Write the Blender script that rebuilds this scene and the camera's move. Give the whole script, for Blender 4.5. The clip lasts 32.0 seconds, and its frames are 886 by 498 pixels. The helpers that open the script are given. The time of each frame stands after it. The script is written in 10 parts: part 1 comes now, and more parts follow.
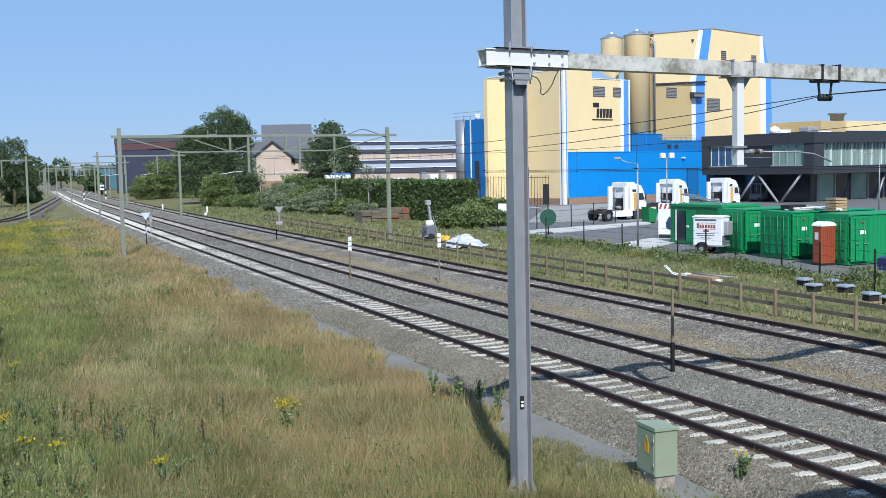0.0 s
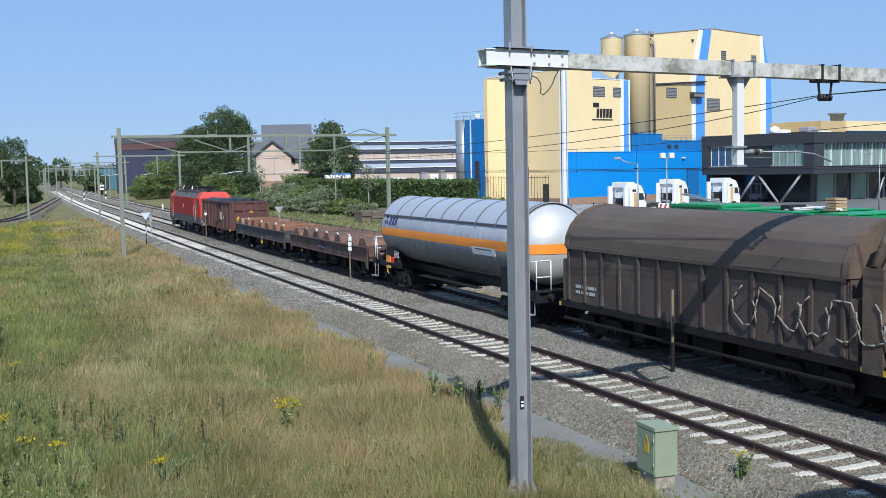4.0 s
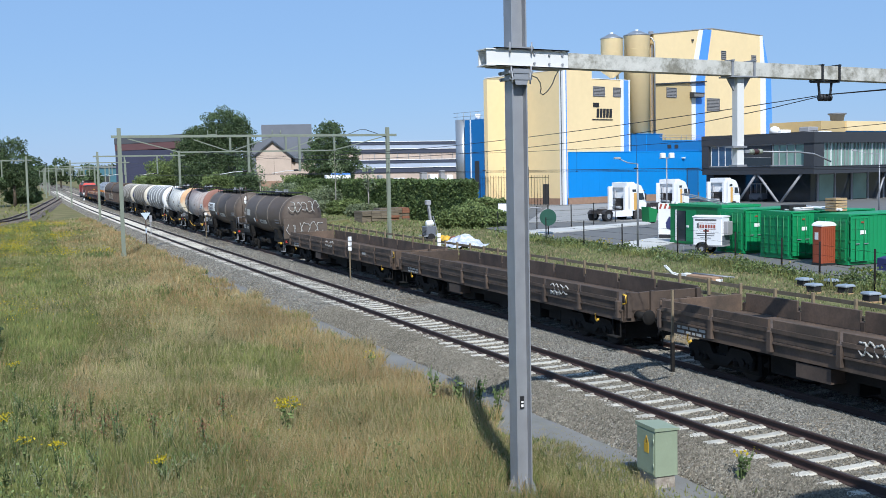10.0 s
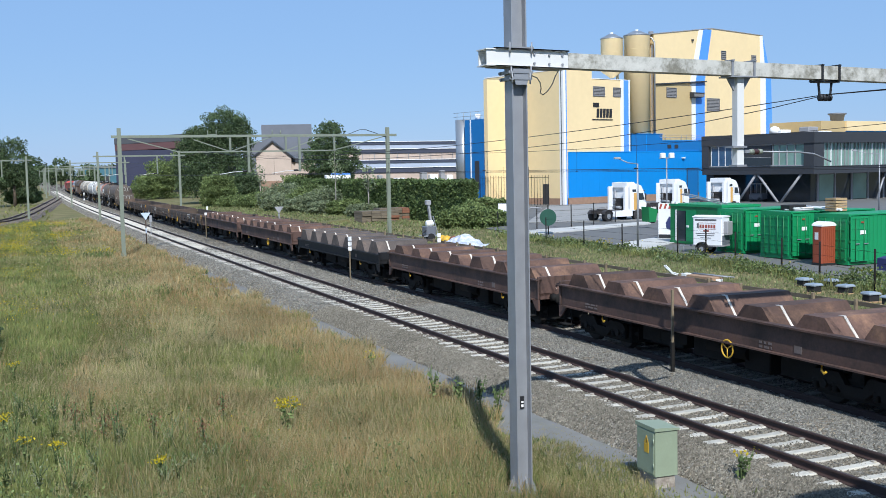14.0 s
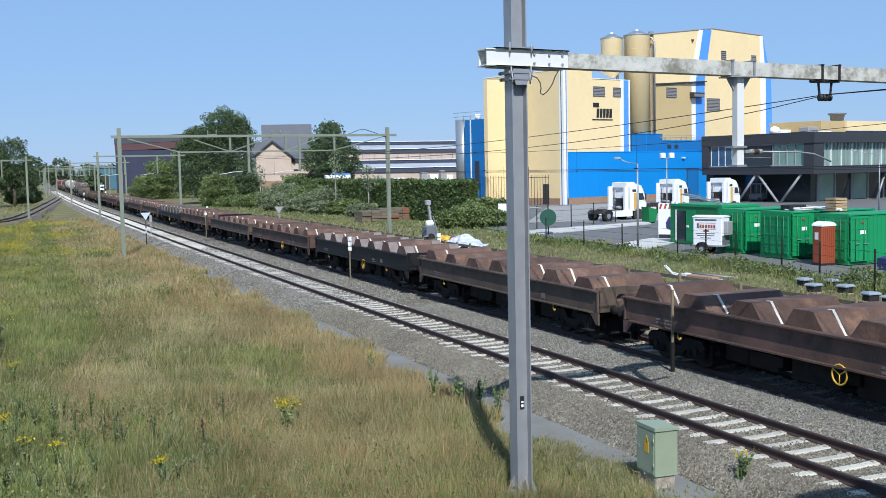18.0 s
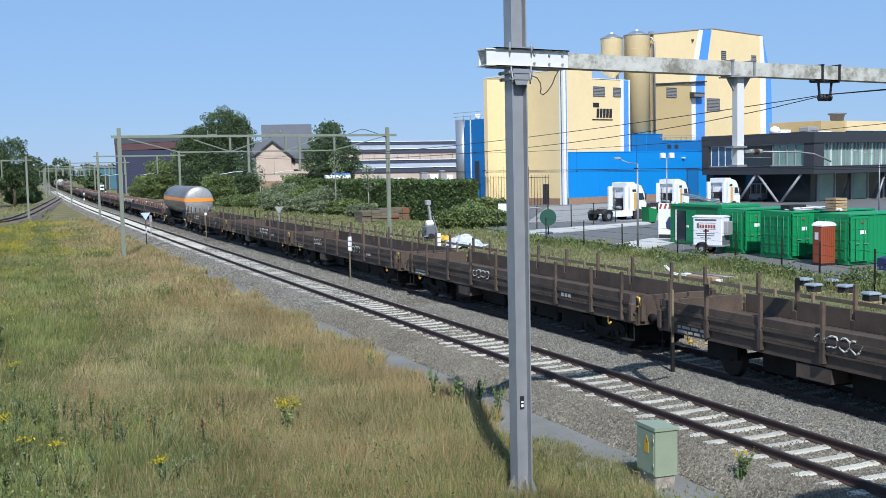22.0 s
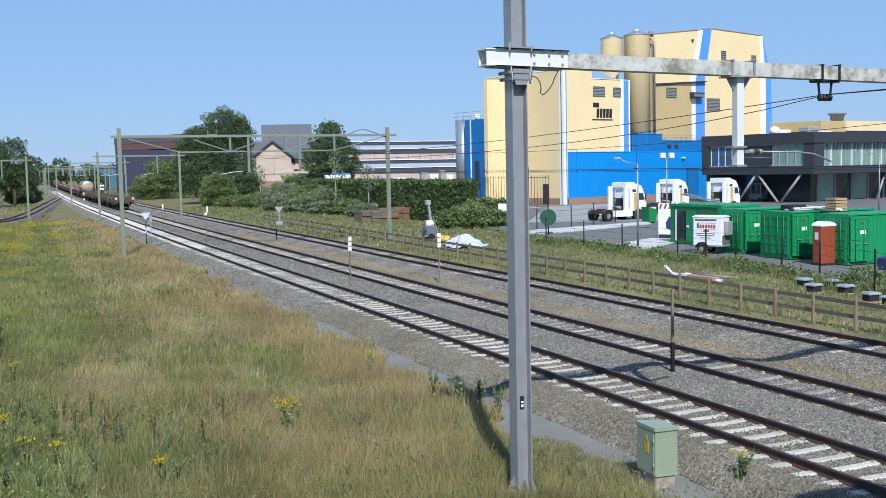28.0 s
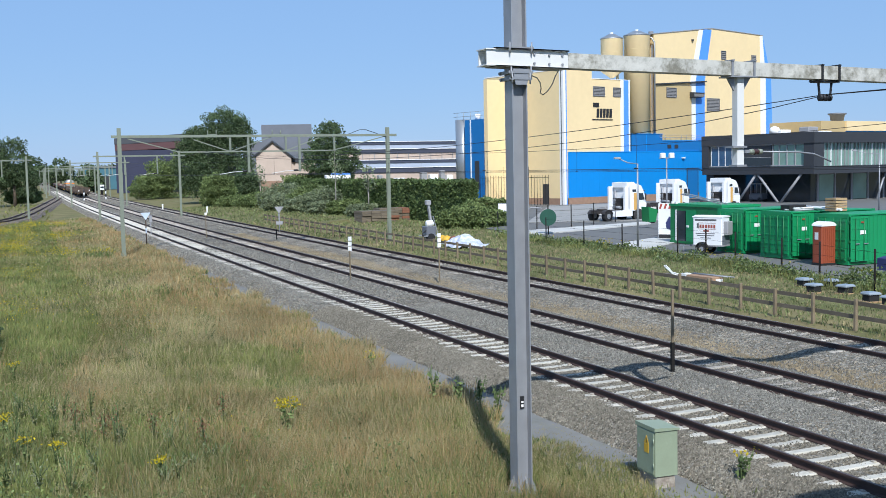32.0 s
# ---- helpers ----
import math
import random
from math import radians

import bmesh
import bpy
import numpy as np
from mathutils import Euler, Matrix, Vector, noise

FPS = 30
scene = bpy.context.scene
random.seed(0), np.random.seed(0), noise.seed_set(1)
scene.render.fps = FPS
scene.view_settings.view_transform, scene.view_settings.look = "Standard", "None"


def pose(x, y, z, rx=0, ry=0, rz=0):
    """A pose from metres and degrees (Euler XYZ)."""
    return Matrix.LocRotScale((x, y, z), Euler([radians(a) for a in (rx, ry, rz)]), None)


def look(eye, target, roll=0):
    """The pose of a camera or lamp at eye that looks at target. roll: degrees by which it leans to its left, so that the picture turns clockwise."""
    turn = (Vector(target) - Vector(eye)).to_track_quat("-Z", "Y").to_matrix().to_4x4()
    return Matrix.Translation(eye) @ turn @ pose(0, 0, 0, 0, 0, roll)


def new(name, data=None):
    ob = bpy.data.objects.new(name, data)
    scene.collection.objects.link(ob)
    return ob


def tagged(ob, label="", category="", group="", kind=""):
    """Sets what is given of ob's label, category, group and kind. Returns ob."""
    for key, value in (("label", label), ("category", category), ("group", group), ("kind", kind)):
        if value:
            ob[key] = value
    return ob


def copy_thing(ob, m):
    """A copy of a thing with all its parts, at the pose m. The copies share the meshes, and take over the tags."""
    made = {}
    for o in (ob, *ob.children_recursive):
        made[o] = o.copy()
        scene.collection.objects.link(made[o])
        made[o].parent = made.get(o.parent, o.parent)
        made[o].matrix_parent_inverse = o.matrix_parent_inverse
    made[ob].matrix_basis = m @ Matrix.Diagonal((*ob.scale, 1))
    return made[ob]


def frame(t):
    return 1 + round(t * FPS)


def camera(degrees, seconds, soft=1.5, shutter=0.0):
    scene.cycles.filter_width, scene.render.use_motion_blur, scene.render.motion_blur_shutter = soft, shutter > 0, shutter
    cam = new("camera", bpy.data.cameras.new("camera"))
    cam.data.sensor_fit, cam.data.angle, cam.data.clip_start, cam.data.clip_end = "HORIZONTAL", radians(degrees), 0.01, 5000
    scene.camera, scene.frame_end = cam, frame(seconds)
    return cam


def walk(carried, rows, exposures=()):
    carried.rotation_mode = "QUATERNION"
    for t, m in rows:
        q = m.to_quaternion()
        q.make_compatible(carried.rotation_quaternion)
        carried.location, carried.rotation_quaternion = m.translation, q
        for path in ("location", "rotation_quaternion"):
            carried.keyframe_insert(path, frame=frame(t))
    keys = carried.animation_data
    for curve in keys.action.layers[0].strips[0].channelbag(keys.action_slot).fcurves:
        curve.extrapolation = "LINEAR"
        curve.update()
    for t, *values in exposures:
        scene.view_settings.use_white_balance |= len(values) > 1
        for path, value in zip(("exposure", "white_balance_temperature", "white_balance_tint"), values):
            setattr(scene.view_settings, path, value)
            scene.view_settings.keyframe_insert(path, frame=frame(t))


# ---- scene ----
# The camera stands still on the bridge; z = 0 is the top of the rails.
EYE = (0.0, 0.0, 5.413)
cam = camera(45.0, 32.0, soft=0.85)
VIEW = look(EYE, (38.9967, 91.7758, -2.1016), -1.1415)
walk(cam, [(0.0, VIEW), (32.0, VIEW)], exposures=[(0.0, 0.06, 5900, 10), (32.0, 0.06, 5900, 10)])

# ---- light ----
SUN_FROM = Vector((-0.305, -1.01, 1.0)).normalized()
world = bpy.data.worlds.new("sky")
scene.world = world
world.use_nodes = True
wn = world.node_tree.nodes
sky = wn.new("ShaderNodeTexSky")
sky.sky_type = "NISHITA"
sky.sun_disc = False
sky.sun_elevation = math.asin(SUN_FROM.z)
sky.sun_rotation = math.atan2(SUN_FROM.x, SUN_FROM.y)
sky.air_density, sky.dust_density, sky.ozone_density = 1.0, 0.1, 3.5
# summer haze evens the blue out from the horizon up
haze = wn.new("ShaderNodeMix")
haze.data_type = "RGBA"
haze.inputs["Factor"].default_value = 0.72
haze.inputs["B"].default_value = (3.62, 5.85, 9.45, 1)
world.node_tree.links.new(sky.outputs[0], haze.inputs["A"])
world.node_tree.links.new(haze.outputs["Result"], wn["Background"].inputs[0])
wn["Background"].inputs[1].default_value = 0.084
sun = new("sun", bpy.data.lights.new("sun", "SUN"))
sun.data.energy, sun.data.angle, sun.data.color = 5.0, radians(0.53), (1.0, 0.95, 0.86)
sun.matrix_world = look(SUN_FROM * 200, (0, 0, 0))


# ---- geometry helpers ----
class Geo:
    """A mesh in the making: lists of points and faces."""

    def __init__(self):
        self.v, self.f, self.s = [], [], []

    def add(self, verts, faces, smooth=False):
        n = len(self.v)
        self.v.extend(tuple(a) for a in verts)
        self.f.extend(tuple(i + n for i in q) for q in faces)
        self.s.extend([smooth] * len(faces))
        return self

    def box(self, x0, x1, y0, y1, z0, z1, ch=0.0):
        """A box; ch cuts its upright and its top edges."""
        if not ch:
            v = [(x, y, z) for z in (z0, z1) for x, y in ((x0, y0), (x1, y0), (x1, y1), (x0, y1))]
            return self.add(v, [(3, 2, 1, 0), (4, 5, 6, 7), (0, 1, 5, 4), (1, 2, 6, 5), (2, 3, 7, 6), (3, 0, 4, 7)])
        ring = lambda d, z: [(x0 + d, y0, z), (x1 - d, y0, z), (x1, y0 + d, z), (x1, y1 - d, z), (x1 - d, y1, z), (x0 + d, y1, z), (x0, y1 - d, z), (x0, y0 + d, z)]
        top = [(min(max(x, x0 + ch), x1 - ch), min(max(y, y0 + ch), y1 - ch), z1) for x, y, _ in ring(ch, z1)]
        return self.rings([ring(ch, z0), ring(ch, z1 - ch), top])

    def rings(self, rings, caps=True, smooth=False, closed=True):
        """A skin over rings of equally many points."""
        n = len(rings[0])
        v = [q for r in rings for q in r]
        f = []
        for k in range(len(rings) - 1):
            for i in range(n if closed else n - 1):
                j = (i + 1) % n
                f.append((k * n + i, k * n + j, (k + 1) * n + j, (k + 1) * n + i))
        self.add(v, f, smooth)
        if caps:
            m = len(self.v) - len(v)
            self.f.append(tuple(m + i for i in reversed(range(n))))
            self.f.append(tuple(m + (len(rings) - 1) * n + i for i in range(n)))
            self.s.extend([False, False])
        return self

    def prism(self, outline, y0, y1, axis="y"):
        """An outline drawn out along an axis: (x, z) along y, (y, z) along x, (x, y) along z."""
        put = {"y": lambda a, b, c: (a, c, b), "x": lambda a, b, c: (c, a, b), "z": lambda a, b, c: (a, b, c)}[axis]
        return self.rings([[put(a, b, y0) for a, b in outline], [put(a, b, y1) for a, b in outline]])

    def cyl(self, a, b, r, n=10, r2=None, smooth=True, caps=True):
        a, b = Vector(a), Vector(b)
        q = (b - a).to_track_quat("Z", "Y")
        r2 = r if r2 is None else r2
        ring = lambda c, rr: [tuple(c + q @ Vector((rr * math.cos(t), rr * math.sin(t), 0))) for t in (2 * math.pi * i / n for i in range(n))]
        return self.rings([ring(a, r), ring(b, r2)], caps=caps, smooth=smooth)

    def tube(self, pts, r, n=6):
        """A round skin along a line of points."""
        pts = [Vector(q) for q in pts]
        rings = []
        for i, c in enumerate(pts):
            d = (pts[min(i + 1, len(pts) - 1)] - pts[max(i - 1, 0)]).normalized()
            u = d.cross(Vector((0, 0, 1)))
            u = Vector((1, 0, 0)) if u.length < 0.05 else u.normalized()
            w = u.cross(d)
            rings.append([tuple(c + u * r * math.cos(t) + w * r * math.sin(t)) for t in (2 * math.pi * k / n for k in range(n))])
        return self.rings(rings, smooth=True)

    def bar(self, a, b, w, h):
        """A straight bar of w x h from a to b."""
        a, b = Vector(a), Vector(b)
        d = (b - a).normalized()
        side = d.cross(Vector((0, 0, 1)))
        side = Vector((1, 0, 0)) if side.length < 1e-3 else side.normalized()
        up = side.cross(d)
        ring = lambda c: [tuple(c + side * x * w / 2 + up * z * h / 2) for x, z in ((-1, -1), (1, -1), (1, 1), (-1, 1))]
        return self.rings([ring(a), ring(b)])

    def lathe(self, prof, centre=(0, 0, 0), axis="y", n=24, squash=1.0, fall=None):
        """(distance along axis, radius) turned round an axis."""
        c = Vector(centre)
        rings = []
        for d, r in prof:
            ring = []
            for i in range(n):
                t = 2 * math.pi * i / n
                u, w = r * math.cos(t), r * math.sin(t)
                ring.append(tuple(c + Vector({"y": (u, d, w * squash + (fall(d) if fall else 0.0)), "x": (d, u, w), "z": (u, w, d)}[axis])))
            rings.append(ring)
        return self.rings(rings, smooth=True)

    def hoop(self, c, R, r, axis="y", n=14, m=6):
        c = Vector(c)
        rings = []
        for i in range(n + 1):
            t = 2 * math.pi * i / n
            ring = []
            for k in range(m):
                u = 2 * math.pi * k / m
                a, b, h = (R + r * math.cos(u)) * math.cos(t), (R + r * math.cos(u)) * math.sin(t), r * math.sin(u)
                ring.append(tuple(c + Vector({"y": (a, h, b), "x": (h, a, b), "z": (a, b, h)}[axis])))
            rings.append(ring)
        return self.rings(rings, caps=False, smooth=True)

    def mesh(self, name):
        me = bpy.data.meshes.new(name)
        me.from_pydata(self.v, [], self.f)
        me.polygons.foreach_set("use_smooth", self.s)
        me.update()
        bm = bmesh.new()
        bm.from_mesh(me)
        bmesh.ops.recalc_face_normals(bm, faces=bm.faces)
        bm.to_mesh(me)
        bm.free()
        return me


def part(name, geo, material, parent=None, label="", at=None, kind=""):
    """One mesh object, under a thing or a part."""
    me = geo.mesh(name) if isinstance(geo, Geo) else geo
    if not me.materials:
        me.materials.append(material)
    ob = new(name, me)
    if parent is not None:
        ob.parent = parent
    if at is not None:
        ob.matrix_basis = at
    return tagged(ob, label, kind=kind)


def thing(name, label, category, group="", at=None, kind=""):
    """An empty at a thing's base that carries its parts."""
    ob = new(name)
    ob.empty_display_size = 0.2
    if at is not None:
        ob.matrix_basis = at
    return tagged(ob, label, category, group, kind)


def solid(name, geo, material, label, category, group="", at=None, kind=""):
    """A thing that is one mesh."""
    return tagged(part(name, geo, material, at=at), label, category, group, kind)


def raw(name, verts, faces, material, smooth=False):
    """A mesh object straight from arrays."""
    me = bpy.data.meshes.new(name)
    verts, faces = np.asarray(verts, float), np.asarray(faces)
    me.vertices.add(len(verts))
    me.vertices.foreach_set("co", verts.ravel())
    k = faces.shape[1]
    me.loops.add(faces.size)
    me.loops.foreach_set("vertex_index", faces.ravel().astype(np.int32))
    me.polygons.add(len(faces))
    me.polygons.foreach_set("loop_start", np.arange(0, faces.size, k, dtype=np.int32))
    me.polygons.foreach_set("use_smooth", np.full(len(faces), smooth))
    me.update(calc_edges=True)
    me.validate()
    me.materials.append(material)
    return new(name, me)


# ---- materials ----
def mat(name, color, rough=0.6, metal=0.0, var=0.15, scale=2.0, fine=40.0, bump=0.1, dirt=None, dirt_at=0.55, each=0.0, spec=0.5, stretch=(1, 1, 1)):
    """A surface with broad stains and fine grain; dirt is a second colour in patches, each a spread from object to object."""
    m = bpy.data.materials.new(name)
    m.use_nodes = True
    nt = m.node_tree
    b, L = nt.nodes["Principled BSDF"], nt.links.new
    b.inputs["Roughness"].default_value, b.inputs["Metallic"].default_value = rough, metal
    b.inputs["Specular IOR Level"].default_value = spec
    tc = nt.nodes.new("ShaderNodeTexCoord")
    mp = nt.nodes.new("ShaderNodeMapping")
    mp.inputs["Scale"].default_value = stretch
    info = nt.nodes.new("ShaderNodeObjectInfo")
    off = nt.nodes.new("ShaderNodeVectorMath")
    off.operation = "SCALE"
    off.inputs[0].default_value = (37.0, 19.0, 11.0)
    L(info.outputs["Random"], off.inputs["Scale"])
    L(off.outputs[0], mp.inputs["Location"])
    L(tc.outputs["Object"], mp.inputs["Vector"])
    n1, n2 = nt.nodes.new("ShaderNodeTexNoise"), nt.nodes.new("ShaderNodeTexNoise")
    for n, s in ((n1, scale), (n2, fine)):
        n.inputs["Scale"].default_value, n.inputs["Detail"].default_value = s, 5.0
        L(mp.outputs[0], n.inputs["Vector"])
    mix = nt.nodes.new("ShaderNodeMath")
    mix.operation = "MULTIPLY_ADD"
    mix.inputs[1].default_value, mix.inputs[2].default_value = 0.35, 0.0
    L(n2.outputs["Fac"], mix.inputs[0])
    add = nt.nodes.new("ShaderNodeMath")
    add.operation = "MULTIPLY_ADD"
    add.inputs[1].default_value = 0.65
    L(n1.outputs["Fac"], add.inputs[0])
    L(mix.outputs[0], add.inputs[2])
    rp = nt.nodes.new("ShaderNodeMapRange")
    rp.inputs["From Min"].default_value, rp.inputs["From Max"].default_value = 0.3, 0.7
    rp.inputs["To Min"].default_value, rp.inputs["To Max"].default_value = 1 - var, 1 + var
    L(add.outputs[0], rp.inputs["Value"])
    val = rp.outputs[0]
    if each:
        e = nt.nodes.new("ShaderNodeMapRange")
        e.inputs["To Min"].default_value, e.inputs["To Max"].default_value = 1 - each, 1 + each
        L(info.outputs["Random"], e.inputs["Value"])
        mm = nt.nodes.new("ShaderNodeMath")
        mm.operation = "MULTIPLY"
        L(val, mm.inputs[0])
        L(e.outputs[0], mm.inputs[1])
        val = mm.outputs[0]
    sc = nt.nodes.new("ShaderNodeVectorMath")
    sc.operation = "SCALE"
    L(val, sc.inputs["Scale"])
    if dirt:
        dn = nt.nodes.new("ShaderNodeTexNoise")
        dn.inputs["Scale"].default_value, dn.inputs["Detail"].default_value = scale * 0.7, 8.0
        dn.inputs["Roughness"].default_value = 0.7
        L(mp.outputs[0], dn.inputs["Vector"])
        dr = nt.nodes.new("ShaderNodeMapRange")
        dr.inputs["From Min"].default_value, dr.inputs["From Max"].default_value = dirt_at - 0.08, dirt_at + 0.12
        L(dn.outputs["Fac"], dr.inputs["Value"])
        mc = nt.nodes.new("ShaderNodeMix")
        mc.data_type = "RGBA"
        mc.inputs["A"].default_value, mc.inputs["B"].default_value = (*color, 1), (*dirt, 1)
        L(dr.outputs[0], mc.inputs["Factor"])
        L(mc.outputs["Result"], sc.inputs[0])
    else:
        sc.inputs[0].default_value = color
    L(sc.outputs[0], b.inputs["Base Color"])
    if bump:
        bp = nt.nodes.new("ShaderNodeBump")
        bp.inputs["Strength"].default_value, bp.inputs["Distance"].default_value = bump, 0.02
        L(add.outputs[0], bp.inputs["Height"])
        L(bp.outputs[0], b.inputs["Normal"])
    return m


steel_grey = mat("galvanised steel", (0.30, 0.31, 0.33), 0.5, 0.35, var=0.12, scale=3, fine=60, bump=0.05)
mast_green = mat("pale green mast paint", (0.20, 0.225, 0.175), 0.55, 0.1, var=0.12, scale=2, dirt=(0.20, 0.17, 0.13), dirt_at=0.66)
beam_white = mat("weathered white beam paint", (0.52, 0.51, 0.46), 0.6, var=0.14, scale=5, fine=50, dirt=(0.20, 0.19, 0.15), dirt_at=0.52, bump=0.08)
bracket_white = mat("clean white steel paint", (0.66, 0.66, 0.64), 0.45, var=0.05)
rail_rust = mat("brown rusty rail side", (0.052, 0.030, 0.025), 0.75, 0.1, var=0.25, scale=3, fine=80)
rail_head = mat("rolled rail head", (0.11, 0.080, 0.072), 0.45, 0.55, var=0.2, scale=2)
sleeper_new = mat("pale concrete sleeper", (0.48, 0.455, 0.39), 0.85, var=0.16, scale=6, fine=60, dirt=(0.34, 0.31, 0.255), dirt_at=0.62, each=0.12, bump=0.15)
sleeper_old = mat("weathered concrete sleeper", (0.42, 0.38, 0.32), 0.9, var=0.2, scale=5, fine=60, dirt=(0.19, 0.15, 0.12), dirt_at=0.54, each=0.25, bump=0.2)
asphalt = mat("grey yard asphalt", (0.135, 0.134, 0.128), 0.85, var=0.15, scale=0.3, fine=20)
paving = mat("pale concrete paving", (0.50, 0.49, 0.46), 0.85, var=0.1, scale=0.5, fine=20)
path_grit = mat("grey grit path", (0.185, 0.18, 0.165), 0.95, var=0.22, scale=0.7, fine=30, dirt=(0.15, 0.15, 0.10), dirt_at=0.6, bump=0.3)
wire_dark = mat("dark copper wire", (0.03, 0.03, 0.032), 0.6, 0.3, var=0.1)
wood_grey = mat("brown weathered fence wood", (0.15, 0.122, 0.085), 0.85, var=0.22, scale=3, fine=50, each=0.2, bump=0.3)
post_brown = mat("brown fence posts", (0.185, 0.145, 0.092), 0.85, var=0.2, scale=3, each=0.2)
white_paint = mat("white sign paint", (0.78, 0.78, 0.76), 0.5, var=0.06)
black_paint = mat("black paint", (0.02, 0.02, 0.022), 0.5, var=0.15)


def stony(name, tint, size=14.0, dark=0.35):
    """Crushed stone: cells of differing grey with dark joints between."""
    m = bpy.data.materials.new(name)
    m.use_nodes = True
    nt = m.node_tree
    b, L = nt.nodes["Principled BSDF"], nt.links.new
    b.inputs["Roughness"].default_value = 0.95
    b.inputs["Specular IOR Level"].default_value = 0.2
    tc = nt.nodes.new("ShaderNodeTexCoord")
    v1, v2, nz = nt.nodes.new("ShaderNodeTexVoronoi"), nt.nodes.new("ShaderNodeTexVoronoi"), nt.nodes.new("ShaderNodeTexNoise")
    v2.feature = "DISTANCE_TO_EDGE"
    for v in (v1, v2):
        v.inputs["Scale"].default_value = size
        L(tc.outputs["Object"], v.inputs["Vector"])
    nz.inputs["Scale"].default_value, nz.inputs["Detail"].default_value = 0.45, 6
    L(tc.outputs["Object"], nz.inputs["Vector"])
    sep = nt.nodes.new("ShaderNodeSeparateColor")
    L(v1.outputs["Color"], sep.inputs[0])
    r1, r2, r3 = (nt.nodes.new("ShaderNodeMapRange") for _ in range(3))
    for r, lo, hi in ((r1, 0.5, 1.5), (r2, dark, 1.0), (r3, 0.75, 1.25)):
        r.inputs["To Min"].default_value, r.inputs["To Max"].default_value = lo, hi
    r2.inputs["From Max"].default_value = 0.10
    r3.inputs["From Min"].default_value, r3.inputs["From Max"].default_value = 0.3, 0.7
    L(sep.outputs[0], r1.inputs["Value"])
    L(v2.outputs["Distance"], r2.inputs["Value"])
    L(nz.outputs["Fac"], r3.inputs["Value"])
    m1, m2 = nt.nodes.new("ShaderNodeMath"), nt.nodes.new("ShaderNodeMath")
    m1.operation = m2.operation = "MULTIPLY"
    L(r1.outputs[0], m1.inputs[0])
    L(r2.outputs[0], m1.inputs[1])
    L(m1.outputs[0], m2.inputs[0])
    L(r3.outputs[0], m2.inputs[1])
    warm = nt.nodes.new("ShaderNodeMix")
    warm.data_type = "RGBA"
    warm.inputs["A"].default_value, warm.inputs["B"].default_value = (*tint, 1), (tint[0] * 1.15, tint[1] * 0.98, tint[2] * 0.80, 1)
    L(sep.outputs[1], warm.inputs["Factor"])
    sc = nt.nodes.new("ShaderNodeVectorMath")
    sc.operation = "SCALE"
    L(warm.outputs["Result"], sc.inputs[0])
    L(m2.outputs[0], sc.inputs["Scale"])
    L(sc.outputs[0], b.inputs["Base Color"])
    bp = nt.nodes.new("ShaderNodeBump")
    bp.inputs["Strength"].default_value, bp.inputs["Distance"].default_value = 0.9, 0.04
    L(m1.outputs[0], bp.inputs["Height"])
    L(bp.outputs[0], b.inputs["Normal"])
    return m


ballast_grey = stony("crushed grey ballast", (0.252, 0.244, 0.212), 13.0, 0.40)
ballast_brown = stony("crushed brown ballast", (0.24, 0.215, 0.19))


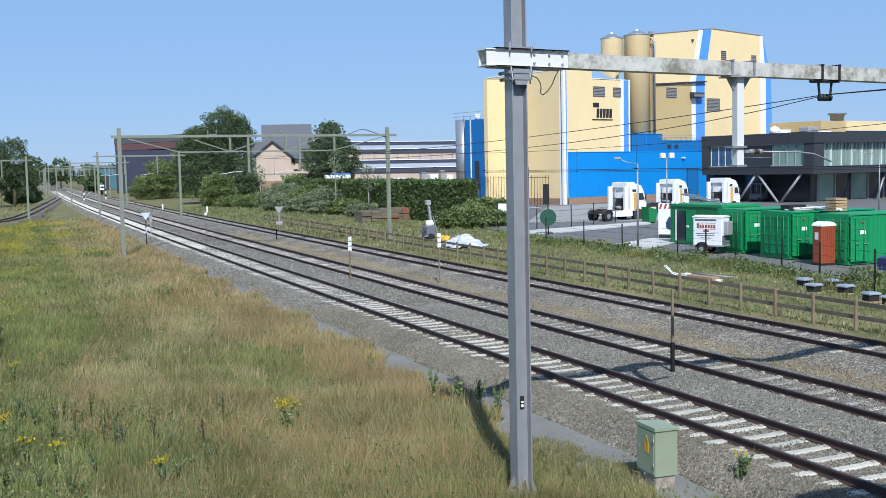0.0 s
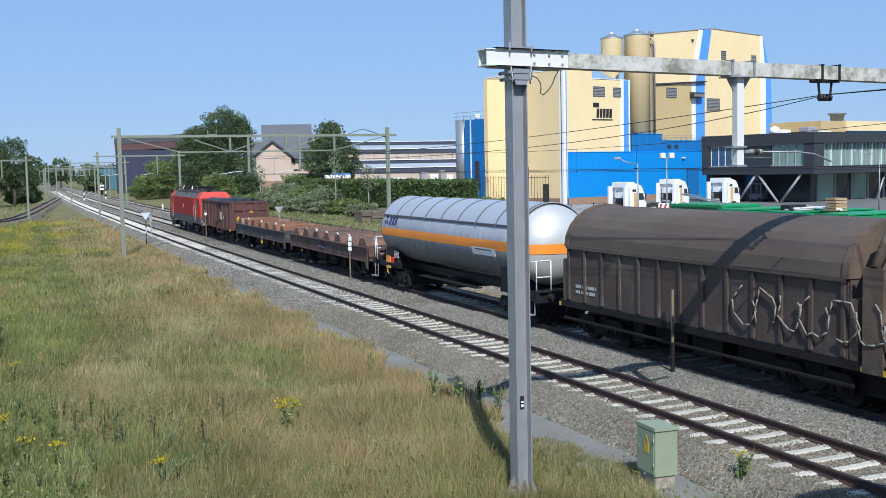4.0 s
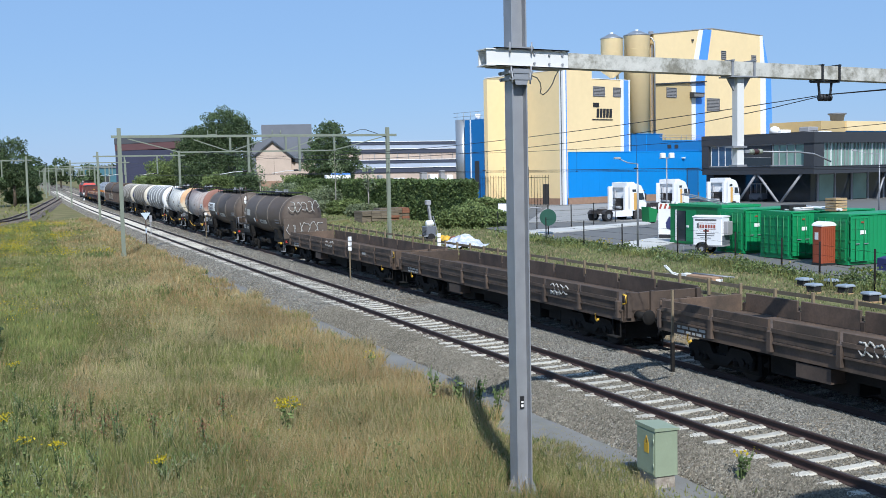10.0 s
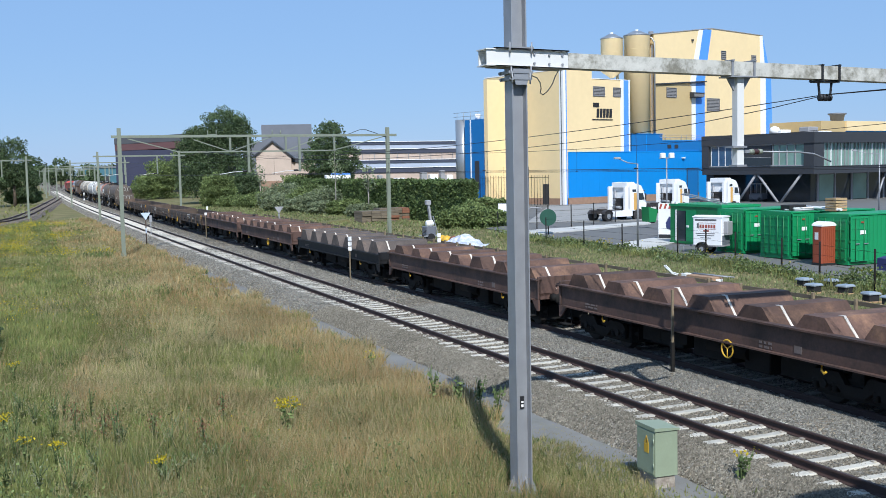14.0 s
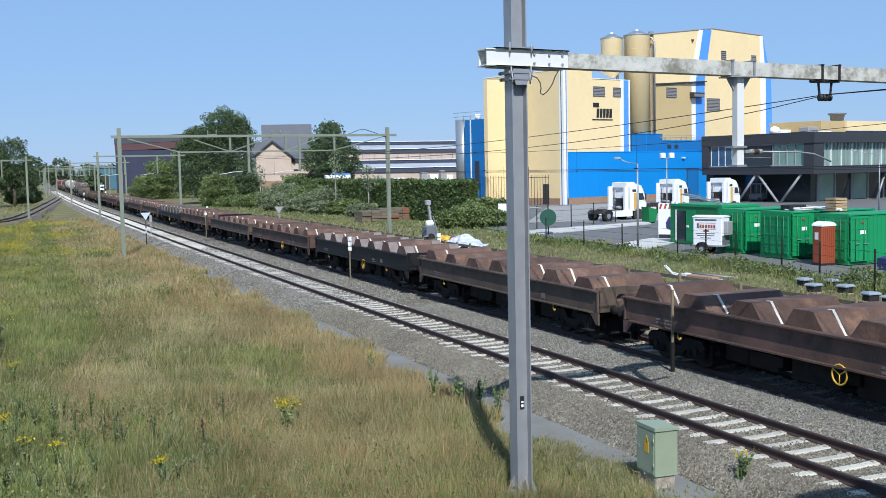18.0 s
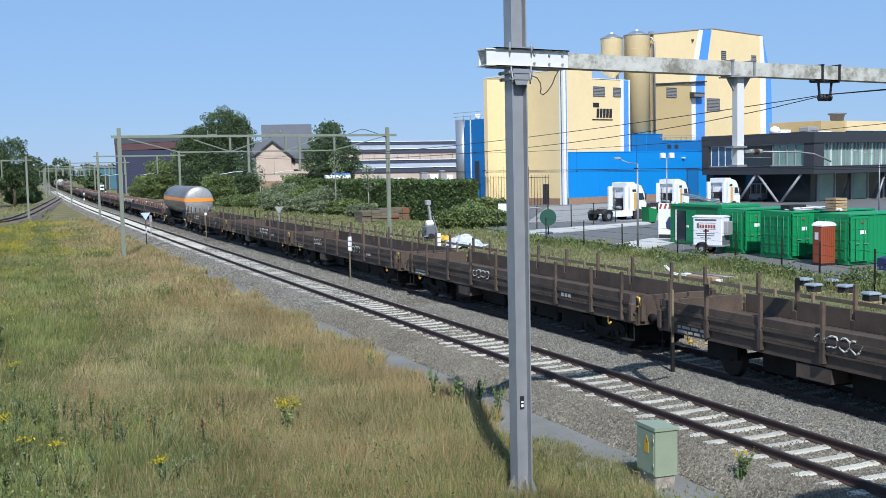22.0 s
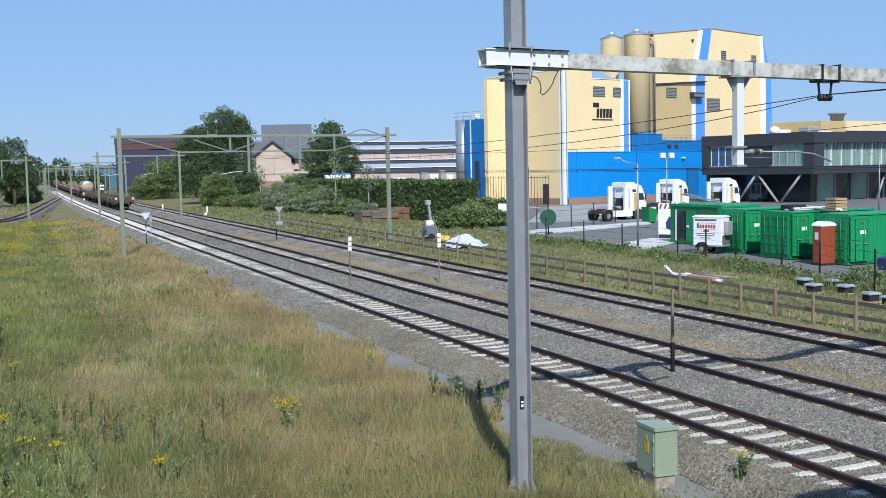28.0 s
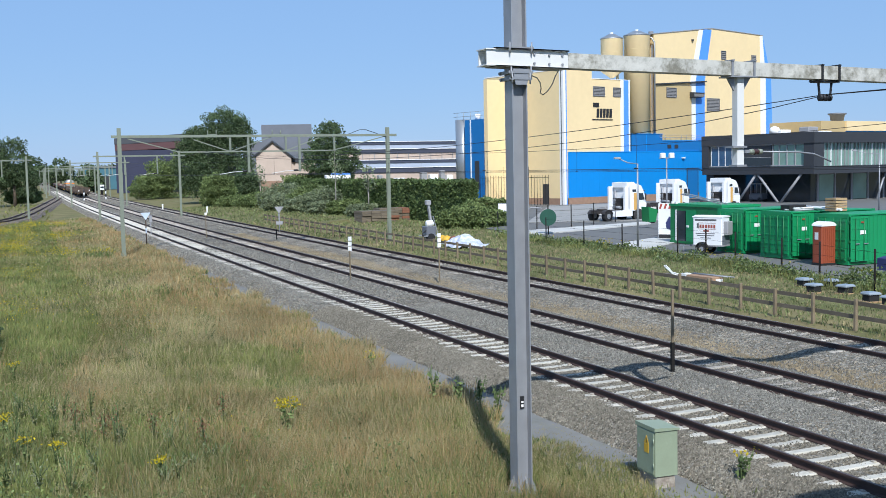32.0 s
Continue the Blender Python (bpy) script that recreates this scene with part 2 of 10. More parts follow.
def blades(name, base, tip, spread=0.35, patch=0.25):
    """Grass and leaf stuff: two colours, varied from island to island and in broad patches."""
    m = bpy.data.materials.new(name)
    m.use_nodes = True
    nt = m.node_tree
    b, L = nt.nodes["Principled BSDF"], nt.links.new
    b.inputs["Roughness"].default_value = 0.7
    b.inputs["Specular IOR Level"].default_value = 0.25
    geo, tc = nt.nodes.new("ShaderNodeNewGeometry"), nt.nodes.new("ShaderNodeTexCoord")
    nz = nt.nodes.new("ShaderNodeTexNoise")
    nz.inputs["Scale"].default_value, nz.inputs["Detail"].default_value = 0.35, 5
    L(tc.outputs["Object"], nz.inputs["Vector"])
    mx = nt.nodes.new("ShaderNodeMix")
    mx.data_type = "RGBA"
    mx.inputs["A"].default_value, mx.inputs["B"].default_value = (*base, 1), (*tip, 1)
    L(geo.outputs["Random Per Island"], mx.inputs["Factor"])
    r1, r2 = nt.nodes.new("ShaderNodeMapRange"), nt.nodes.new("ShaderNodeMapRange")
    r1.inputs["To Min"].default_value, r1.inputs["To Max"].default_value = 1 - spread, 1 + spread
    r2.inputs["From Min"].default_value, r2.inputs["From Max"].default_value = 0.3, 0.7
    r2.inputs["To Min"].default_value, r2.inputs["To Max"].default_value = 1 - patch, 1 + patch
    fl = nt.nodes.new("ShaderNodeMath")
    fl.operation = "MULTIPLY"
    fl.inputs[1].default_value = 7.31
    fr = nt.nodes.new("ShaderNodeMath")
    fr.operation = "FRACT"
    L(geo.outputs["Random Per Island"], fl.inputs[0])
    L(fl.outputs[0], fr.inputs[0])
    L(fr.outputs[0], r1.inputs["Value"])
    L(nz.outputs["Fac"], r2.inputs["Value"])
    mm = nt.nodes.new("ShaderNodeMath")
    mm.operation = "MULTIPLY"
    L(r1.outputs[0], mm.inputs[0])
    L(r2.outputs[0], mm.inputs[1])
    sc = nt.nodes.new("ShaderNodeVectorMath")
    sc.operation = "SCALE"
    L(mx.outputs["Result"], sc.inputs[0])
    L(mm.outputs[0], sc.inputs["Scale"])
    L(sc.outputs[0], b.inputs["Base Color"])
    tr = nt.nodes.new("ShaderNodeBsdfTranslucent")
    L(sc.outputs[0], tr.inputs["Color"])
    ms = nt.nodes.new("ShaderNodeMixShader")
    ms.inputs[0].default_value = 0.25
    L(b.outputs[0], ms.inputs[1])
    L(tr.outputs[0], ms.inputs[2])
    L(ms.outputs[0], nt.nodes["Material Output"].inputs["Surface"])
    return m


soil = mat("dry soil and thatch", (0.20, 0.17, 0.085), 0.95, var=0.3, scale=0.35, fine=8, dirt=(0.13, 0.135, 0.055), dirt_at=0.5, bump=0.4, spec=0.1)

# ---- ground ----
TRACKS = (14.19, 18.05, 23.62)


def bend(y):
    """How far the line has swung to the east at y."""
    return 5.5e-5 * y * y if y < 300 else 4.95 + 0.033 * (y - 300)


def ground_z(xr):
    return float(np.interp(xr, [-60, 0, 8, 10.4, 11.9, 12.5, 25.6, 26.4, 30, 36, 60], [-0.5, -0.62, -0.62, -0.54, -0.53, -0.7, -0.7, -0.34, -0.22, -0.06, -0.02]))


def sheet(name, xs, ys, zf, material, follow=True, rough=0.0, kind="structure", label="", category=""):
    """A strip of ground along the line: xs across it, ys along it."""
    v = []
    for y in ys:
        b = bend(max(y, 0)) if follow else 0
        for x in xs:
            z = zf(x)
            if rough:
                z += rough * noise.noise(Vector((x * 1.3, y * 1.3, 0))) + rough * 0.7 * noise.noise(Vector((x * 5.1, y * 5.1, 3)))
            v.append((x + b, y, z))
    n = len(xs)
    f = [(j * n + i, j * n + i + 1, (j + 1) * n + i + 1, (j + 1) * n + i) for j in range(len(ys) - 1) for i in range(n - 1)]
    ob = raw(name, v, f, material, smooth=True)
    return tagged(ob, label, category, kind=kind)


def steps(*runs):
    out = []
    for a, b, s in runs:
        out += list(np.arange(a, b, s))
    return out + [runs[-1][1]]


XS = steps((-4000, -400, 900), (-400, -60, 85), (-60, -5, 5), (-5, 12, 0.8), (12, 30, 1.2), (30, 70, 4), (70, 400, 60), (400, 4000, 900))
YS = steps((-400, -20, 60), (-20, 60, 1.0), (60, 160, 4), (160, 400, 20), (400, 1000, 100), (1000, 4900, 650))
sheet("ground", XS, YS, ground_z, soil, label="dry grassy soil of the railway land", category="ground")

bed_x = [11.75, 12.0, 12.35, 12.7, 13.2, 14.2, 15.2, 15.5, 15.8, 16.2, 16.6, 16.95, 17.15, 18.05, 19.1, 19.6, 20.2, 20.8, 21.5, 22.1, 22.6, 23.6, 24.6, 25.1, 25.5, 25.9, 26.3]
bed_z = [-0.56, -0.40, -0.20, -0.15, -0.17, -0.20, -0.17, -0.16, -0.11, -0.07, -0.075, -0.11, -0.152, -0.195, -0.158, -0.20, -0.33, -0.38, -0.31, -0.17, -0.138, -0.178, -0.148, -0.17, -0.25, -0.36, -0.5]
fine_x = steps((11.75, 26.3, 0.13))
bed = lambda x: float(np.interp(x, bed_x, bed_z))
sheet("ballast_bed", fine_x, steps((8, 45, 0.13)), bed, ballast_grey, rough=0.025, label="bed of crushed grey stone under the tracks", category="ballast")
sheet("ballast_bed", bed_x, steps((-40, 8, 4)), bed, ballast_grey, label="bed of crushed grey stone under the tracks", category="ballast")
sheet("ballast_bed", steps((11.75, 26.3, 0.3)), steps((45, 120, 0.5), (120, 400, 8), (400, 1100, 40)), bed, ballast_grey, rough=0.02, label="bed of crushed grey stone under the tracks", category="ballast")
sheet("path", steps((10.35, 12.05, 0.25)), steps((9, 110, 0.4)), lambda x: -0.515 + 0.02 * math.cos((x - 11.2) * 2), path_grit, rough=0.02, label="narrow grey grit path along the ballast", category="path")


# ---- tracks ----
def on_line(x0, y, z=0.0):
    s = 2 * 5.5e-5 * y if y < 300 else 0.033
    return pose(x0 + bend(max(y, 0)), y, z, 0, 0, -math.degrees(math.atan(s if y > 0 else 0)))


def rail_outline(c):
    return [(c - 0.075, -0.165), (c + 0.075, -0.165), (c + 0.07, -0.148), (c + 0.012, -0.135), (c + 0.010, -0.045), (c + 0.036, -0.035), (c + 0.036, -0.006),
            (c + 0.028, 0.0), (c - 0.028, 0.0), (c - 0.036, -0.006), (c - 0.036, -0.035), (c - 0.010, -0.045), (c - 0.012, -0.135), (c - 0.07, -0.148)]


def sleeper_geo():
    """A mono-block sleeper, lower and waisted in the middle."""
    g = Geo()
    rings = []
    for x, w, z in ((-1.28, 0.09, -0.165), (-1.24, 0.115, -0.145), (-0.95, 0.115, -0.145), (-0.75, 0.115, -0.15), (-0.35, 0.105, -0.168), (0.35, 0.105, -0.168), (0.75, 0.115, -0.15), (0.95, 0.115, -0.145), (1.24, 0.115, -0.145), (1.28, 0.09, -0.165)):
        rings.append([(x, -w - 0.03, -0.33), (x, w + 0.03, -0.33), (x, w, z - 0.015), (x, w - 0.02, z), (x, -w + 0.02, z), (x, -w, z - 0.015)])
    return g.rings(rings)


def clip_geo(side):
    g = Geo()
    for s in (-0.752, 0.752):
        for d in (-0.12, 0.12):
            g.box(s + d - 0.04, s + d + 0.04, -0.05, 0.05, -0.17, -0.125, 0.012)
    return g


SLEEPER, SLEEPER2 = sleeper_geo().mesh("sleeper"), sleeper_geo().mesh("sleeper")
RAIL_YS = steps((-20, 120, 20), (120, 400, 10), (400, 900, 50))


def track(x0, label, sl_mesh, sl_mat, first, count, step):
    t = thing("track", label, "railway track", "tracks", kind="structure", at=pose(x0, 0, 0))
    for s in (-0.752, 0.752):
        g = Geo()
        g.rings([[(x + bend(max(y, 0)), y, z) for x, z in rail_outline(s)] for y in RAIL_YS])
        r = part("rail", g, rail_rust, t)
        g = Geo()
        g.rings([[(s + a + bend(max(y, 0)), y, z) for a, z in ((-0.026, 0.0), (0.026, 0.0), (0.026, 0.003), (-0.026, 0.003))] for y in RAIL_YS])
        part("rail_head", g, rail_head, r, "rolled rail head")
    rnd = random.Random(int(x0 * 10))
    rest = Geo()
    tmpl = sleeper_geo()
    k = 0
    y = first
    while y < 420:
        if k < count and y > 12:
            part("sleeper", sl_mesh, sl_mat, t, at=pose(bend(y) + rnd.uniform(-0.02, 0.02), y, rnd.uniform(-0.02, 0.012), 0, 0, rnd.uniform(-0.8, 0.8)))
            k += 1
        else:
            b = bend(max(y, 0))
            rest.add([(a + b, c + y, d) for a, c, d in tmpl.v], tmpl.f)
        y += step
    part("sleepers", rest, sl_mat, t, "far row of concrete sleepers", kind="stuff")
    cg = Geo()
    ct = clip_geo(0)
    y = first
    while y < 60:
        cg.add([(a + bend(max(y, 0)), c + y, d) for a, c, d in ct.v], ct.f)
        y += step
    part("rail_clips", cg, sleeper_old, t, "small rail clips", kind="stuff")
    return t


# ---- catenary ----
def h_outline(w, d, tf=0.022, tw=0.014):
    return [(-w / 2, -d / 2), (w / 2, -d / 2), (w / 2, -d / 2 + tf), (tw, -d / 2 + tf), (tw, d / 2 - tf), (w / 2, d / 2 - tf), (w / 2, d / 2), (-w / 2, d / 2), (-w / 2, d / 2 - tf), (-tw, d / 2 - tf), (-tw, -d / 2 + tf), (-w / 2, -d / 2 + tf)]


def base_plate(parent, x, y, z, w, material):
    g = Geo().box(x - w, x + w, y - w, y + w, z, z + 0.04, 0.01)
    for sx, sy in ((1, 0), (-1, 0), (0, 1), (0, -1)):
        a, b = (x + sx * w * 0.95, y + sy * w * 0.95), (x + sx * w * 0.42, y + sy * w * 0.42)
        px, py = sy * 0.012, sx * 0.012
        g.add([(a[0] - px, a[1] - py, z + 0.04), (a[0] + px, a[1] + py, z + 0.04), (b[0] + px, b[1] + py, z + 0.04), (b[0] - px, b[1] - py, z + 0.04), (b[0] + px, b[1] + py, z + 0.42), (b[0] - px, b[1] - py, z + 0.42)],
              [(0, 1, 2, 3), (0, 1, 4, 5), (2, 3, 5, 4), (1, 2, 4), (0, 3, 5)])
    return part("base_plate", g, material, parent)


def near_portal():
    """The grey mast with its white cross beam, drop post, insulators and stay."""
    y = 17.17
    t = thing("catenary_portal", "grey steel catenary mast carrying a weathered white cross beam", "catenary portal", "catenary portals", at=pose(0, y, 0))
    mx = 8.77
    g = Geo().prism([(mx + b, a) for a, b in h_outline(0.30, 0.30)], -0.62, 9.6, "z")
    m = part("mast", g, steel_grey, t, "grey galvanised H-section mast")
    base_plate(t, mx, 0, -0.62, 0.36, steel_grey)
    part("foundation", Geo().box(mx - 0.45, mx + 0.45, -0.45, 0.45, -0.95, -0.625, 0.03), paving, t, "concrete mast foundation")
    part("mast_plate", Geo().box(mx - 0.02, mx + 0.06, -0.036, -0.014, 1.02, 1.25, 0.003), black_paint, m, "small black plate")
    for z0, z1 in ((1.05, 1.10), (1.13, 1.16)):
        part("plate_mark", Geo().box(mx - 0.005, mx + 0.042, -0.041, -0.036, z0, z1), white_paint, m, "white mark on the plate")
    # beam, falling a little to the east
    zb = lambda x: 7.335 - 0.0195 * (x - 8.3)
    x0, x1, xe = 8.12, 9.74, 28.2
    beam = lambda a, b, h, d, ins=0.0: Geo().rings([[(x, -d, zb(x) - h), (x, d, zb(x) - h), (x, d, zb(x) + h), (x, -d, zb(x) + h)] for x in (a, b)])
    part("bracket", beam(8.30, x1, 0.145, 0.17), bracket_white, t, "clean white steel end bracket")
    g = Geo()
    for s in (-1, 1):
        for c, h in ((-0.150, 0.010), (0.160, 0.010)):
            g.rings([[(x, -0.23, zb(x) + c - h), (x, 0.23, zb(x) + c - h), (x, 0.23, zb(x) + c + h), (x, -0.23, zb(x) + c + h)] for x in (8.28, x1)])
    part("bracket_flange", g, bracket_white, t)
    g = Geo().box(8.12, 8.30, -0.17, -0.155, zb(8.2) - 0.14, zb(8.2) + 0.14).box(8.12, 8.30, 0.155, 0.17, zb(8.2) - 0.14, zb(8.2) + 0.14)
    g.box(8.10, 8.32, -0.2, 0.2, zb(8.2) + 0.13, zb(8.2) + 0.15).box(8.10, 8.32, -0.2, 0.2, zb(8.2) - 0.15, zb(8.2) - 0.13)
    part("beam_end", g, bracket_white, t)
    b = part("cross_beam", beam(x1, xe, 0.135, 0.15), beam_white, t, "white cross beam with flaking paint")
    g = Geo()
    for x in (9.05, 9.35, 9.62):
        for h in (-0.08, 0.08):
            g.cyl((x, -0.175, zb(x) + h), (x, -0.20, zb(x) + h), 0.022, 6)
    part("bolts", g, steel_grey, t, kind="stuff")
    for z, w in ((7.50, 0.26), (7.08, 0.24), (6.97, 0.22)):
        g = Geo().box(mx - w, mx + w, -0.215, -0.165, z - 0.022, z + 0.022).box(mx - w, mx + w, 0.165, 0.215, z - 0.022, z + 0.022)
        for q in (-w + 0.04, w - 0.05):
            g.box(mx + q - 0.018, mx + q + 0.018, -0.235, 0.235, z - 0.03, z + 0.03)
            g.cyl((mx + q, -0.225, z - 0.1), (mx + q, -0.225, z + 0.1), 0.016, 6)
        part("clamp", g, steel_grey, t, "bolted steel clamp")
    part("gusset", Geo().prism([(mx - 0.16, 7.15), (mx + 0.2, 7.14), (mx + 0.12, 6.86), (mx - 0.1, 6.86)], -0.20, -0.165), steel_grey, t)
    pts = [(mx + 0.22, -0.2, 7.02), (mx + 0.31, -0.22, 6.98), (mx + 0.37, -0.22, 6.90), (mx + 0.39, -0.22, 6.80), (mx + 0.37, -0.22, 6.72), (mx + 0.42, -0.22, 6.68), (mx + 0.52, -0.22, 6.75), (mx + 0.62, -0.22, 6.88), (mx + 0.68, -0.22, 7.02), (mx + 0.76, -0.2, 7.12)]
    part("earth_cable", Geo().tube(pts, 0.010, 5), black_paint, t, "looped black earth cable")
    # drop post over the first track
    dx = 13.65
    g = Geo().prism([(dx + a, c) for a, c in ((-0.08, -0.08), (0.08, -0.08), (0.08, 0.08), (-0.08, 0.08))], 5.36, zb(dx) - 0.15, "z")
    dp = part("drop_post", g, bracket_white, t, "white square drop post")
    part("post_head", Geo().box(dx - 0.32, dx + 0.32, -0.19, 0.19, zb(dx) - 0.165, zb(dx) - 0.140), steel_grey, t, "plate that hangs the post")
    for s in (-1, 1):
        part("gusset", Geo().prism([(dx + s * 0.11, zb(dx) - 0.165), (dx + s * 0.28, zb(dx) - 0.165), (dx + s * 0.11, zb(dx) - 0.42)], -0.02, 0.02), steel_grey, t)
        g = Geo().box(dx + s * 0.26 - 0.02, dx + s * 0.26 + 0.02, -0.18, -0.15, zb(dx) - 0.16, zb(dx) + 0.17).box(dx + s * 0.26 - 0.02, dx + s * 0.26 + 0.02, 0.15, 0.18, zb(dx) - 0.16, zb(dx) + 0.17)
        g.box(dx + s * 0.26 - 0.03, dx + s * 0.26 + 0.03, -0.2, 0.2, zb(dx) + 0.145, zb(dx) + 0.17)
        part("clamp", g, steel_grey, t, "clamp round the beam")
    part("post_foot", Geo().box(dx - 0.12, dx + 0.12, -0.12, 0.12, 5.33, 5.37), steel_grey, dp)
    part("arm_clamp", Geo().box(dx - 0.22, dx + 0.12, -0.13, 0.13, 5.70, 5.735).box(dx + 0.08, dx + 0.26, -0.035, 0.035, 5.60, 5.66), steel_grey, dp)
    q = [(0.36, 0.05)] + [(0.37 + 0.03 * k, 0.062 if k % 2 else 0.042) for k in range(5)] + [(0.51, 0.03)]
    g = Geo().lathe([(dx + d, r) for d, r in q], (0, 0, 5.62), "x", 12)
    part("insulator", g, mat("brown glazed insulator", (0.055, 0.028, 0.026), 0.25, var=0.1), t, "dark ribbed insulator")
    part("insulator_cap", Geo().lathe([(dx + 0.26, 0.02), (dx + 0.27, 0.05), (dx + 0.36, 0.06), (dx + 0.37, 0.02)], (0, 0, 5.62), "x", 10), mast_green, t)
    part("insulator_cap", Geo().lathe([(dx + 0.50, 0.02), (dx + 0.51, 0.06), (dx + 0.58, 0.05), (dx + 0.60, 0.02)], (0, 0, 5.62), "x", 10), mast_green, t)
    part("registration_arm", Geo().tube([(dx + 0.58, 0, 5.62), (dx + 1.5, 0, 5.60), (dx + 1.9, 0, 5.56), (dx + 2.35, 0, 5.40)], 0.018, 6), steel_grey, t, "thin registration arm")
    # hanger with the carrying wires
    hx = 15.83
    g = Geo()
    for s in (-0.22, 0.22):
        g.box(hx + s - 0.02, hx + s + 0.02, -0.2, 0.2, zb(hx) - 0.17, zb(hx) - 0.14).box(hx + s - 0.018, hx + s + 0.018, -0.19, -0.16, zb(hx) - 0.17, zb(hx) + 0.17).box(hx + s - 0.018, hx + s + 0.018, 0.16, 0.19, zb(hx) - 0.17, zb(hx) + 0.17)
        g.box(hx + s - 0.025, hx + s + 0.025, -0.2, 0.2, zb(hx) + 0.14, zb(hx) + 0.165)
        g.bar((hx + s * 0.8, 0, zb(hx) - 0.16), (hx + s * 0.62, 0, zb(hx) - 0.46), 0.035, 0.035)
    g.box(hx - 0.3, hx + 0.3, -0.1, 0.1, zb(hx) - 0.19, zb(hx) - 0.165)
    part("hanger", g, black_paint, t, "dark steel wire hanger")
    g = Geo()
    for k in range(4):
        g.lathe([(-0.03, 0.03), (-0.02, 0.075), (0.02, 0.075), (0.03, 0.03)], (hx - 0.12 + 0.08 * k, 0, zb(hx) - 0.49), "x", 10)
    part("hanger_insulator", g, black_paint, t, "black ribbed hanger insulators")
    g = Geo().prism([(28.0 + a, c) for a, c in h_outline(0.30, 0.30)], -0.5, 9.4, "z")
    part("mast", g, steel_grey, t, "grey galvanised H-section mast")
    part("foundation", Geo().box(27.6, 28.4, -0.4, 0.4, -0.8, -0.3, 0.03), paving, t, "concrete mast foundation")


def far_portal(y, xl, xr, zt, ztop, drops, truss=False, base=(-0.55, -0.4), arms=True):
    t = thing("catenary_portal", "pale green steel catenary portal spanning the tracks", "catenary portal", "catenary portals", at=pose(0, y, 0))
    for x, zb in ((xl, base[0]), (xr, base[1])):
        m = part("mast", Geo().prism([(x + a, b) for a, b in h_outline(0.26, 0.26)], zb, ztop, "z"), mast_green, t)
        base_plate(t, x, 0, zb, 0.3, mast_green)
    part("cross_beam", Geo().box(xl - 0.55, xr + 0.75, -0.09, 0.09, zt - 0.09, zt + 0.09, 0.01), mast_green, t)
    if truss:
        part("lower_chord", Geo().box(13.0, 25.1, -0.05, 0.05, 6.93, 7.03), mast_green, t)
        for x in (16.9, 21.15, 25.0):
            part("truss_post", Geo().box(x - 0.07, x + 0.07, -0.06, 0.06, 6.95, zt - 0.09), mast_green, t)
        for a, b, za, zb in ((9.5, 13.1, zt - 0.15, 7.0), (14.2, 16.9, zt - 0.25, 6.98), (16.9, 20.0, 6.98, zt - 0.1), (21.15, 23.8, 7.0, zt - 0.15), (25.0, 29.2, 7.02, zt - 0.1)):
            part("truss_diagonal", Geo().bar((a, 0, za), (b, 0, zb), 0.07, 0.07), mast_green, t)
        for x in (15.57, 20.44):
            g = Geo()
            for s in (-0.2, 0.2):
                g.cyl((x + s * 1.6, 0, zt + 0.08), (x + s * 1.6, 0, zt + 0.42), 0.035, 6)
            g.box(x - 0.36, x + 0.36, -0.06, 0.06, zt + 0.08, zt + 0.14)
            part("feeder_support", g, mast_green, t)
        part("switch_bow", Geo().tube([(26.2, 0, zt + 0.1), (27.1, 0, zt + 0.42), (27.6, 0, zt + 0.42), (28.6, 0, zt + 0.1)], 0.025, 5), black_paint, t, "dark switch bow on the beam")
    for x in drops:
        d = part("drop_post", Geo().box(x - 0.08, x + 0.08, -0.08, 0.08, 5.4, zt - 0.09), mast_green, t)
        if arms:
            part("insulator", Geo().lathe([(x - 0.5, 0.03), (x - 0.48, 0.07), (x - 0.2, 0.07), (x - 0.1, 0.03)], (0, 0, 5.5), "x", 8), black_paint, t)
            part("registration_arm", Geo().tube([(x - 0.1, 0, 5.5), (x - 1.2, 0, 5.45), (x - 2.2, 0, 5.3)], 0.025, 5), bracket_white, t)
    return t


def wire(pts, r=0.008):
    return Geo().tube(pts, r, 4)


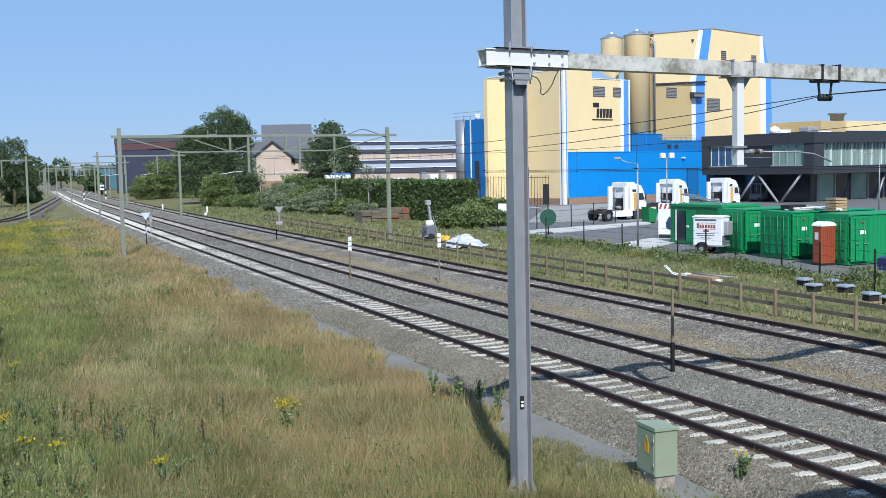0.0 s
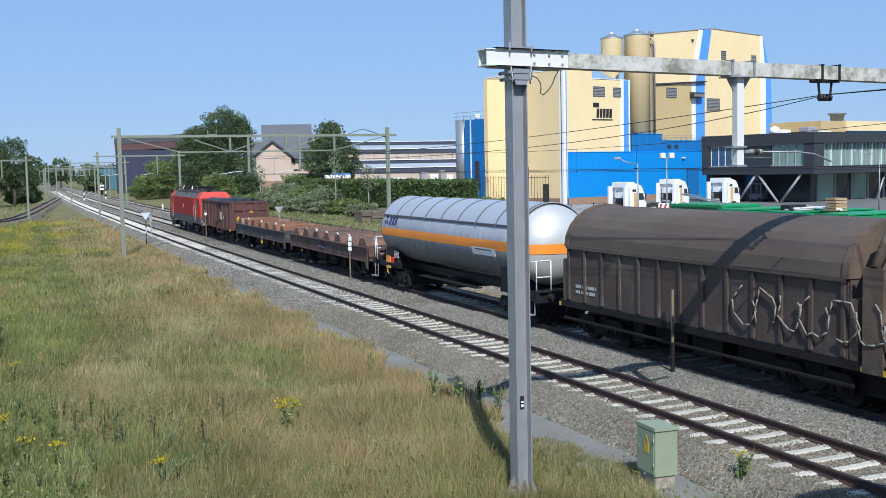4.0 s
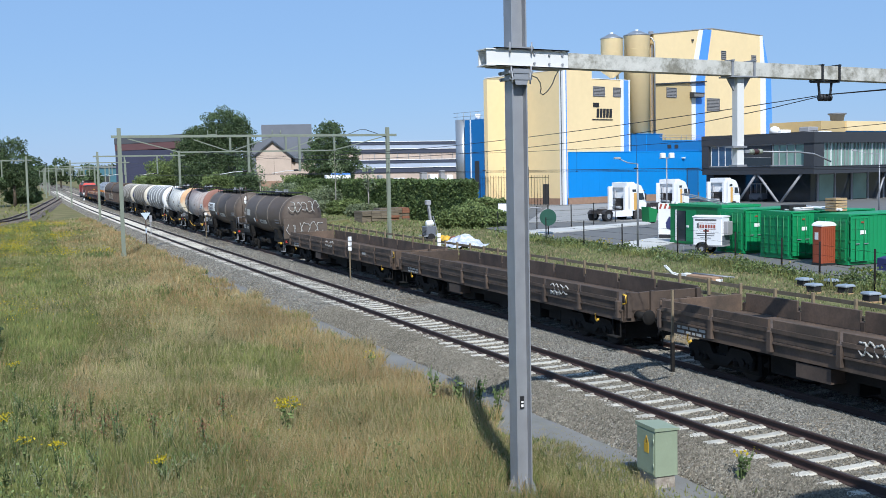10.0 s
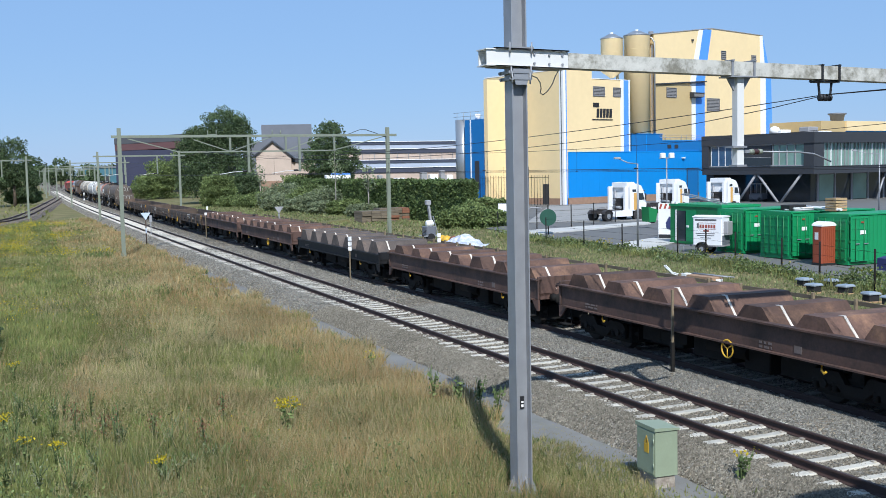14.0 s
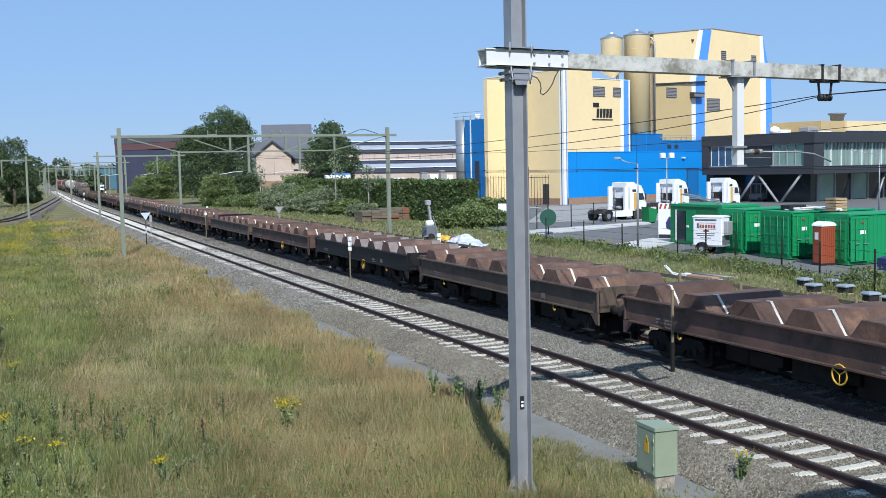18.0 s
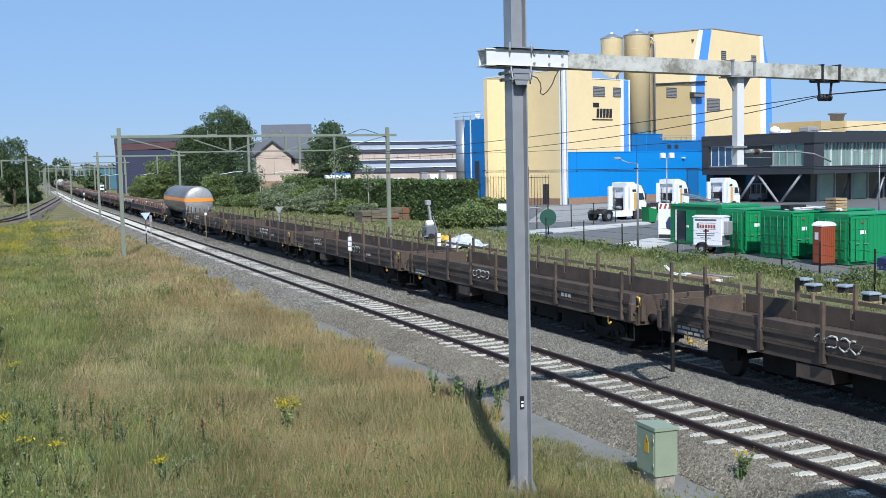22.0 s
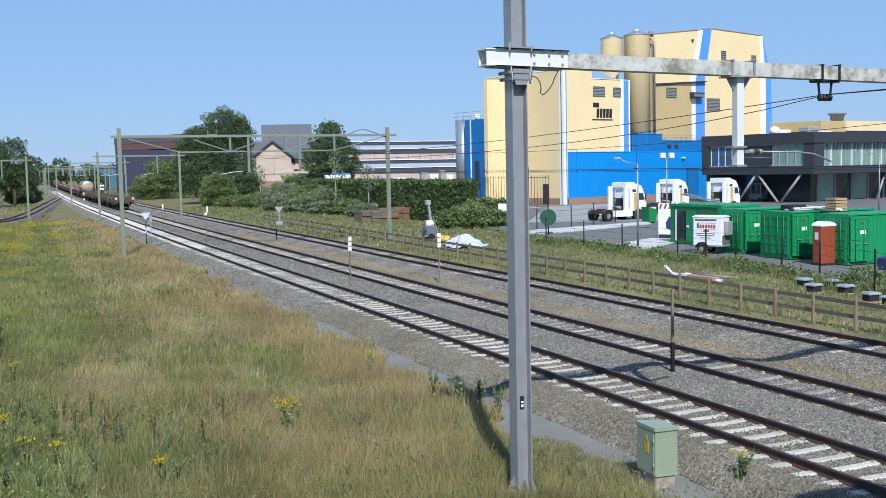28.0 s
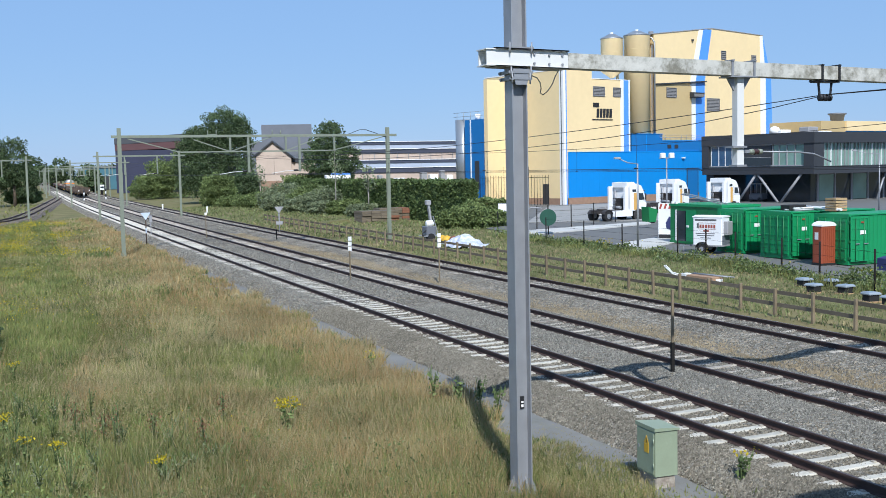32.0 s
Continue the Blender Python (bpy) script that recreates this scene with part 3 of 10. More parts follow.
def catenary_wires():
    """Carrying and contact wires over the tracks, with droppers between."""
    def strand(x0, k, y):
        """Where a carrying wire hangs at y, falling from the near hanger to the next portal."""
        s = (y - 17.17) / 62.83
        if s < 0:
            return (x0 + 0.06 * k, y, 6.76 + 0.25 * s * (1 + s) * 2 + 0.35 * k * s * (1 + s))
        n, q = int(s), s - int(s)
        swing = min(1.0, s) * (TRACKS[0] - 15.83 + 0.25)
        top, sag = (6.76 + 0.3 * q, 3.05) if n == 0 else (6.92, 1.35)
        return (x0 + 0.06 * k + swing + bend(y), y, top - sag * q * (1 - q) - k * 0.45 * (1 - math.exp(-(y - 17.17) / 6)) * max(0.0, 1 - s))
    for x0, both in ((15.83, True), (24.9, False)):
        for k in ((0, 1) if both else (0,)):
            pts = [strand(x0, k, y) for y in steps((-45, 17.17, 6.217), (17.17, 36, 2.0), (36, 268.5, 6.283))]
            solid("carrying_wire", wire(pts, 0.009), wire_dark, "dark sagging carrying wire over a track", "wire", "overhead wires")
    for x0, n in ((15.83, 2), (19.6, 1), (24.9, 1)):
        z = 5.33 - 0.018 * (x0 - 14)
        for k in range(n):
            pts = [(strand(x0, 0, y)[0] + 0.05 * k, y, z) for y in steps((-40, 270, 7.75))]
            solid("contact_wire", wire(pts, 0.007), wire_dark, "straight dark contact wire over a track", "wire", "overhead wires")
        for y in (24.0, 33.0, 42.0, 51.0, 60.0, 69.0):
            if n == 1 and x0 < 20:
                continue
            top = strand(x0, n - 1, y)
            g = wire([top, (top[0] + 0.02, y, (top[2] + z) / 2), (top[0], y, z + 0.02)], 0.005)
            g.box(top[0] - 0.03, top[0] + 0.03, y - 0.05, y + 0.05, z - 0.01, z + 0.03)
            solid("dropper", g, wire_dark, "thin dark dropper wire between two wires", "wire", "overhead wires")


# ---- the mill and its neighbours ----
yellow_clad = mat("pale yellow cladding", (0.80, 0.625, 0.345), 0.55, var=0.05, scale=0.15, fine=1.2, bump=0.0)
tan_dim_clad = mat("tan cladding, also dimmed yellow", (0.52, 0.39, 0.19), 0.6, var=0.06, scale=0.2, fine=2, bump=0.0)
blue_clad = mat("bright blue cladding", (0.012, 0.235, 0.64), 0.5, var=0.06, scale=0.2, fine=2, bump=0.0)
blue_stripe = mat("blue stripe paint", (0.10, 0.30, 0.80), 0.5, var=0.04)
white_clad = mat("white cladding", (0.82, 0.82, 0.82), 0.5, var=0.04, scale=0.3)
dark_clad = mat("anthracite cladding", (0.035, 0.037, 0.042), 0.5, var=0.12, scale=0.5)
grey_clad = mat("grey cladding", (0.14, 0.15, 0.175), 0.5, var=0.1, scale=0.3)
brick_red = mat("brown brick plinth", (0.30, 0.19, 0.13), 0.85, var=0.15, scale=2, fine=12)
roof_grey = mat("grey flat roofing", (0.16, 0.165, 0.18), 0.8, var=0.15, scale=0.3)
sand_wall = mat("sand brick wall", (0.50, 0.40, 0.33), 0.85, var=0.1, scale=0.6, fine=6)
window_dark = mat("dark window glass", (0.03, 0.04, 0.05), 0.08, var=0.1, bump=0.0)
window_blue = mat("blue tinted glass", (0.05, 0.10, 0.17), 0.12, 0.1, var=0.3, scale=0.6, bump=0.0)
window_green = mat("green tinted glass", (0.20, 0.31, 0.265), 0.15, 0.1, var=0.25, scale=0.4, bump=0.0)
steel_silo = mat("bare silo steel", (0.34, 0.36, 0.38), 0.4, 0.6, var=0.12, scale=0.8, stretch=(1, 1, 0.1))
# darker blue: shade painted into wing and roof houses; the door's own paint
blue_shaded_dark = mat("dark blue door and shaded cladding", (0.012, 0.15, 0.42), 0.55, var=0.06, scale=0.2, fine=2, bump=0.0)
louvre_grey = mat("grey louvre slats", (0.19, 0.185, 0.18), 0.6, var=0.1)
dark_roof = mat("dark roof sheeting", (0.045, 0.052, 0.078), 0.6, var=0.1, scale=0.2)
pale_roof = mat("pale blue-grey roof sheeting", (0.40, 0.45, 0.54), 0.5, var=0.08, scale=0.2)
grey_panel = mat("grey louvre", (0.30, 0.30, 0.31), 0.6, var=0.08)


def ribs(g, x0, x1, y, z0, z1, step, d=0.03):
    """Upright cladding ribs on a front at y."""
    n = int((x1 - x0) / step)
    for i in range(n + 1):
        x = x0 + i * step
        g.box(x - 0.04, x + 0.04, y - d, y, z0, z1)
    return g


def mill():
    M = pose(74.05, 130.4, 0, 0, 0, 14)
    t = thing("mill_building", "tall pale yellow feed mill with a bright blue lower hall", "factory building", at=M)
    # western block
    b = part("wall", Geo().box(0, 5.4, 0, 17.2, 0.9, 18.75), yellow_clad, t, "pale yellow tall block")
    part("side_block", Geo().box(-4.7, -0.06, 11.0, 11.8, 0, 18.0), yellow_clad, t, "pale yellow block behind the corner")
    part("wall_side", Geo().box(-0.06, 0.0, 0.9, 17.2, 0.9, 18.75), yellow_clad, b)
    part("plinth", Geo().box(-0.08, 5.4, 0.2, 17.2, 0, 0.9), brick_red, t, "brown brick plinth")
    part("roof_edge", Geo().box(-0.1, 5.5, -0.08, 17.3, 18.75, 18.9), white_clad, t)
    for y0, y1, m in ((0.0, 0.45, white_clad), (0.45, 0.62, dark_clad), (0.62, 0.9, white_clad)):
        part("corner_stripe", Geo().box(-0.1, 0.0, y0, y1, 0, 18.75), m, t, "white and dark corner stripe")
    part("corner_stripe", Geo().box(0.0, 0.22, -0.06, 0, 0, 18.75), white_clad, t)
    part("corner_stripe", Geo().box(0.22, 0.42, -0.06, 0, 0, 18.75), blue_stripe, t)
    part("side_door", Geo().box(-0.14, -0.06, 3.2, 4.4, 0, 2.9), dark_clad, t, "dark steel side door")
    b = part("wall", Geo().box(5.4, 13.1, 0.05, 12, 0, 17.62), yellow_clad, t, "pale yellow block")
    part("corner_stripe", Geo().box(11.2, 11.8, -0.02, 0.05, 7, 17.62), white_clad, t)
    part("corner_stripe", Geo().box(11.8, 12.82, -0.02, 0.05, 7, 17.62), blue_stripe, t)
    part("corner_stripe", Geo().box(12.82, 13.13, -0.02, 0.05, 7, 17.62), white_clad, t)
    part("roof_edge", Geo().box(5.3, 13.15, -0.03, 12, 17.62, 17.70), white_clad, t)

    def louvre(x0, x1, z0, z1, y, slats=6):
        """A dark louvred opening: frame, recess and slanted slats."""
        w = part("window", Geo().box(x0, x1, y - 0.03, y + 0.1, z0, z1), dark_clad, t, "grey louvred window")
        part("window_frame", Geo().box(x0 - 0.07, x1 + 0.07, y - 0.1, y - 0.03, z1, z1 + 0.08).box(x0 - 0.07, x1 + 0.07, y - 0.12, y - 0.03, z0 - 0.08, z0).box(x0 - 0.07, x0, y - 0.1, y - 0.03, z0, z1).box(x1, x1 + 0.07, y - 0.1, y - 0.03, z0, z1), grey_clad, w)
        d = (z1 - z0) / slats
        for k in range(slats):
            part("slat", Geo().prism([(y - 0.09, z0 + k * d), (y - 0.08, z0 + k * d), (y - 0.03, z0 + k * d + d * 0.7), (y - 0.04, z0 + k * d + d * 0.7)], x0, x1, "x"), louvre_grey, w)

    louvre(5.68, 7.9, 15.27, 16.48, 0.05)
    louvre(9.72, 11.2, 15.3, 16.44, 0.05)
    # the sign on the wall, as plain shapes
    for k in range(3):
        part("sign_bar", Geo().box(5.65 + 0.4 * k, 5.98 + 0.4 * k, -0.03, 0.05, 13.66, 14.26), black_paint, t, "small dark sign shape")
    for k in range(5):
        x = 6.3 + k * 0.64
        part("sign_bar", Geo().prism([(x, 12.18), (x + 0.46, 12.18), (x + 0.54, 13.45), (x + 0.08, 13.45)], -0.03, 0.05), black_paint, t, "large black sign shape")
    part("sign_bar", Geo().box(5.4, 9.5, -0.03, 0.05, 11.84, 11.96), black_paint, t, "black line below the sign")
    # silos; the western one ends in a hopper
    for x, r, zb, zt in ((11.75, 1.62, 19.05, 23.6), (17.07, 1.95, 7.0, 24.35)):
        prof = ([(zb - 1.0, 0.3), (zb - 0.9, 0.35), (zb, r)] if zb > 10 else [(zb, r)]) + [(zt, r), (zt + 0.06, r * 1.02)]
        part("silo", Geo().lathe(prof, (x, 2.2, 0), "z", 32), yellow_clad, t, "pale yellow silo")
        part("silo_lid", Geo().lathe([(zt + 0.05, r * 1.03), (zt + 0.2, r * 1.03), (zt + 0.3, r * 0.9), (zt + 0.85, r * 0.25), (zt + 0.9, 0.05)], (x, 2.2, 0.02), "z", 32), steel_silo, t, "grey metal silo lid")
        part("silo_cap", Geo().cyl((x, 2.2, zt + 0.75), (x, 2.2, zt + 1.05), 0.25, 10), white_clad, t)
        for z in (zt - 1.9, zt - 3.6):
            part("silo_seam", Geo().lathe([(z - 0.03, r - 0.01), (z - 0.02, r + 0.015), (z + 0.02, r + 0.015), (z + 0.03, r - 0.01)], (x, 2.2, 0), "z", 32), yellow_clad, t)
    part("silo_leg", Geo().cyl((13.9, 3.2, 9), (13.9, 3.2, 23.4), 0.22, 8), yellow_clad, t)
    part("riser_pipe", Geo().tube([(18.7, 0.2, 8.8), (18.7, 0.2, 23.4), (18.5, 0.6, 24.1), (18.1, 1.0, 24.3)], 0.13, 8), steel_silo, t, "grey riser pipe beside the silo")
    part("silo_ladder", Geo().box(18.15, 18.21, 0.1, 0.16, 8.8, 23).box(17.9, 17.96, 0.1, 0.16, 8.8, 23), steel_grey, t, "grey ladder")
    # tower
    out = [(19.0, 7), (47.9, 7), (47.85, 10.2), (47.4, 19.0), (45.1, 25.95), (32.25, 26.3), (19.0, 24.7)]
    part("tower", Geo().prism(out, 0.6, 6.5), yellow_clad, t, "pale yellow production tower")
    part("tower_roof_edge", Geo().prism([(18.5, 24.65), (32.25, 26.3), (45.15, 25.95), (45.15, 26.05), (32.25, 26.42), (18.5, 24.77)], 0.5, 6.6), grey_panel, t)
    strip = lambda a, b, c, d, z0, z1: Geo().prism([(a, z0), (b, z0), (d, z1), (c, z1)], 0.53, 0.6)
    part("corner_stripe", strip(27.23, 28.4, 27.2, 28.39, 8.5, 17.94), white_clad, t)
    part("corner_stripe", strip(27.2, 28.39, 29.21, 30.22, 17.94, 25.95), white_clad, t)
    part("corner_stripe", strip(28.4, 30.58, 28.39, 30.53, 7.5, 17.94), blue_stripe, t)
    part("corner_stripe", strip(28.39, 30.53, 30.22, 32.2, 17.94, 26.1), blue_stripe, t)
    part("corner_stripe", strip(44.7, 46.1, 44.6, 45.95, 7.5, 19.0), white_clad, t)
    part("corner_stripe", strip(44.6, 45.95, 44.4, 45.05, 19.0, 25.9), white_clad, t)
    part("corner_stripe", strip(46.1, 47.88, 45.95, 47.38, 7.5, 19.0), blue_stripe, t)
    part("corner_stripe", strip(45.95, 47.38, 45.05, 45.1, 19.0, 25.85), blue_stripe, t)
    # tan in place of yellow puts the wall's weak grazing light into its colour
    part("annex", Geo().box(19.05, 27.2, 0.35, 0.6, 8, 17.25), tan_dim_clad, t, "lower wall, its dimmer light painted in tan")
    part("ledge", Geo().prism([(19.0, 17.2), (30.5, 17.95), (30.5, 18.15), (19.0, 17.4)], 0.1, 0.6), dark_clad, t, "dark ledge")
    louvre(31.14, 34.1, 13.65, 15.44, 0.6, 8)
    louvre(21.5, 23.6, 15.5, 16.8, 0.35, 6)
    louvre(34.65, 35.7, 21.76, 22.95, 0.6, 4)
    louvre(42.28, 43.32, 21.65, 22.6, 0.6, 4)
    part("vent_hood", Geo().prism([(0.5, 15.5), (-0.35, 15.55), (-0.5, 16.25), (0.5, 16.35)], 26.75, 29.3, "x"), dark_clad, t, "dark projecting vent hood")
    part("vent_grille", Geo().box(26.9, 29.15, -0.46, -0.42, 15.62, 16.15), louvre_grey, t)
    for x, z in ((22.5, 25.2), (24.4, 25.5)):
        part("roof_vent", Geo().cyl((x, 6, z - 0.6), (x, 6, z + 0.5), 0.4, 10), roof_grey, t)
    for x, z in ((29.9, 24.1),):
        part("wall_lamp", Geo().box(x - 2.4, x - 2.1, 0.35, 0.6, z, z + 0.3), dark_clad, t)
    # blue hall, flush with the front
    part("blue_hall", Geo().box(0.6, 28.3, -0.12, 0.05, 0.95, 7.25), blue_clad, t, "bright blue cladding of the lower hall")
    part("hall_return", Geo().box(28.3, 30.6, 0.2, 0.5, 0, 7.6), blue_clad, t, "blue cladding set back at the hall's end")
    part("blue_hall_roof", Geo().box(0.55, 28.35, -0.17, 0.3, 7.25, 7.35), blue_clad, t)
    part("plinth", Geo().box(0.62, 28.3, -0.15, 0.0, 0, 0.95), brick_red, t, "brown brick plinth")
    g = ribs(Geo(), 1.0, 28.2, -0.12, 0.95, 7.25, 1.13, 0.008)
    part("cladding_seams", g, blue_clad, t, kind="stuff")
    # the roof houses carry their shade in this darker blue
    part("roof_house", Geo().box(13.55, 20.2, 0.06, 0.34, 7.35, 9.85), blue_shaded_dark, t, "blue roof house")
    part("roof_house", Geo().box(20.2, 29.6, 0.06, 0.34, 7.35, 8.85), blue_shaded_dark, t, "blue roof house")
    part("house_seam", Geo().box(16.6, 16.75, 0.02, 0.06, 7.4, 9.8), blue_clad, t)
    part("house_edge", Geo().box(13.5, 20.25, 0.0, 0.36, 9.85, 9.95).box(20.25, 29.6, 0.0, 0.36, 8.85, 8.95), blue_clad, t)
    g = Geo()
    for k in range(9):
        g.cyl((19.6 + 1.2 * k, 0.0, 8.95), (19.6 + 1.2 * k, 0.0, 9.75), 0.03, 4)
    for z in (9.35, 9.75):
        g.cyl((19.6, 0.0, z), (29.2, 0.0, z), 0.03, 4)
    part("roof_rail", g, steel_grey, t)
    part("wall_lamp", Geo().box(24.3, 24.8, -0.45, -0.12, 6.2, 6.4), white_clad, t)
    for x in (21.3, 22.9):
        part("window", Geo().box(x, x + 0.8, 0.0, 0.08, 7.75, 8.3), dark_clad, t)
    part("hall_door", Geo().box(25.6, 28.0, -0.16, -0.1, 0.1, 4.6), blue_shaded_dark, t, "dark blue roller door")
    part("door_frame", Geo().box(25.45, 25.6, -0.17, -0.1, 0.1, 4.7).box(28.0, 28.15, -0.17, -0.1, 0.1, 4.7).box(25.45, 28.15, -0.17, -0.1, 4.6, 4.75), dark_clad, t)
    # blue wing, its shade put into the darker blue, and steel silo on the west side
    part("blue_wing", Geo().box(-4.65, -0.1, 11.8, 16.4, 0, 12.45), blue_shaded_dark, t, "blue western wing")
    part("wing_stripe", Geo().box(-4.72, -4.65, 14.9, 15.1, 0, 12.45), white_clad, t)
    part("wing_door", Geo().box(-4.72, -4.65, 13.1, 14.1, 2.2, 6.4), dark_clad, t, "dark tall opening")
    part("steel_silo", Geo().cyl((-3.4, 18.3, 0), (-3.4, 18.3, 12.6), 1.2, 22), steel_silo, t, "bare steel silo")
    g = Geo()
    for y in (12.0, 13.6, 15.2, 16.8, 18.4):
        g.cyl((-4.5, y, 12.4), (-4.5, y, 13.6), 0.03, 5)
    for z in (13.0, 13.6):
        g.cyl((-4.5, 11.9, z), (-4.5, 19.2, z), 0.03, 5)
    part("roof_rail", g, steel_grey, t)
    part("roof_fan", Geo().cyl((-3.6, 14.6, 12.4), (-3.6, 14.6, 13.3), 0.4, 10), white_clad, t)


def office():
    """The dark office with a glazed upper floor that juts out over slanted columns."""
    M = pose(97.3, 107.4, 0, 0, 0, 14)
    t = thing("office_building", "anthracite office with a jutting glazed upper floor on slanted columns", "office building", at=M)
    L, D = 40.0, 17.9
    part("floor_slab", Geo().box(0, L, 0, D, 3.75, 4.75), dark_clad, t, "anthracite floor band")
    part("roof_slab", Geo().box(-0.15, L, -0.15, D, 7.75, 9.15), dark_clad, t, "anthracite roof band")
    part("corner_pier", Geo().box(0, 2.2, 0, 0.6, 4.75, 7.75), dark_clad, t)
    part("corner_pier", Geo().box(0, 0.5, 0.6, 1.5, 4.75, 7.75), dark_clad, t)
    core = part("upper_wall", Geo().box(2.2, L, 0.7, D, 4.75, 7.75), window_green, t, "green tinted glazing")
    part("upper_wall", Geo().box(0.35, 2.2, 1.5, D, 4.75, 7.75), window_green, t, "green tinted glazing")
    for i in range(46):
        x = 2.3 + i * 0.8
        part("mullion", Geo().box(x - 0.035, x + 0.035, 0.55, 0.7, 4.75, 7.75), white_clad if i % 3 == 0 else grey_panel, t)
    for y in (1.6, 2.95, 4.2, 5.4, 6.35):
        part("mullion", Geo().box(0.22, 0.35, y - 0.05, y + 0.05, 4.95, 7.6), grey_panel, t)
    for y in (12.95, 14.1, 15.2, 16.5):
        part("mullion", Geo().box(0.22, 0.35, y - 0.05, y + 0.05, 4.95, 7.6), white_clad, t)
    part("glazing_frame", Geo().box(0.15, 0.35, 1.5, 16.7, 4.82, 4.95).box(0.15, 0.35, 1.5, 16.7, 7.6, 7.75), grey_panel, t)
    part("west_panel", Geo().box(0.26, 0.36, 12.95, 16.5, 4.95, 7.6), window_blue, t, "dark blue tinted glazing")
    part("west_pier", Geo().box(-0.1, 0.4, 16.7, D, 4.75, 7.75), dark_clad, t)
    part("loggia", Geo().box(0.2, 0.35, 6.55, 12.8, 4.75, 7.75), dark_clad, t, "dark recessed loggia")
    part("loggia_rail", Geo().box(0.06, 0.1, 6.55, 12.8, 4.95, 6.0), window_dark, t, "glass parapet")
    part("handrail", Geo().cyl((0.08, 6.55, 6.02), (0.08, 12.8, 6.02), 0.03, 6), grey_panel, t)
    part("ground_wall", Geo().box(4.5, L, 3.5, D, 0, 3.75), window_dark, t, "dark glazed ground floor")
    part("ground_back", Geo().box(0.9, 4.5, 16.6, D, 0, 3.75), dark_clad, t)
    for x in (6, 10, 14, 18, 22, 26, 30):
        part("ground_frame", Geo().box(x - 0.15, x + 0.15, 3.35, 3.5, 0, 3.75), grey_panel, t)
    part("ground_panel", Geo().box(6.3, 9.6, 3.38, 3.5, 0.1, 3.6), window_green, t)
    part("ground_panel", Geo().box(14.3, 17.6, 3.38, 3.5, 0.1, 3.6), window_green, t)
    for (a, b) in (((0.3, 12.0), (0.3, 9.05)), ((0.3, 5.55), (0.3, 8.75)), ((0.3, 5.2), (0.3, 2.05))):
        part("slanted_column", Geo().cyl((a[0], a[1], 0), (b[0], b[1], 3.75), 0.17, 8), grey_panel, t, "slanted steel column")
    for x in (16, 24):
        part("slanted_column", Geo().cyl((x, 0.8, 0), (x + 2.0, 0.8, 3.75), 0.16, 8), steel_grey, t, "slanted steel column")
        part("slanted_column", Geo().cyl((x + 4, 0.8, 0), (x + 2.0, 0.8, 3.75), 0.16, 8), steel_grey, t, "slanted steel column")
    for x, y, h, m in ((1.6, 6.0, 0.5, white_clad), (3.6, 3.2, 0.8, grey_panel), (11, 6, 0.4, white_clad)):
        part("roof_unit", Geo().box(x, x + 2.2, y, y + 1.5, 9.15, 9.15 + h, 0.1), m, t, "small roof unit")
    part("roof_dome", Geo().lathe([(9.15, 0.7), (9.7, 0.7), (10.0, 0.5), (10.15, 0.1)], (1.8, 7.2, 0), "z", 12), white_clad, t, "white roof dome")


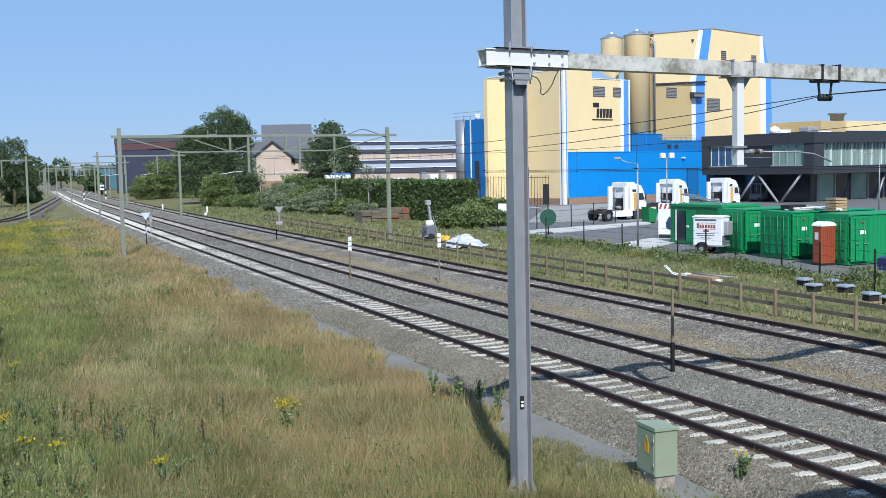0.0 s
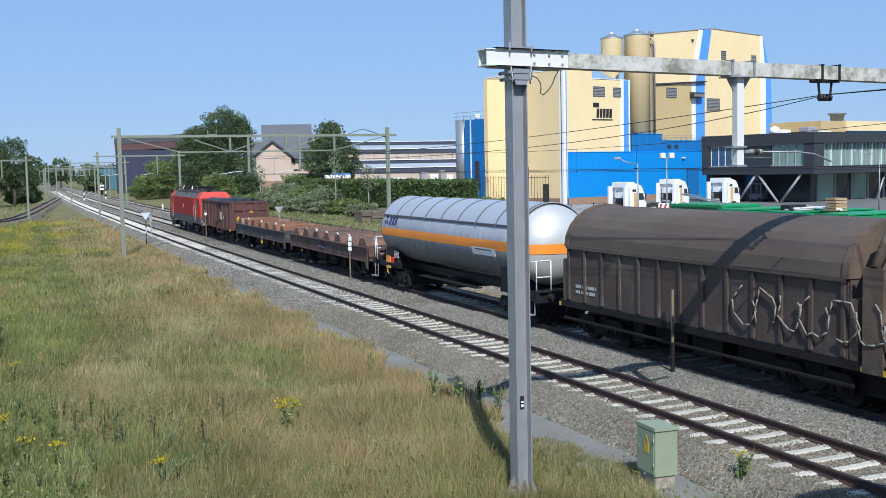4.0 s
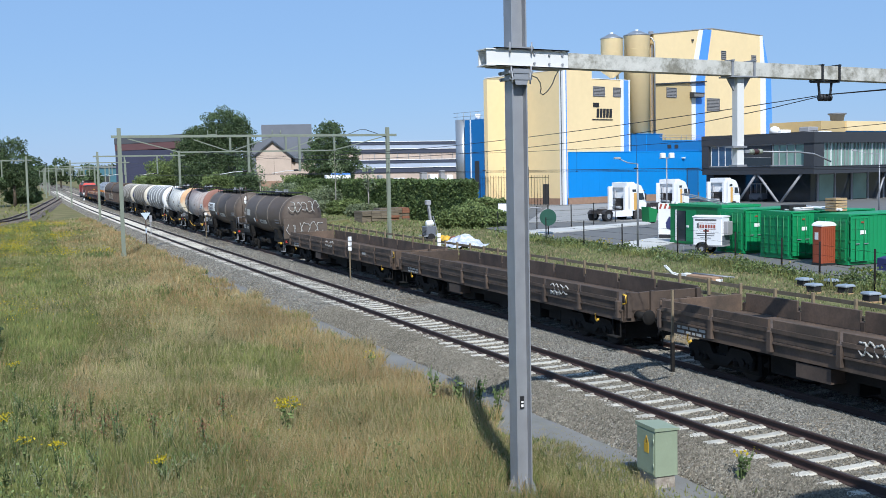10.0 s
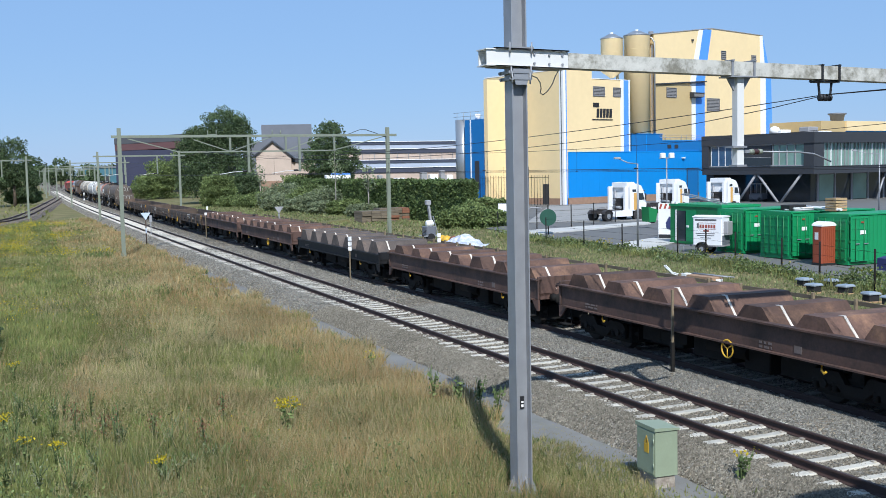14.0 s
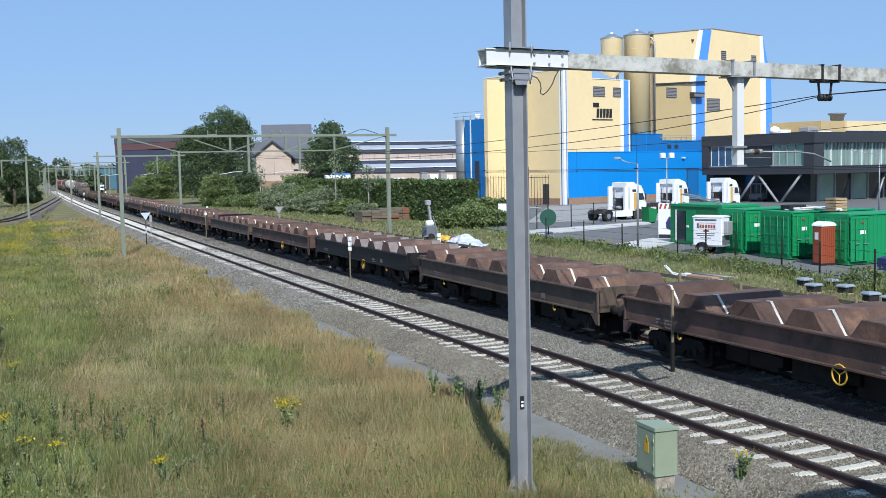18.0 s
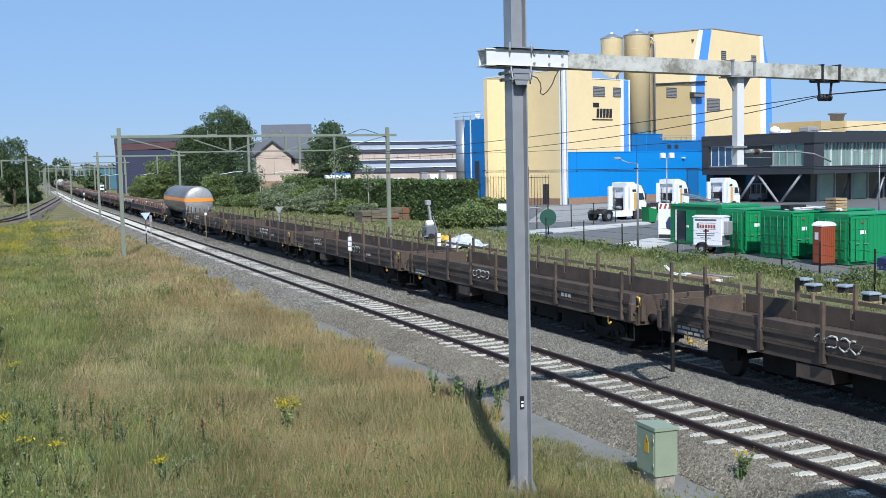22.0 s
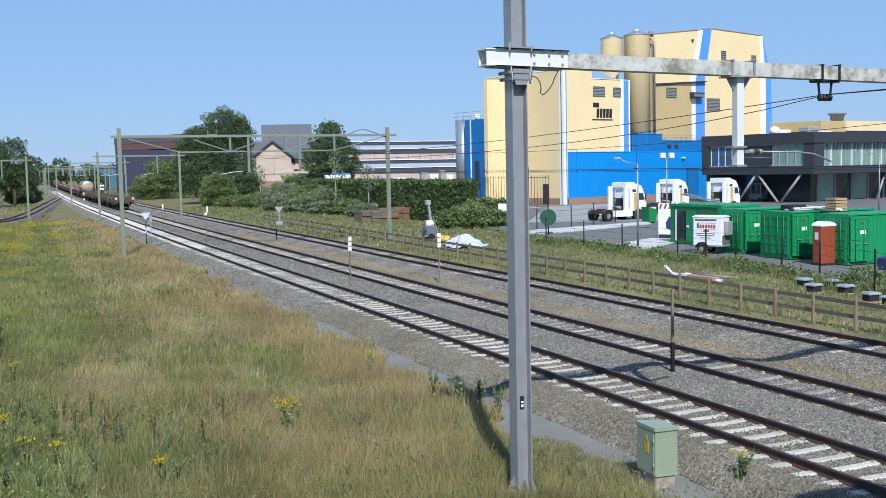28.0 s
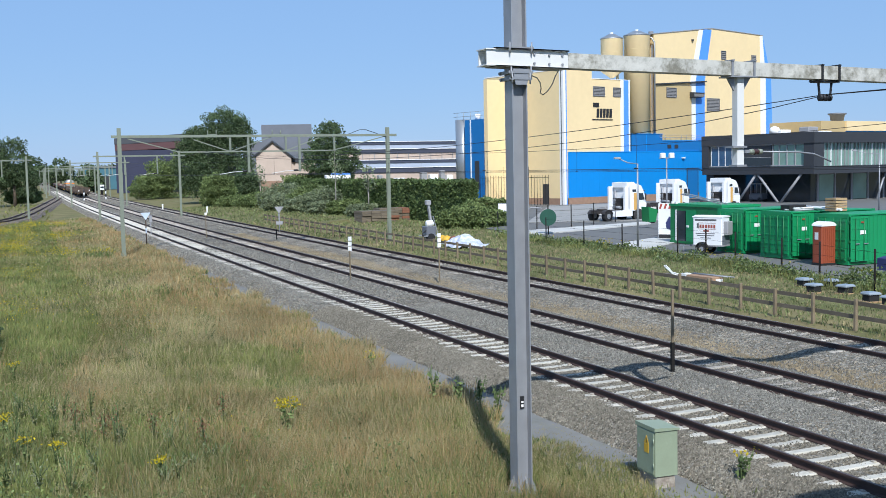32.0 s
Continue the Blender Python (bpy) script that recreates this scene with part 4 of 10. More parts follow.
def background_works():
    t = thing("steel_works", "long low works hall with stacked grey roofs and pale wall bands", "factory building", at=pose(0, 0, 0))
    bands = ((0.0, 4.7, sand_wall, 0), (4.7, 5.95, dark_roof, 0.8), (5.95, 7.25, pale_roof, 1.6), (7.25, 8.0, dark_roof, 2.4), (8.0, 9.8, sand_wall, 3.2), (9.8, 10.9, dark_roof, 4.0), (10.9, 12.15, pale_roof, 4.8), (12.15, 12.9, dark_roof, 5.6))
    for z0, z1, m, back in bands:
        part("roof_band" if m is not sand_wall else "wall", Geo().box(81 + back, 136, 262 + back, 300, z0, z1), m, t)
        part("band_edge", Geo().box(80.8 + back, 136, 261.8 + back, 262 + back, z1 - 0.16, z1), white_clad if m is dark_roof else dark_roof, t)
    for k in range(16):
        part("downpipe", Geo().box(84 + k * 3.2, 84.15 + k * 3.2, 265.0, 265.2, 8.0, 9.8), grey_panel, t)
    for k in range(9):
        part("window", Geo().box(90 + k * 4.6, 92.6 + k * 4.6, 261.9, 262.0, 1.0, 2.6), window_dark, t)
    for k, (x, w, h, m) in enumerate(((104.0, 1.6, 2.2, grey_panel), (106.5, 2.2, 1.6, white_clad), (109.6, 1.2, 2.6, grey_panel), (97.0, 2.6, 0.9, white_clad), (92.5, 1.1, 1.7, grey_panel), (111.6, 1.8, 1.4, white_clad))):
        part("yard_unit", Geo().box(x, x + w, 258 + 0.2 * k, 259.5 + 0.2 * k, 0, 2.3 + h, 0.08), m, t, "pale plant unit before the hall")
    t = thing("grey_tower_hall", "grey flat-roofed factory tower behind the trees", "factory building", at=pose(82, 340, 0, 0, 0, -16))
    part("wall", Geo().box(0, 16, 0, 14, 0, 20.5), grey_clad, t)
    part("wall", Geo().box(-6, 22, -2, 16, 0, 15), grey_clad, t)
    t = thing("dark_hall", "large dark hall with a red band under its roof", "factory building", at=pose(42, 330, 0, 0, 0, -10))
    part("wall", Geo().box(-6.4, 30, 0, 30, 0, 12.6), mat("dark blue hall cladding", (0.024, 0.027, 0.060), 0.6, var=0.15, scale=0.3), t)
    part("red_band", Geo().prism([(-6.5, 12.5), (30, 13.6), (30, 15.9), (-6.5, 14.4)], -0.1, 30), mat("dull red cladding", (0.085, 0.036, 0.040), 0.6, var=0.1, scale=0.3), t, "dull red band")
    part("roof", Geo().prism([(-6.6, 14.4), (30, 15.9), (30, 18.6), (11, 17.2), (-6.6, 16.2)], -0.2, 30), mat("dull grey hall roofing", (0.055, 0.060, 0.072), 0.7, var=0.12, scale=0.3), t)
    t = thing("teal_shed", "long teal blue metal shed beside the line", "shed", at=pose(38, 420, 0, 0, 0, -6))
    part("wall", Geo().box(-4, 16, 0, 20, 0, 8.0), mat("teal metal cladding", (0.055, 0.155, 0.20), 0.55, var=0.1, scale=0.4), t)
    part("roof", Geo().prism([(-4.3, 8.0), (4, 9.0), (16, 8.0)], -0.3, 20), grey_clad, t)
    part("door", Geo().box(1, 5, -0.1, 0, 0, 5), dark_clad, t)
    # sand coloured house with a dark gable roof
    t = thing("brick_house", "sand coloured brick house with a dark gable roof", "house", at=pose(54.6, 232, 0, 0, 0, -17))
    part("wall", Geo().prism([(0, 0), (7.6, 0), (7.6, 8.6), (3.6, 11.8), (0, 9.0)], 0, 10), sand_wall, t)
    part("roof", Geo().prism([(-0.7, 8.5), (3.6, 11.85), (8.4, 8.0), (8.4, 8.35), (3.6, 12.25), (-0.7, 8.9)], -0.5, 10.5), dark_clad, t)
    part("base_band", Geo().box(-0.05, 5.5, -0.05, 0, 0, 3.4), brick_red, t)
    part("side_wing", Geo().box(7.6, 13, 1, 9, 0, 7.4), sand_wall, t)
    part("side_wing_roof", Geo().prism([(7.4, 7.4), (13.2, 7.4), (13.2, 7.8), (7.4, 8.4)], 0.7, 9.3), dark_clad, t)
    # far right, above the office roof
    t = thing("far_mill_annex", "tan and blue annex with a roof fan behind the office", "factory building", at=pose(150, 140, 0, 0, 0, 14))
    part("wall", Geo().box(-29, -22.2, 0, 20, 0, 11.75), tan_dim_clad, t)
    part("wall", Geo().box(-22.2, 10, 0, 20, 0, 10.2), blue_clad, t)
    part("yellow_band", Geo().box(-22.2, 10, -0.2, 20, 10.2, 11.8), yellow_clad, t)
    part("roof_fan", Geo().lathe([(11.8, 1.0), (12.9, 1.2), (13.0, 1.5), (13.2, 1.5), (13.3, 0.2)], (-19.9, 3, 0), "z", 14), grey_clad, t)


near_portal()
far_portal(80, 8.92, 29.4, 8.14, 8.75, (18.26, 22.2), truss=True)
far_portal(143, 13.2, 23.45, 7.8, 8.4, (16.5, 20.6))
far_portal(206, 14.2, 23.9, 7.7, 8.2, (17.5, 21.5), base=(-0.3, -0.3))
far_portal(270, 15.4, 27.5, 7.6, 8.1, (19, 24), base=(-0.3, -0.3), arms=False)
far_portal(335, 17.0, 30.0, 7.6, 8.1, (21, 26), base=(-0.3, -0.3), arms=False)
far_portal(300, 14.5, 29.5, 7.4, 8.0, (19, 24), base=(-0.3, -0.3), arms=False)
far_portal(370, 17.5, 33.0, 7.4, 8.0, (23, 28), base=(-0.3, -0.3), arms=False)
far_portal(460, 20.0, 38.0, 7.4, 8.0, (26, 31), base=(-0.3, -0.3), arms=False)
far_portal(410, 19.0, 33.0, 7.6, 8.1, (24, 28), base=(-0.3, -0.3), arms=False)
far_portal(155, -6.0, 5.1, 7.6, 8.2, (2.0,), base=(-0.5, -0.5), arms=False)
far_portal(290, -4.0, 9.5, 7.6, 8.2, (5.0,), base=(-0.5, -0.5), arms=False)
catenary_wires()
mill()
office()
background_works()


# ---- the train ----
loco_red = mat("traffic red loco paint", (0.50, 0.030, 0.018), 0.5, var=0.1, scale=0.8, fine=14, bump=0.02)
loco_red_dirty = mat("dusty red loco paint", (0.40, 0.028, 0.014), 0.6, var=0.2, scale=0.9, fine=14, bump=0.02, spec=0.2, dirt=(0.24, 0.028, 0.018), dirt_at=0.58)
loco_grey = mat("basalt grey loco paint", (0.080, 0.082, 0.080), 0.65, var=0.2, scale=1.5, spec=0.2)
loco_roof = mat("sooty grey roof", (0.115, 0.115, 0.118), 0.75, var=0.25, scale=0.8, fine=15, spec=0.2, dirt=(0.045, 0.043, 0.042), dirt_at=0.55)
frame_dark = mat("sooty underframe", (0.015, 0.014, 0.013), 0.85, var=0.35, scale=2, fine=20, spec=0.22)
frame_black = mat("black wagon frame paint", (0.014, 0.0145, 0.016), 0.6, var=0.25, scale=1.5, fine=20, spec=0.25)
wheel_steel = mat("dark wheel steel", (0.026, 0.023, 0.021), 0.65, 0.3, var=0.2, spec=0.3)
rust_brown = mat("red brown wagon paint", (0.096, 0.054, 0.041), 0.75, var=0.32, scale=1.2, fine=18, dirt=(0.040, 0.026, 0.021), dirt_at=0.54, each=0.1, bump=0.15)
rust_dull = mat("dull brown wagon paint", (0.088, 0.062, 0.045), 0.8, var=0.25, scale=1.1, fine=16, dirt=(0.05, 0.036, 0.028), dirt_at=0.52, each=0.15, bump=0.15)
rust_pale = mat("dusty brown wagon paint", (0.12, 0.082, 0.058), 0.85, var=0.25, scale=1.0, fine=16, dirt=(0.06, 0.045, 0.034), dirt_at=0.5, each=0.12, bump=0.15)
rust_saddle = mat("bare rusty saddles", (0.098, 0.056, 0.041), 0.85, var=0.42, scale=1.6, fine=14, dirt=(0.20, 0.112, 0.066), dirt_at=0.60, each=0.3, bump=0.2)
beam_grey = mat("worn dark grey beam paint", (0.048, 0.044, 0.042), 0.75, var=0.25, scale=1.2, fine=16, dirt=(0.10, 0.085, 0.075), dirt_at=0.62, bump=0.1)
rust_orange = mat("orange rusty saddles", (0.165, 0.072, 0.034), 0.85, var=0.25, scale=1.3, fine=14, dirt=(0.30, 0.27, 0.24), dirt_at=0.60, each=0.2, bump=0.2)
oxide_red = mat("oxide red wagon paint", (0.115, 0.044, 0.036), 0.75, var=0.25, scale=1.2, fine=18, dirt=(0.055, 0.030, 0.026), dirt_at=0.52, bump=0.15)
pale_strap = mat("pale worn strap", (0.66, 0.60, 0.52), 0.7, var=0.15)
scrap_dark = mat("dark pipe load", (0.035, 0.036, 0.042), 0.5, 0.2, var=0.3, scale=2)
tank_dust = mat("dusty grey tank", (0.185, 0.158, 0.122), 0.7, var=0.14, scale=0.6, fine=10, dirt=(0.11, 0.095, 0.078), dirt_at=0.58, each=0.1, stretch=(1, 0.5, 1))
tank_blue = mat("silver grey tank", (0.255, 0.25, 0.24), 0.6, var=0.14, scale=0.6, fine=10, stretch=(1, 0.5, 1))
tank_ring = mat("pale tank ring", (0.46, 0.44, 0.40), 0.6, var=0.12)
tank_cream = mat("cream tank end", (0.62, 0.56, 0.45), 0.6, var=0.12, scale=0.8, fine=8)
tank_white = mat("white tank end", (0.78, 0.78, 0.77), 0.45, var=0.06, scale=0.8)
tank_stain = mat("stained white tank", (0.70, 0.68, 0.62), 0.6, var=0.12, scale=0.7, fine=9, dirt=(0.38, 0.31, 0.25), dirt_at=0.6, stretch=(1, 0.5, 1.0))
tank_brown = mat("oily brown tank", (0.092, 0.069, 0.052), 0.6, var=0.2, scale=0.8, fine=9, dirt=(0.125, 0.098, 0.077), dirt_at=0.55, stretch=(1, 0.5, 1))
gas_light = mat("light grey gas tank", (0.38, 0.405, 0.45), 0.4, 0.1, var=0.06, scale=0.6, fine=9)
gas_dirty = mat("dusty metal cladding", (0.235, 0.225, 0.205), 0.42, 0.5, var=0.14, scale=0.6, fine=9, dirt=(0.18, 0.172, 0.155), dirt_at=0.56)
gas_end = mat("pale gas tank end", (0.56, 0.56, 0.54), 0.4, 0.3, var=0.1, scale=0.8)
gas_end_dull = mat("dull metal tank end", (0.40, 0.39, 0.37), 0.38, 0.45, var=0.14, scale=0.8)
orange_band = mat("orange band", (0.85, 0.27, 0.03), 0.5, var=0.08, scale=0.8)
logo_blue = mat("dark blue marking", (0.03, 0.035, 0.12), 0.6, var=0.1)
logo_grey = mat("faded grey marking", (0.11, 0.11, 0.118), 0.6, var=0.1)
mark_faint = mat("nearly worn off marking", (0.15, 0.12, 0.11), 0.8, var=0.25)
saddle_grey = mat("grey brown saddles", (0.088, 0.070, 0.060), 0.8, var=0.35, scale=1.8, fine=16, dirt=(0.15, 0.11, 0.085), dirt_at=0.6, each=0.2, bump=0.2)
saddle_worn = mat("pale worn steel", (0.20, 0.165, 0.15), 0.75, var=0.3, scale=3, fine=20)
mark_white = mat("worn white wagon marking", (0.42, 0.41, 0.38), 0.7, var=0.1)
yellow_paint = mat("worn yellow paint", (0.60, 0.36, 0.03), 0.5, var=0.12)
red_paint = mat("red paint", (0.5, 0.04, 0.03), 0.5, var=0.12)
hood_brown = mat("brown hood roof", (0.085, 0.062, 0.048), 0.75, var=0.18, scale=0.7, fine=9, stretch=(1, 0.4, 1), dirt=(0.115, 0.09, 0.072), dirt_at=0.56)
hood_panel = mat("brown wall panel", (0.072, 0.052, 0.042), 0.8, var=0.25, scale=0.9, fine=9, dirt=(0.15, 0.125, 0.10), dirt_at=0.6)
SHARED = {}


def once(key, make):
    if key not in SHARED:
        SHARED[key] = make()
    return SHARED[key]


BOGIES = {}


def bogie(parent, y, fm=None, wb=0.9):
    """A Y25-like bogie; its meshes are shared."""
    if not BOGIES:
        g = Geo()
        for s in (-1, 1):
            x0, x1 = (s * 1.0, s * 1.12) if s > 0 else (s * 1.12, s * 1.0)
            g.prism([(-1.3, 0.62), (-1.15, 0.78), (-0.45, 0.80), (-0.25, 0.55), (0.25, 0.55), (0.45, 0.80), (1.15, 0.78), (1.3, 0.62), (1.25, 0.5), (0.5, 0.48), (0.3, 0.32), (-0.3, 0.32), (-0.5, 0.48), (-1.25, 0.5)], x0, x1, "x")
        g.box(-1.0, 1.0, -0.18, 0.18, 0.5, 0.85)
        BOGIES["frame"] = g.mesh("bogie")
        g = Geo()
        g.lathe([(-0.07, 0.30), (-0.07, 0.42), (-0.065, 0.455), (0.05, 0.46), (0.055, 0.49), (0.075, 0.49), (0.075, 0.40), (0.02, 0.36), (0.02, 0.16), (0.08, 0.14), (0.08, 0.05)], (0, 0, 0), "x", 22)
        BOGIES["wheel"] = g.mesh("wheel")
        BOGIES["axle"] = Geo().cyl((-0.9, 0, 0), (0.9, 0, 0), 0.08, 8).mesh("axle")
        g = Geo().box(-0.06, 0.1, -0.16, 0.16, -0.16, 0.16, 0.03).cyl((0.1, 0, 0), (0.16, 0, 0), 0.11, 8)
        BOGIES["box"] = g.mesh("axle_box")
        g = Geo()
        g.lathe([(-0.04, 0.05)] + [(-0.04 + 0.03 * k, 0.095 if k % 2 else 0.06) for k in range(8)] + [(0.2, 0.05)], (0.04, 0, 0), "z", 8)
        BOGIES["spring"] = g.mesh("spring")
    b = part("bogie", BOGIES["frame"], fm or frame_dark, parent, at=pose(0, y, 0))
    # solid dark slab added to fill the bogie, black like the shade there
    part("brake_gear", once("bogie_fill", lambda: Geo().box(-0.95, 0.95, -1.35, 1.35, 0.2, 0.72, 0.05).mesh("brake_gear")), frame_dark, b)
    for d in (-wb, wb):
        part("axle", BOGIES["axle"], wheel_steel, b, at=pose(0, d, 0.46))
        for s in (-1, 1):
            part("wheel", BOGIES["wheel"], wheel_steel, b, at=pose(s * 0.76, d, 0.46, 0, 0, 0 if s < 0 else 180))
            part("axle_box", BOGIES["box"], frame_dark, b, at=pose(s * 1.0, d, 0.48, 0, 0, 0 if s > 0 else 180))
            for q in (-0.3, 0.3):
                part("spring", BOGIES["spring"], frame_dark, b, at=pose(s * 1.02, d + q, 0.36, 0, 0, 0 if s > 0 else 180))
    return b


def ends(t, L, z=1.05, fm=None, shade_fill=False):
    """Buffers, hook and brake hoses at both ends of a vehicle whose body is L long."""
    buf = once("buffer", lambda: Geo().lathe([(0, 0.05), (0, 0.13), (0.3, 0.12), (0.3, 0.085), (0.55, 0.085), (0.57, 0.2), (0.6, 0.22), (0.62, 0.2), (0.62, 0.02)], (0, 0, 0), "y", 14).mesh("buffer"))
    hook = once("hook", lambda: Geo().box(-0.05, 0.05, 0, 0.35, -0.06, 0.06).hoop((0, 0.42, -0.05), 0.12, 0.03, "x", 10, 5).mesh("hook"))
    hose = once("hose", lambda: Geo().tube([(0, 0, 0), (0, 0.25, -0.05), (0, 0.35, -0.3), (0.05, 0.3, -0.55)], 0.03, 6).mesh("hose"))
    # added dark blocks: rough brake gear that also stands in for the black shade
    if shade_fill:
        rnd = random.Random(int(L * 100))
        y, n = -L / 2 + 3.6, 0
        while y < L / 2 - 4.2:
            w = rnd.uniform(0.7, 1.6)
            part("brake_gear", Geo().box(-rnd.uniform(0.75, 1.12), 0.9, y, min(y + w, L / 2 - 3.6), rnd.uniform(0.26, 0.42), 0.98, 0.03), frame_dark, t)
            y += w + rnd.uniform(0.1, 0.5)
    for s in (-1, 1):
        r = 0 if s > 0 else 180
        for x in (-0.875, 0.875):
            part("buffer", buf, frame_dark, t, at=pose(x, s * (L / 2 - 0.02), z, 0, 0, r))
        part("hook", hook, frame_dark, t, at=pose(0, s * L / 2, z - 0.02, 0, 0, r))
        part("hose", hose, frame_black, t, at=pose(0.35 * s, s * L / 2, z - 0.1, 0, 0, r))


def arc_skin(r, a0, a1, y0, y1, zc, n=10, th=0.012):
    """A curved plate on a lying cylinder; angles from the east side up."""
    rings = []
    for y in (y0, y1):
        ring = []
        for i in range(n + 1):
            a = radians(a0 + (a1 - a0) * i / n)
            ring.append((r * math.cos(a), y, zc + r * math.sin(a)))
        for i in reversed(range(n + 1)):
            a = radians(a0 + (a1 - a0) * i / n)
            ring.append(((r - th) * math.cos(a), y, zc + (r - th) * math.sin(a)))
        rings.append(ring)
    return Geo().rings(rings, smooth=False)


def emblem(t, r, y, zc, a, m, s=1.0):
    """A round mark of three kites and three slanted blocks on the tank's west side, as plain shapes. The row reads away from the front."""
    def plate(quad):
        """A thin curved plate from corners (along, up) in metres round the middle."""
        v = []
        for d in (0.014, 0.0):
            for u, w in quad:
                b = radians(a) - w * s / r
                v.append(((r + d) * math.cos(b), y - u * s, zc + (r + d) * math.sin(b)))
        n = len(quad)
        return Geo().add(v, [tuple(range(n)), tuple(range(2 * n - 1, n - 1, -1))] + [(i, (i + 1) % n, n + (i + 1) % n, n + i) for i in range(n)])
    for k in range(3):
        b = radians(90 + 120 * k)
        ring = lambda q, e: (q * math.cos(b + e), q * math.sin(b + e))
        part("emblem", plate([ring(0.05, 0.0), ring(0.20, 0.62), ring(0.29, 0.3), ring(0.29, -0.3), ring(0.20, -0.62)]), m, t, "dark emblem of plain shapes")
    for k in range(3):
        u = 0.44 + 0.40 * k
        part("emblem_block", plate([(u, -0.22), (u + 0.28, -0.22), (u + 0.33, 0.22), (u + 0.05, 0.22)]), m, t)


def bars(t, x, y, z, w, h, rows, m=None, name="marking"):
    """Writing too small to read: bars on the west side at x."""
    g = Geo()
    rnd = random.Random(int((y + 50) * 37 + z * 91))
    for k in range(rows):
        yy = y
        while yy > y - w:
            d = rnd.uniform(0.12, 0.4) * min(1, w)
            g.box(x - 0.006, x, max(yy - d, y - w), yy, z - k * h * 1.7 - h, z - k * h * 1.7)
            yy -= d + 0.07
    return part(name, g, m or mark_white, t, kind="stuff")


def scrawl(t, x, y, z, w, h, m, seed, plane="x", n=5):
    """Spray-paint loops with no letters in them."""
    rnd = random.Random(seed)
    g = Geo()
    for k in range(n):
        cy, r = y - w * (k + 0.5) / n, w / n * 0.6
        a0 = rnd.uniform(0, 6)
        last = None
        for i in range(9):
            a = a0 + i * 0.62
            q = (cy + r * math.cos(a) * rnd.uniform(0.6, 1.1), z + h * 0.5 * math.sin(a) * rnd.uniform(0.6, 1.1))
            q = (x, q[0], q[1]) if plane == "x" else (q[0], x, q[1])
            if last:
                g.cyl(last, q, 0.025, 4)
            last = q
    return part("spray_paint", g, m, t, "looping spray-paint strokes")


def handwheel(t, x, y, z, m=None):
    g = Geo().hoop((x, y, z), 0.22, 0.022, "x", 16, 5)
    for k in range(3):
        a = 2.1 * k + 0.5
        g.cyl((x, y, z), (x, y + 0.22 * math.cos(a), z + 0.22 * math.sin(a)), 0.016, 4)
    part("handwheel", g, m or yellow_paint, t, "" if m else "yellow brake handwheel")


def step_iron(t, x, y, m=None):
    s = -1 if x < 0 else 1
    g = Geo().bar((x, y - 0.2, 1.0), (x, y - 0.2, 0.45), 0.03, 0.03).bar((x, y + 0.2, 1.0), (x, y + 0.2, 0.45), 0.03, 0.03).box(min(x, x + s * 0.2), max(x, x + s * 0.2), y - 0.24, y + 0.24, 0.43, 0.46)
    part("step", g, m or frame_dark, t)


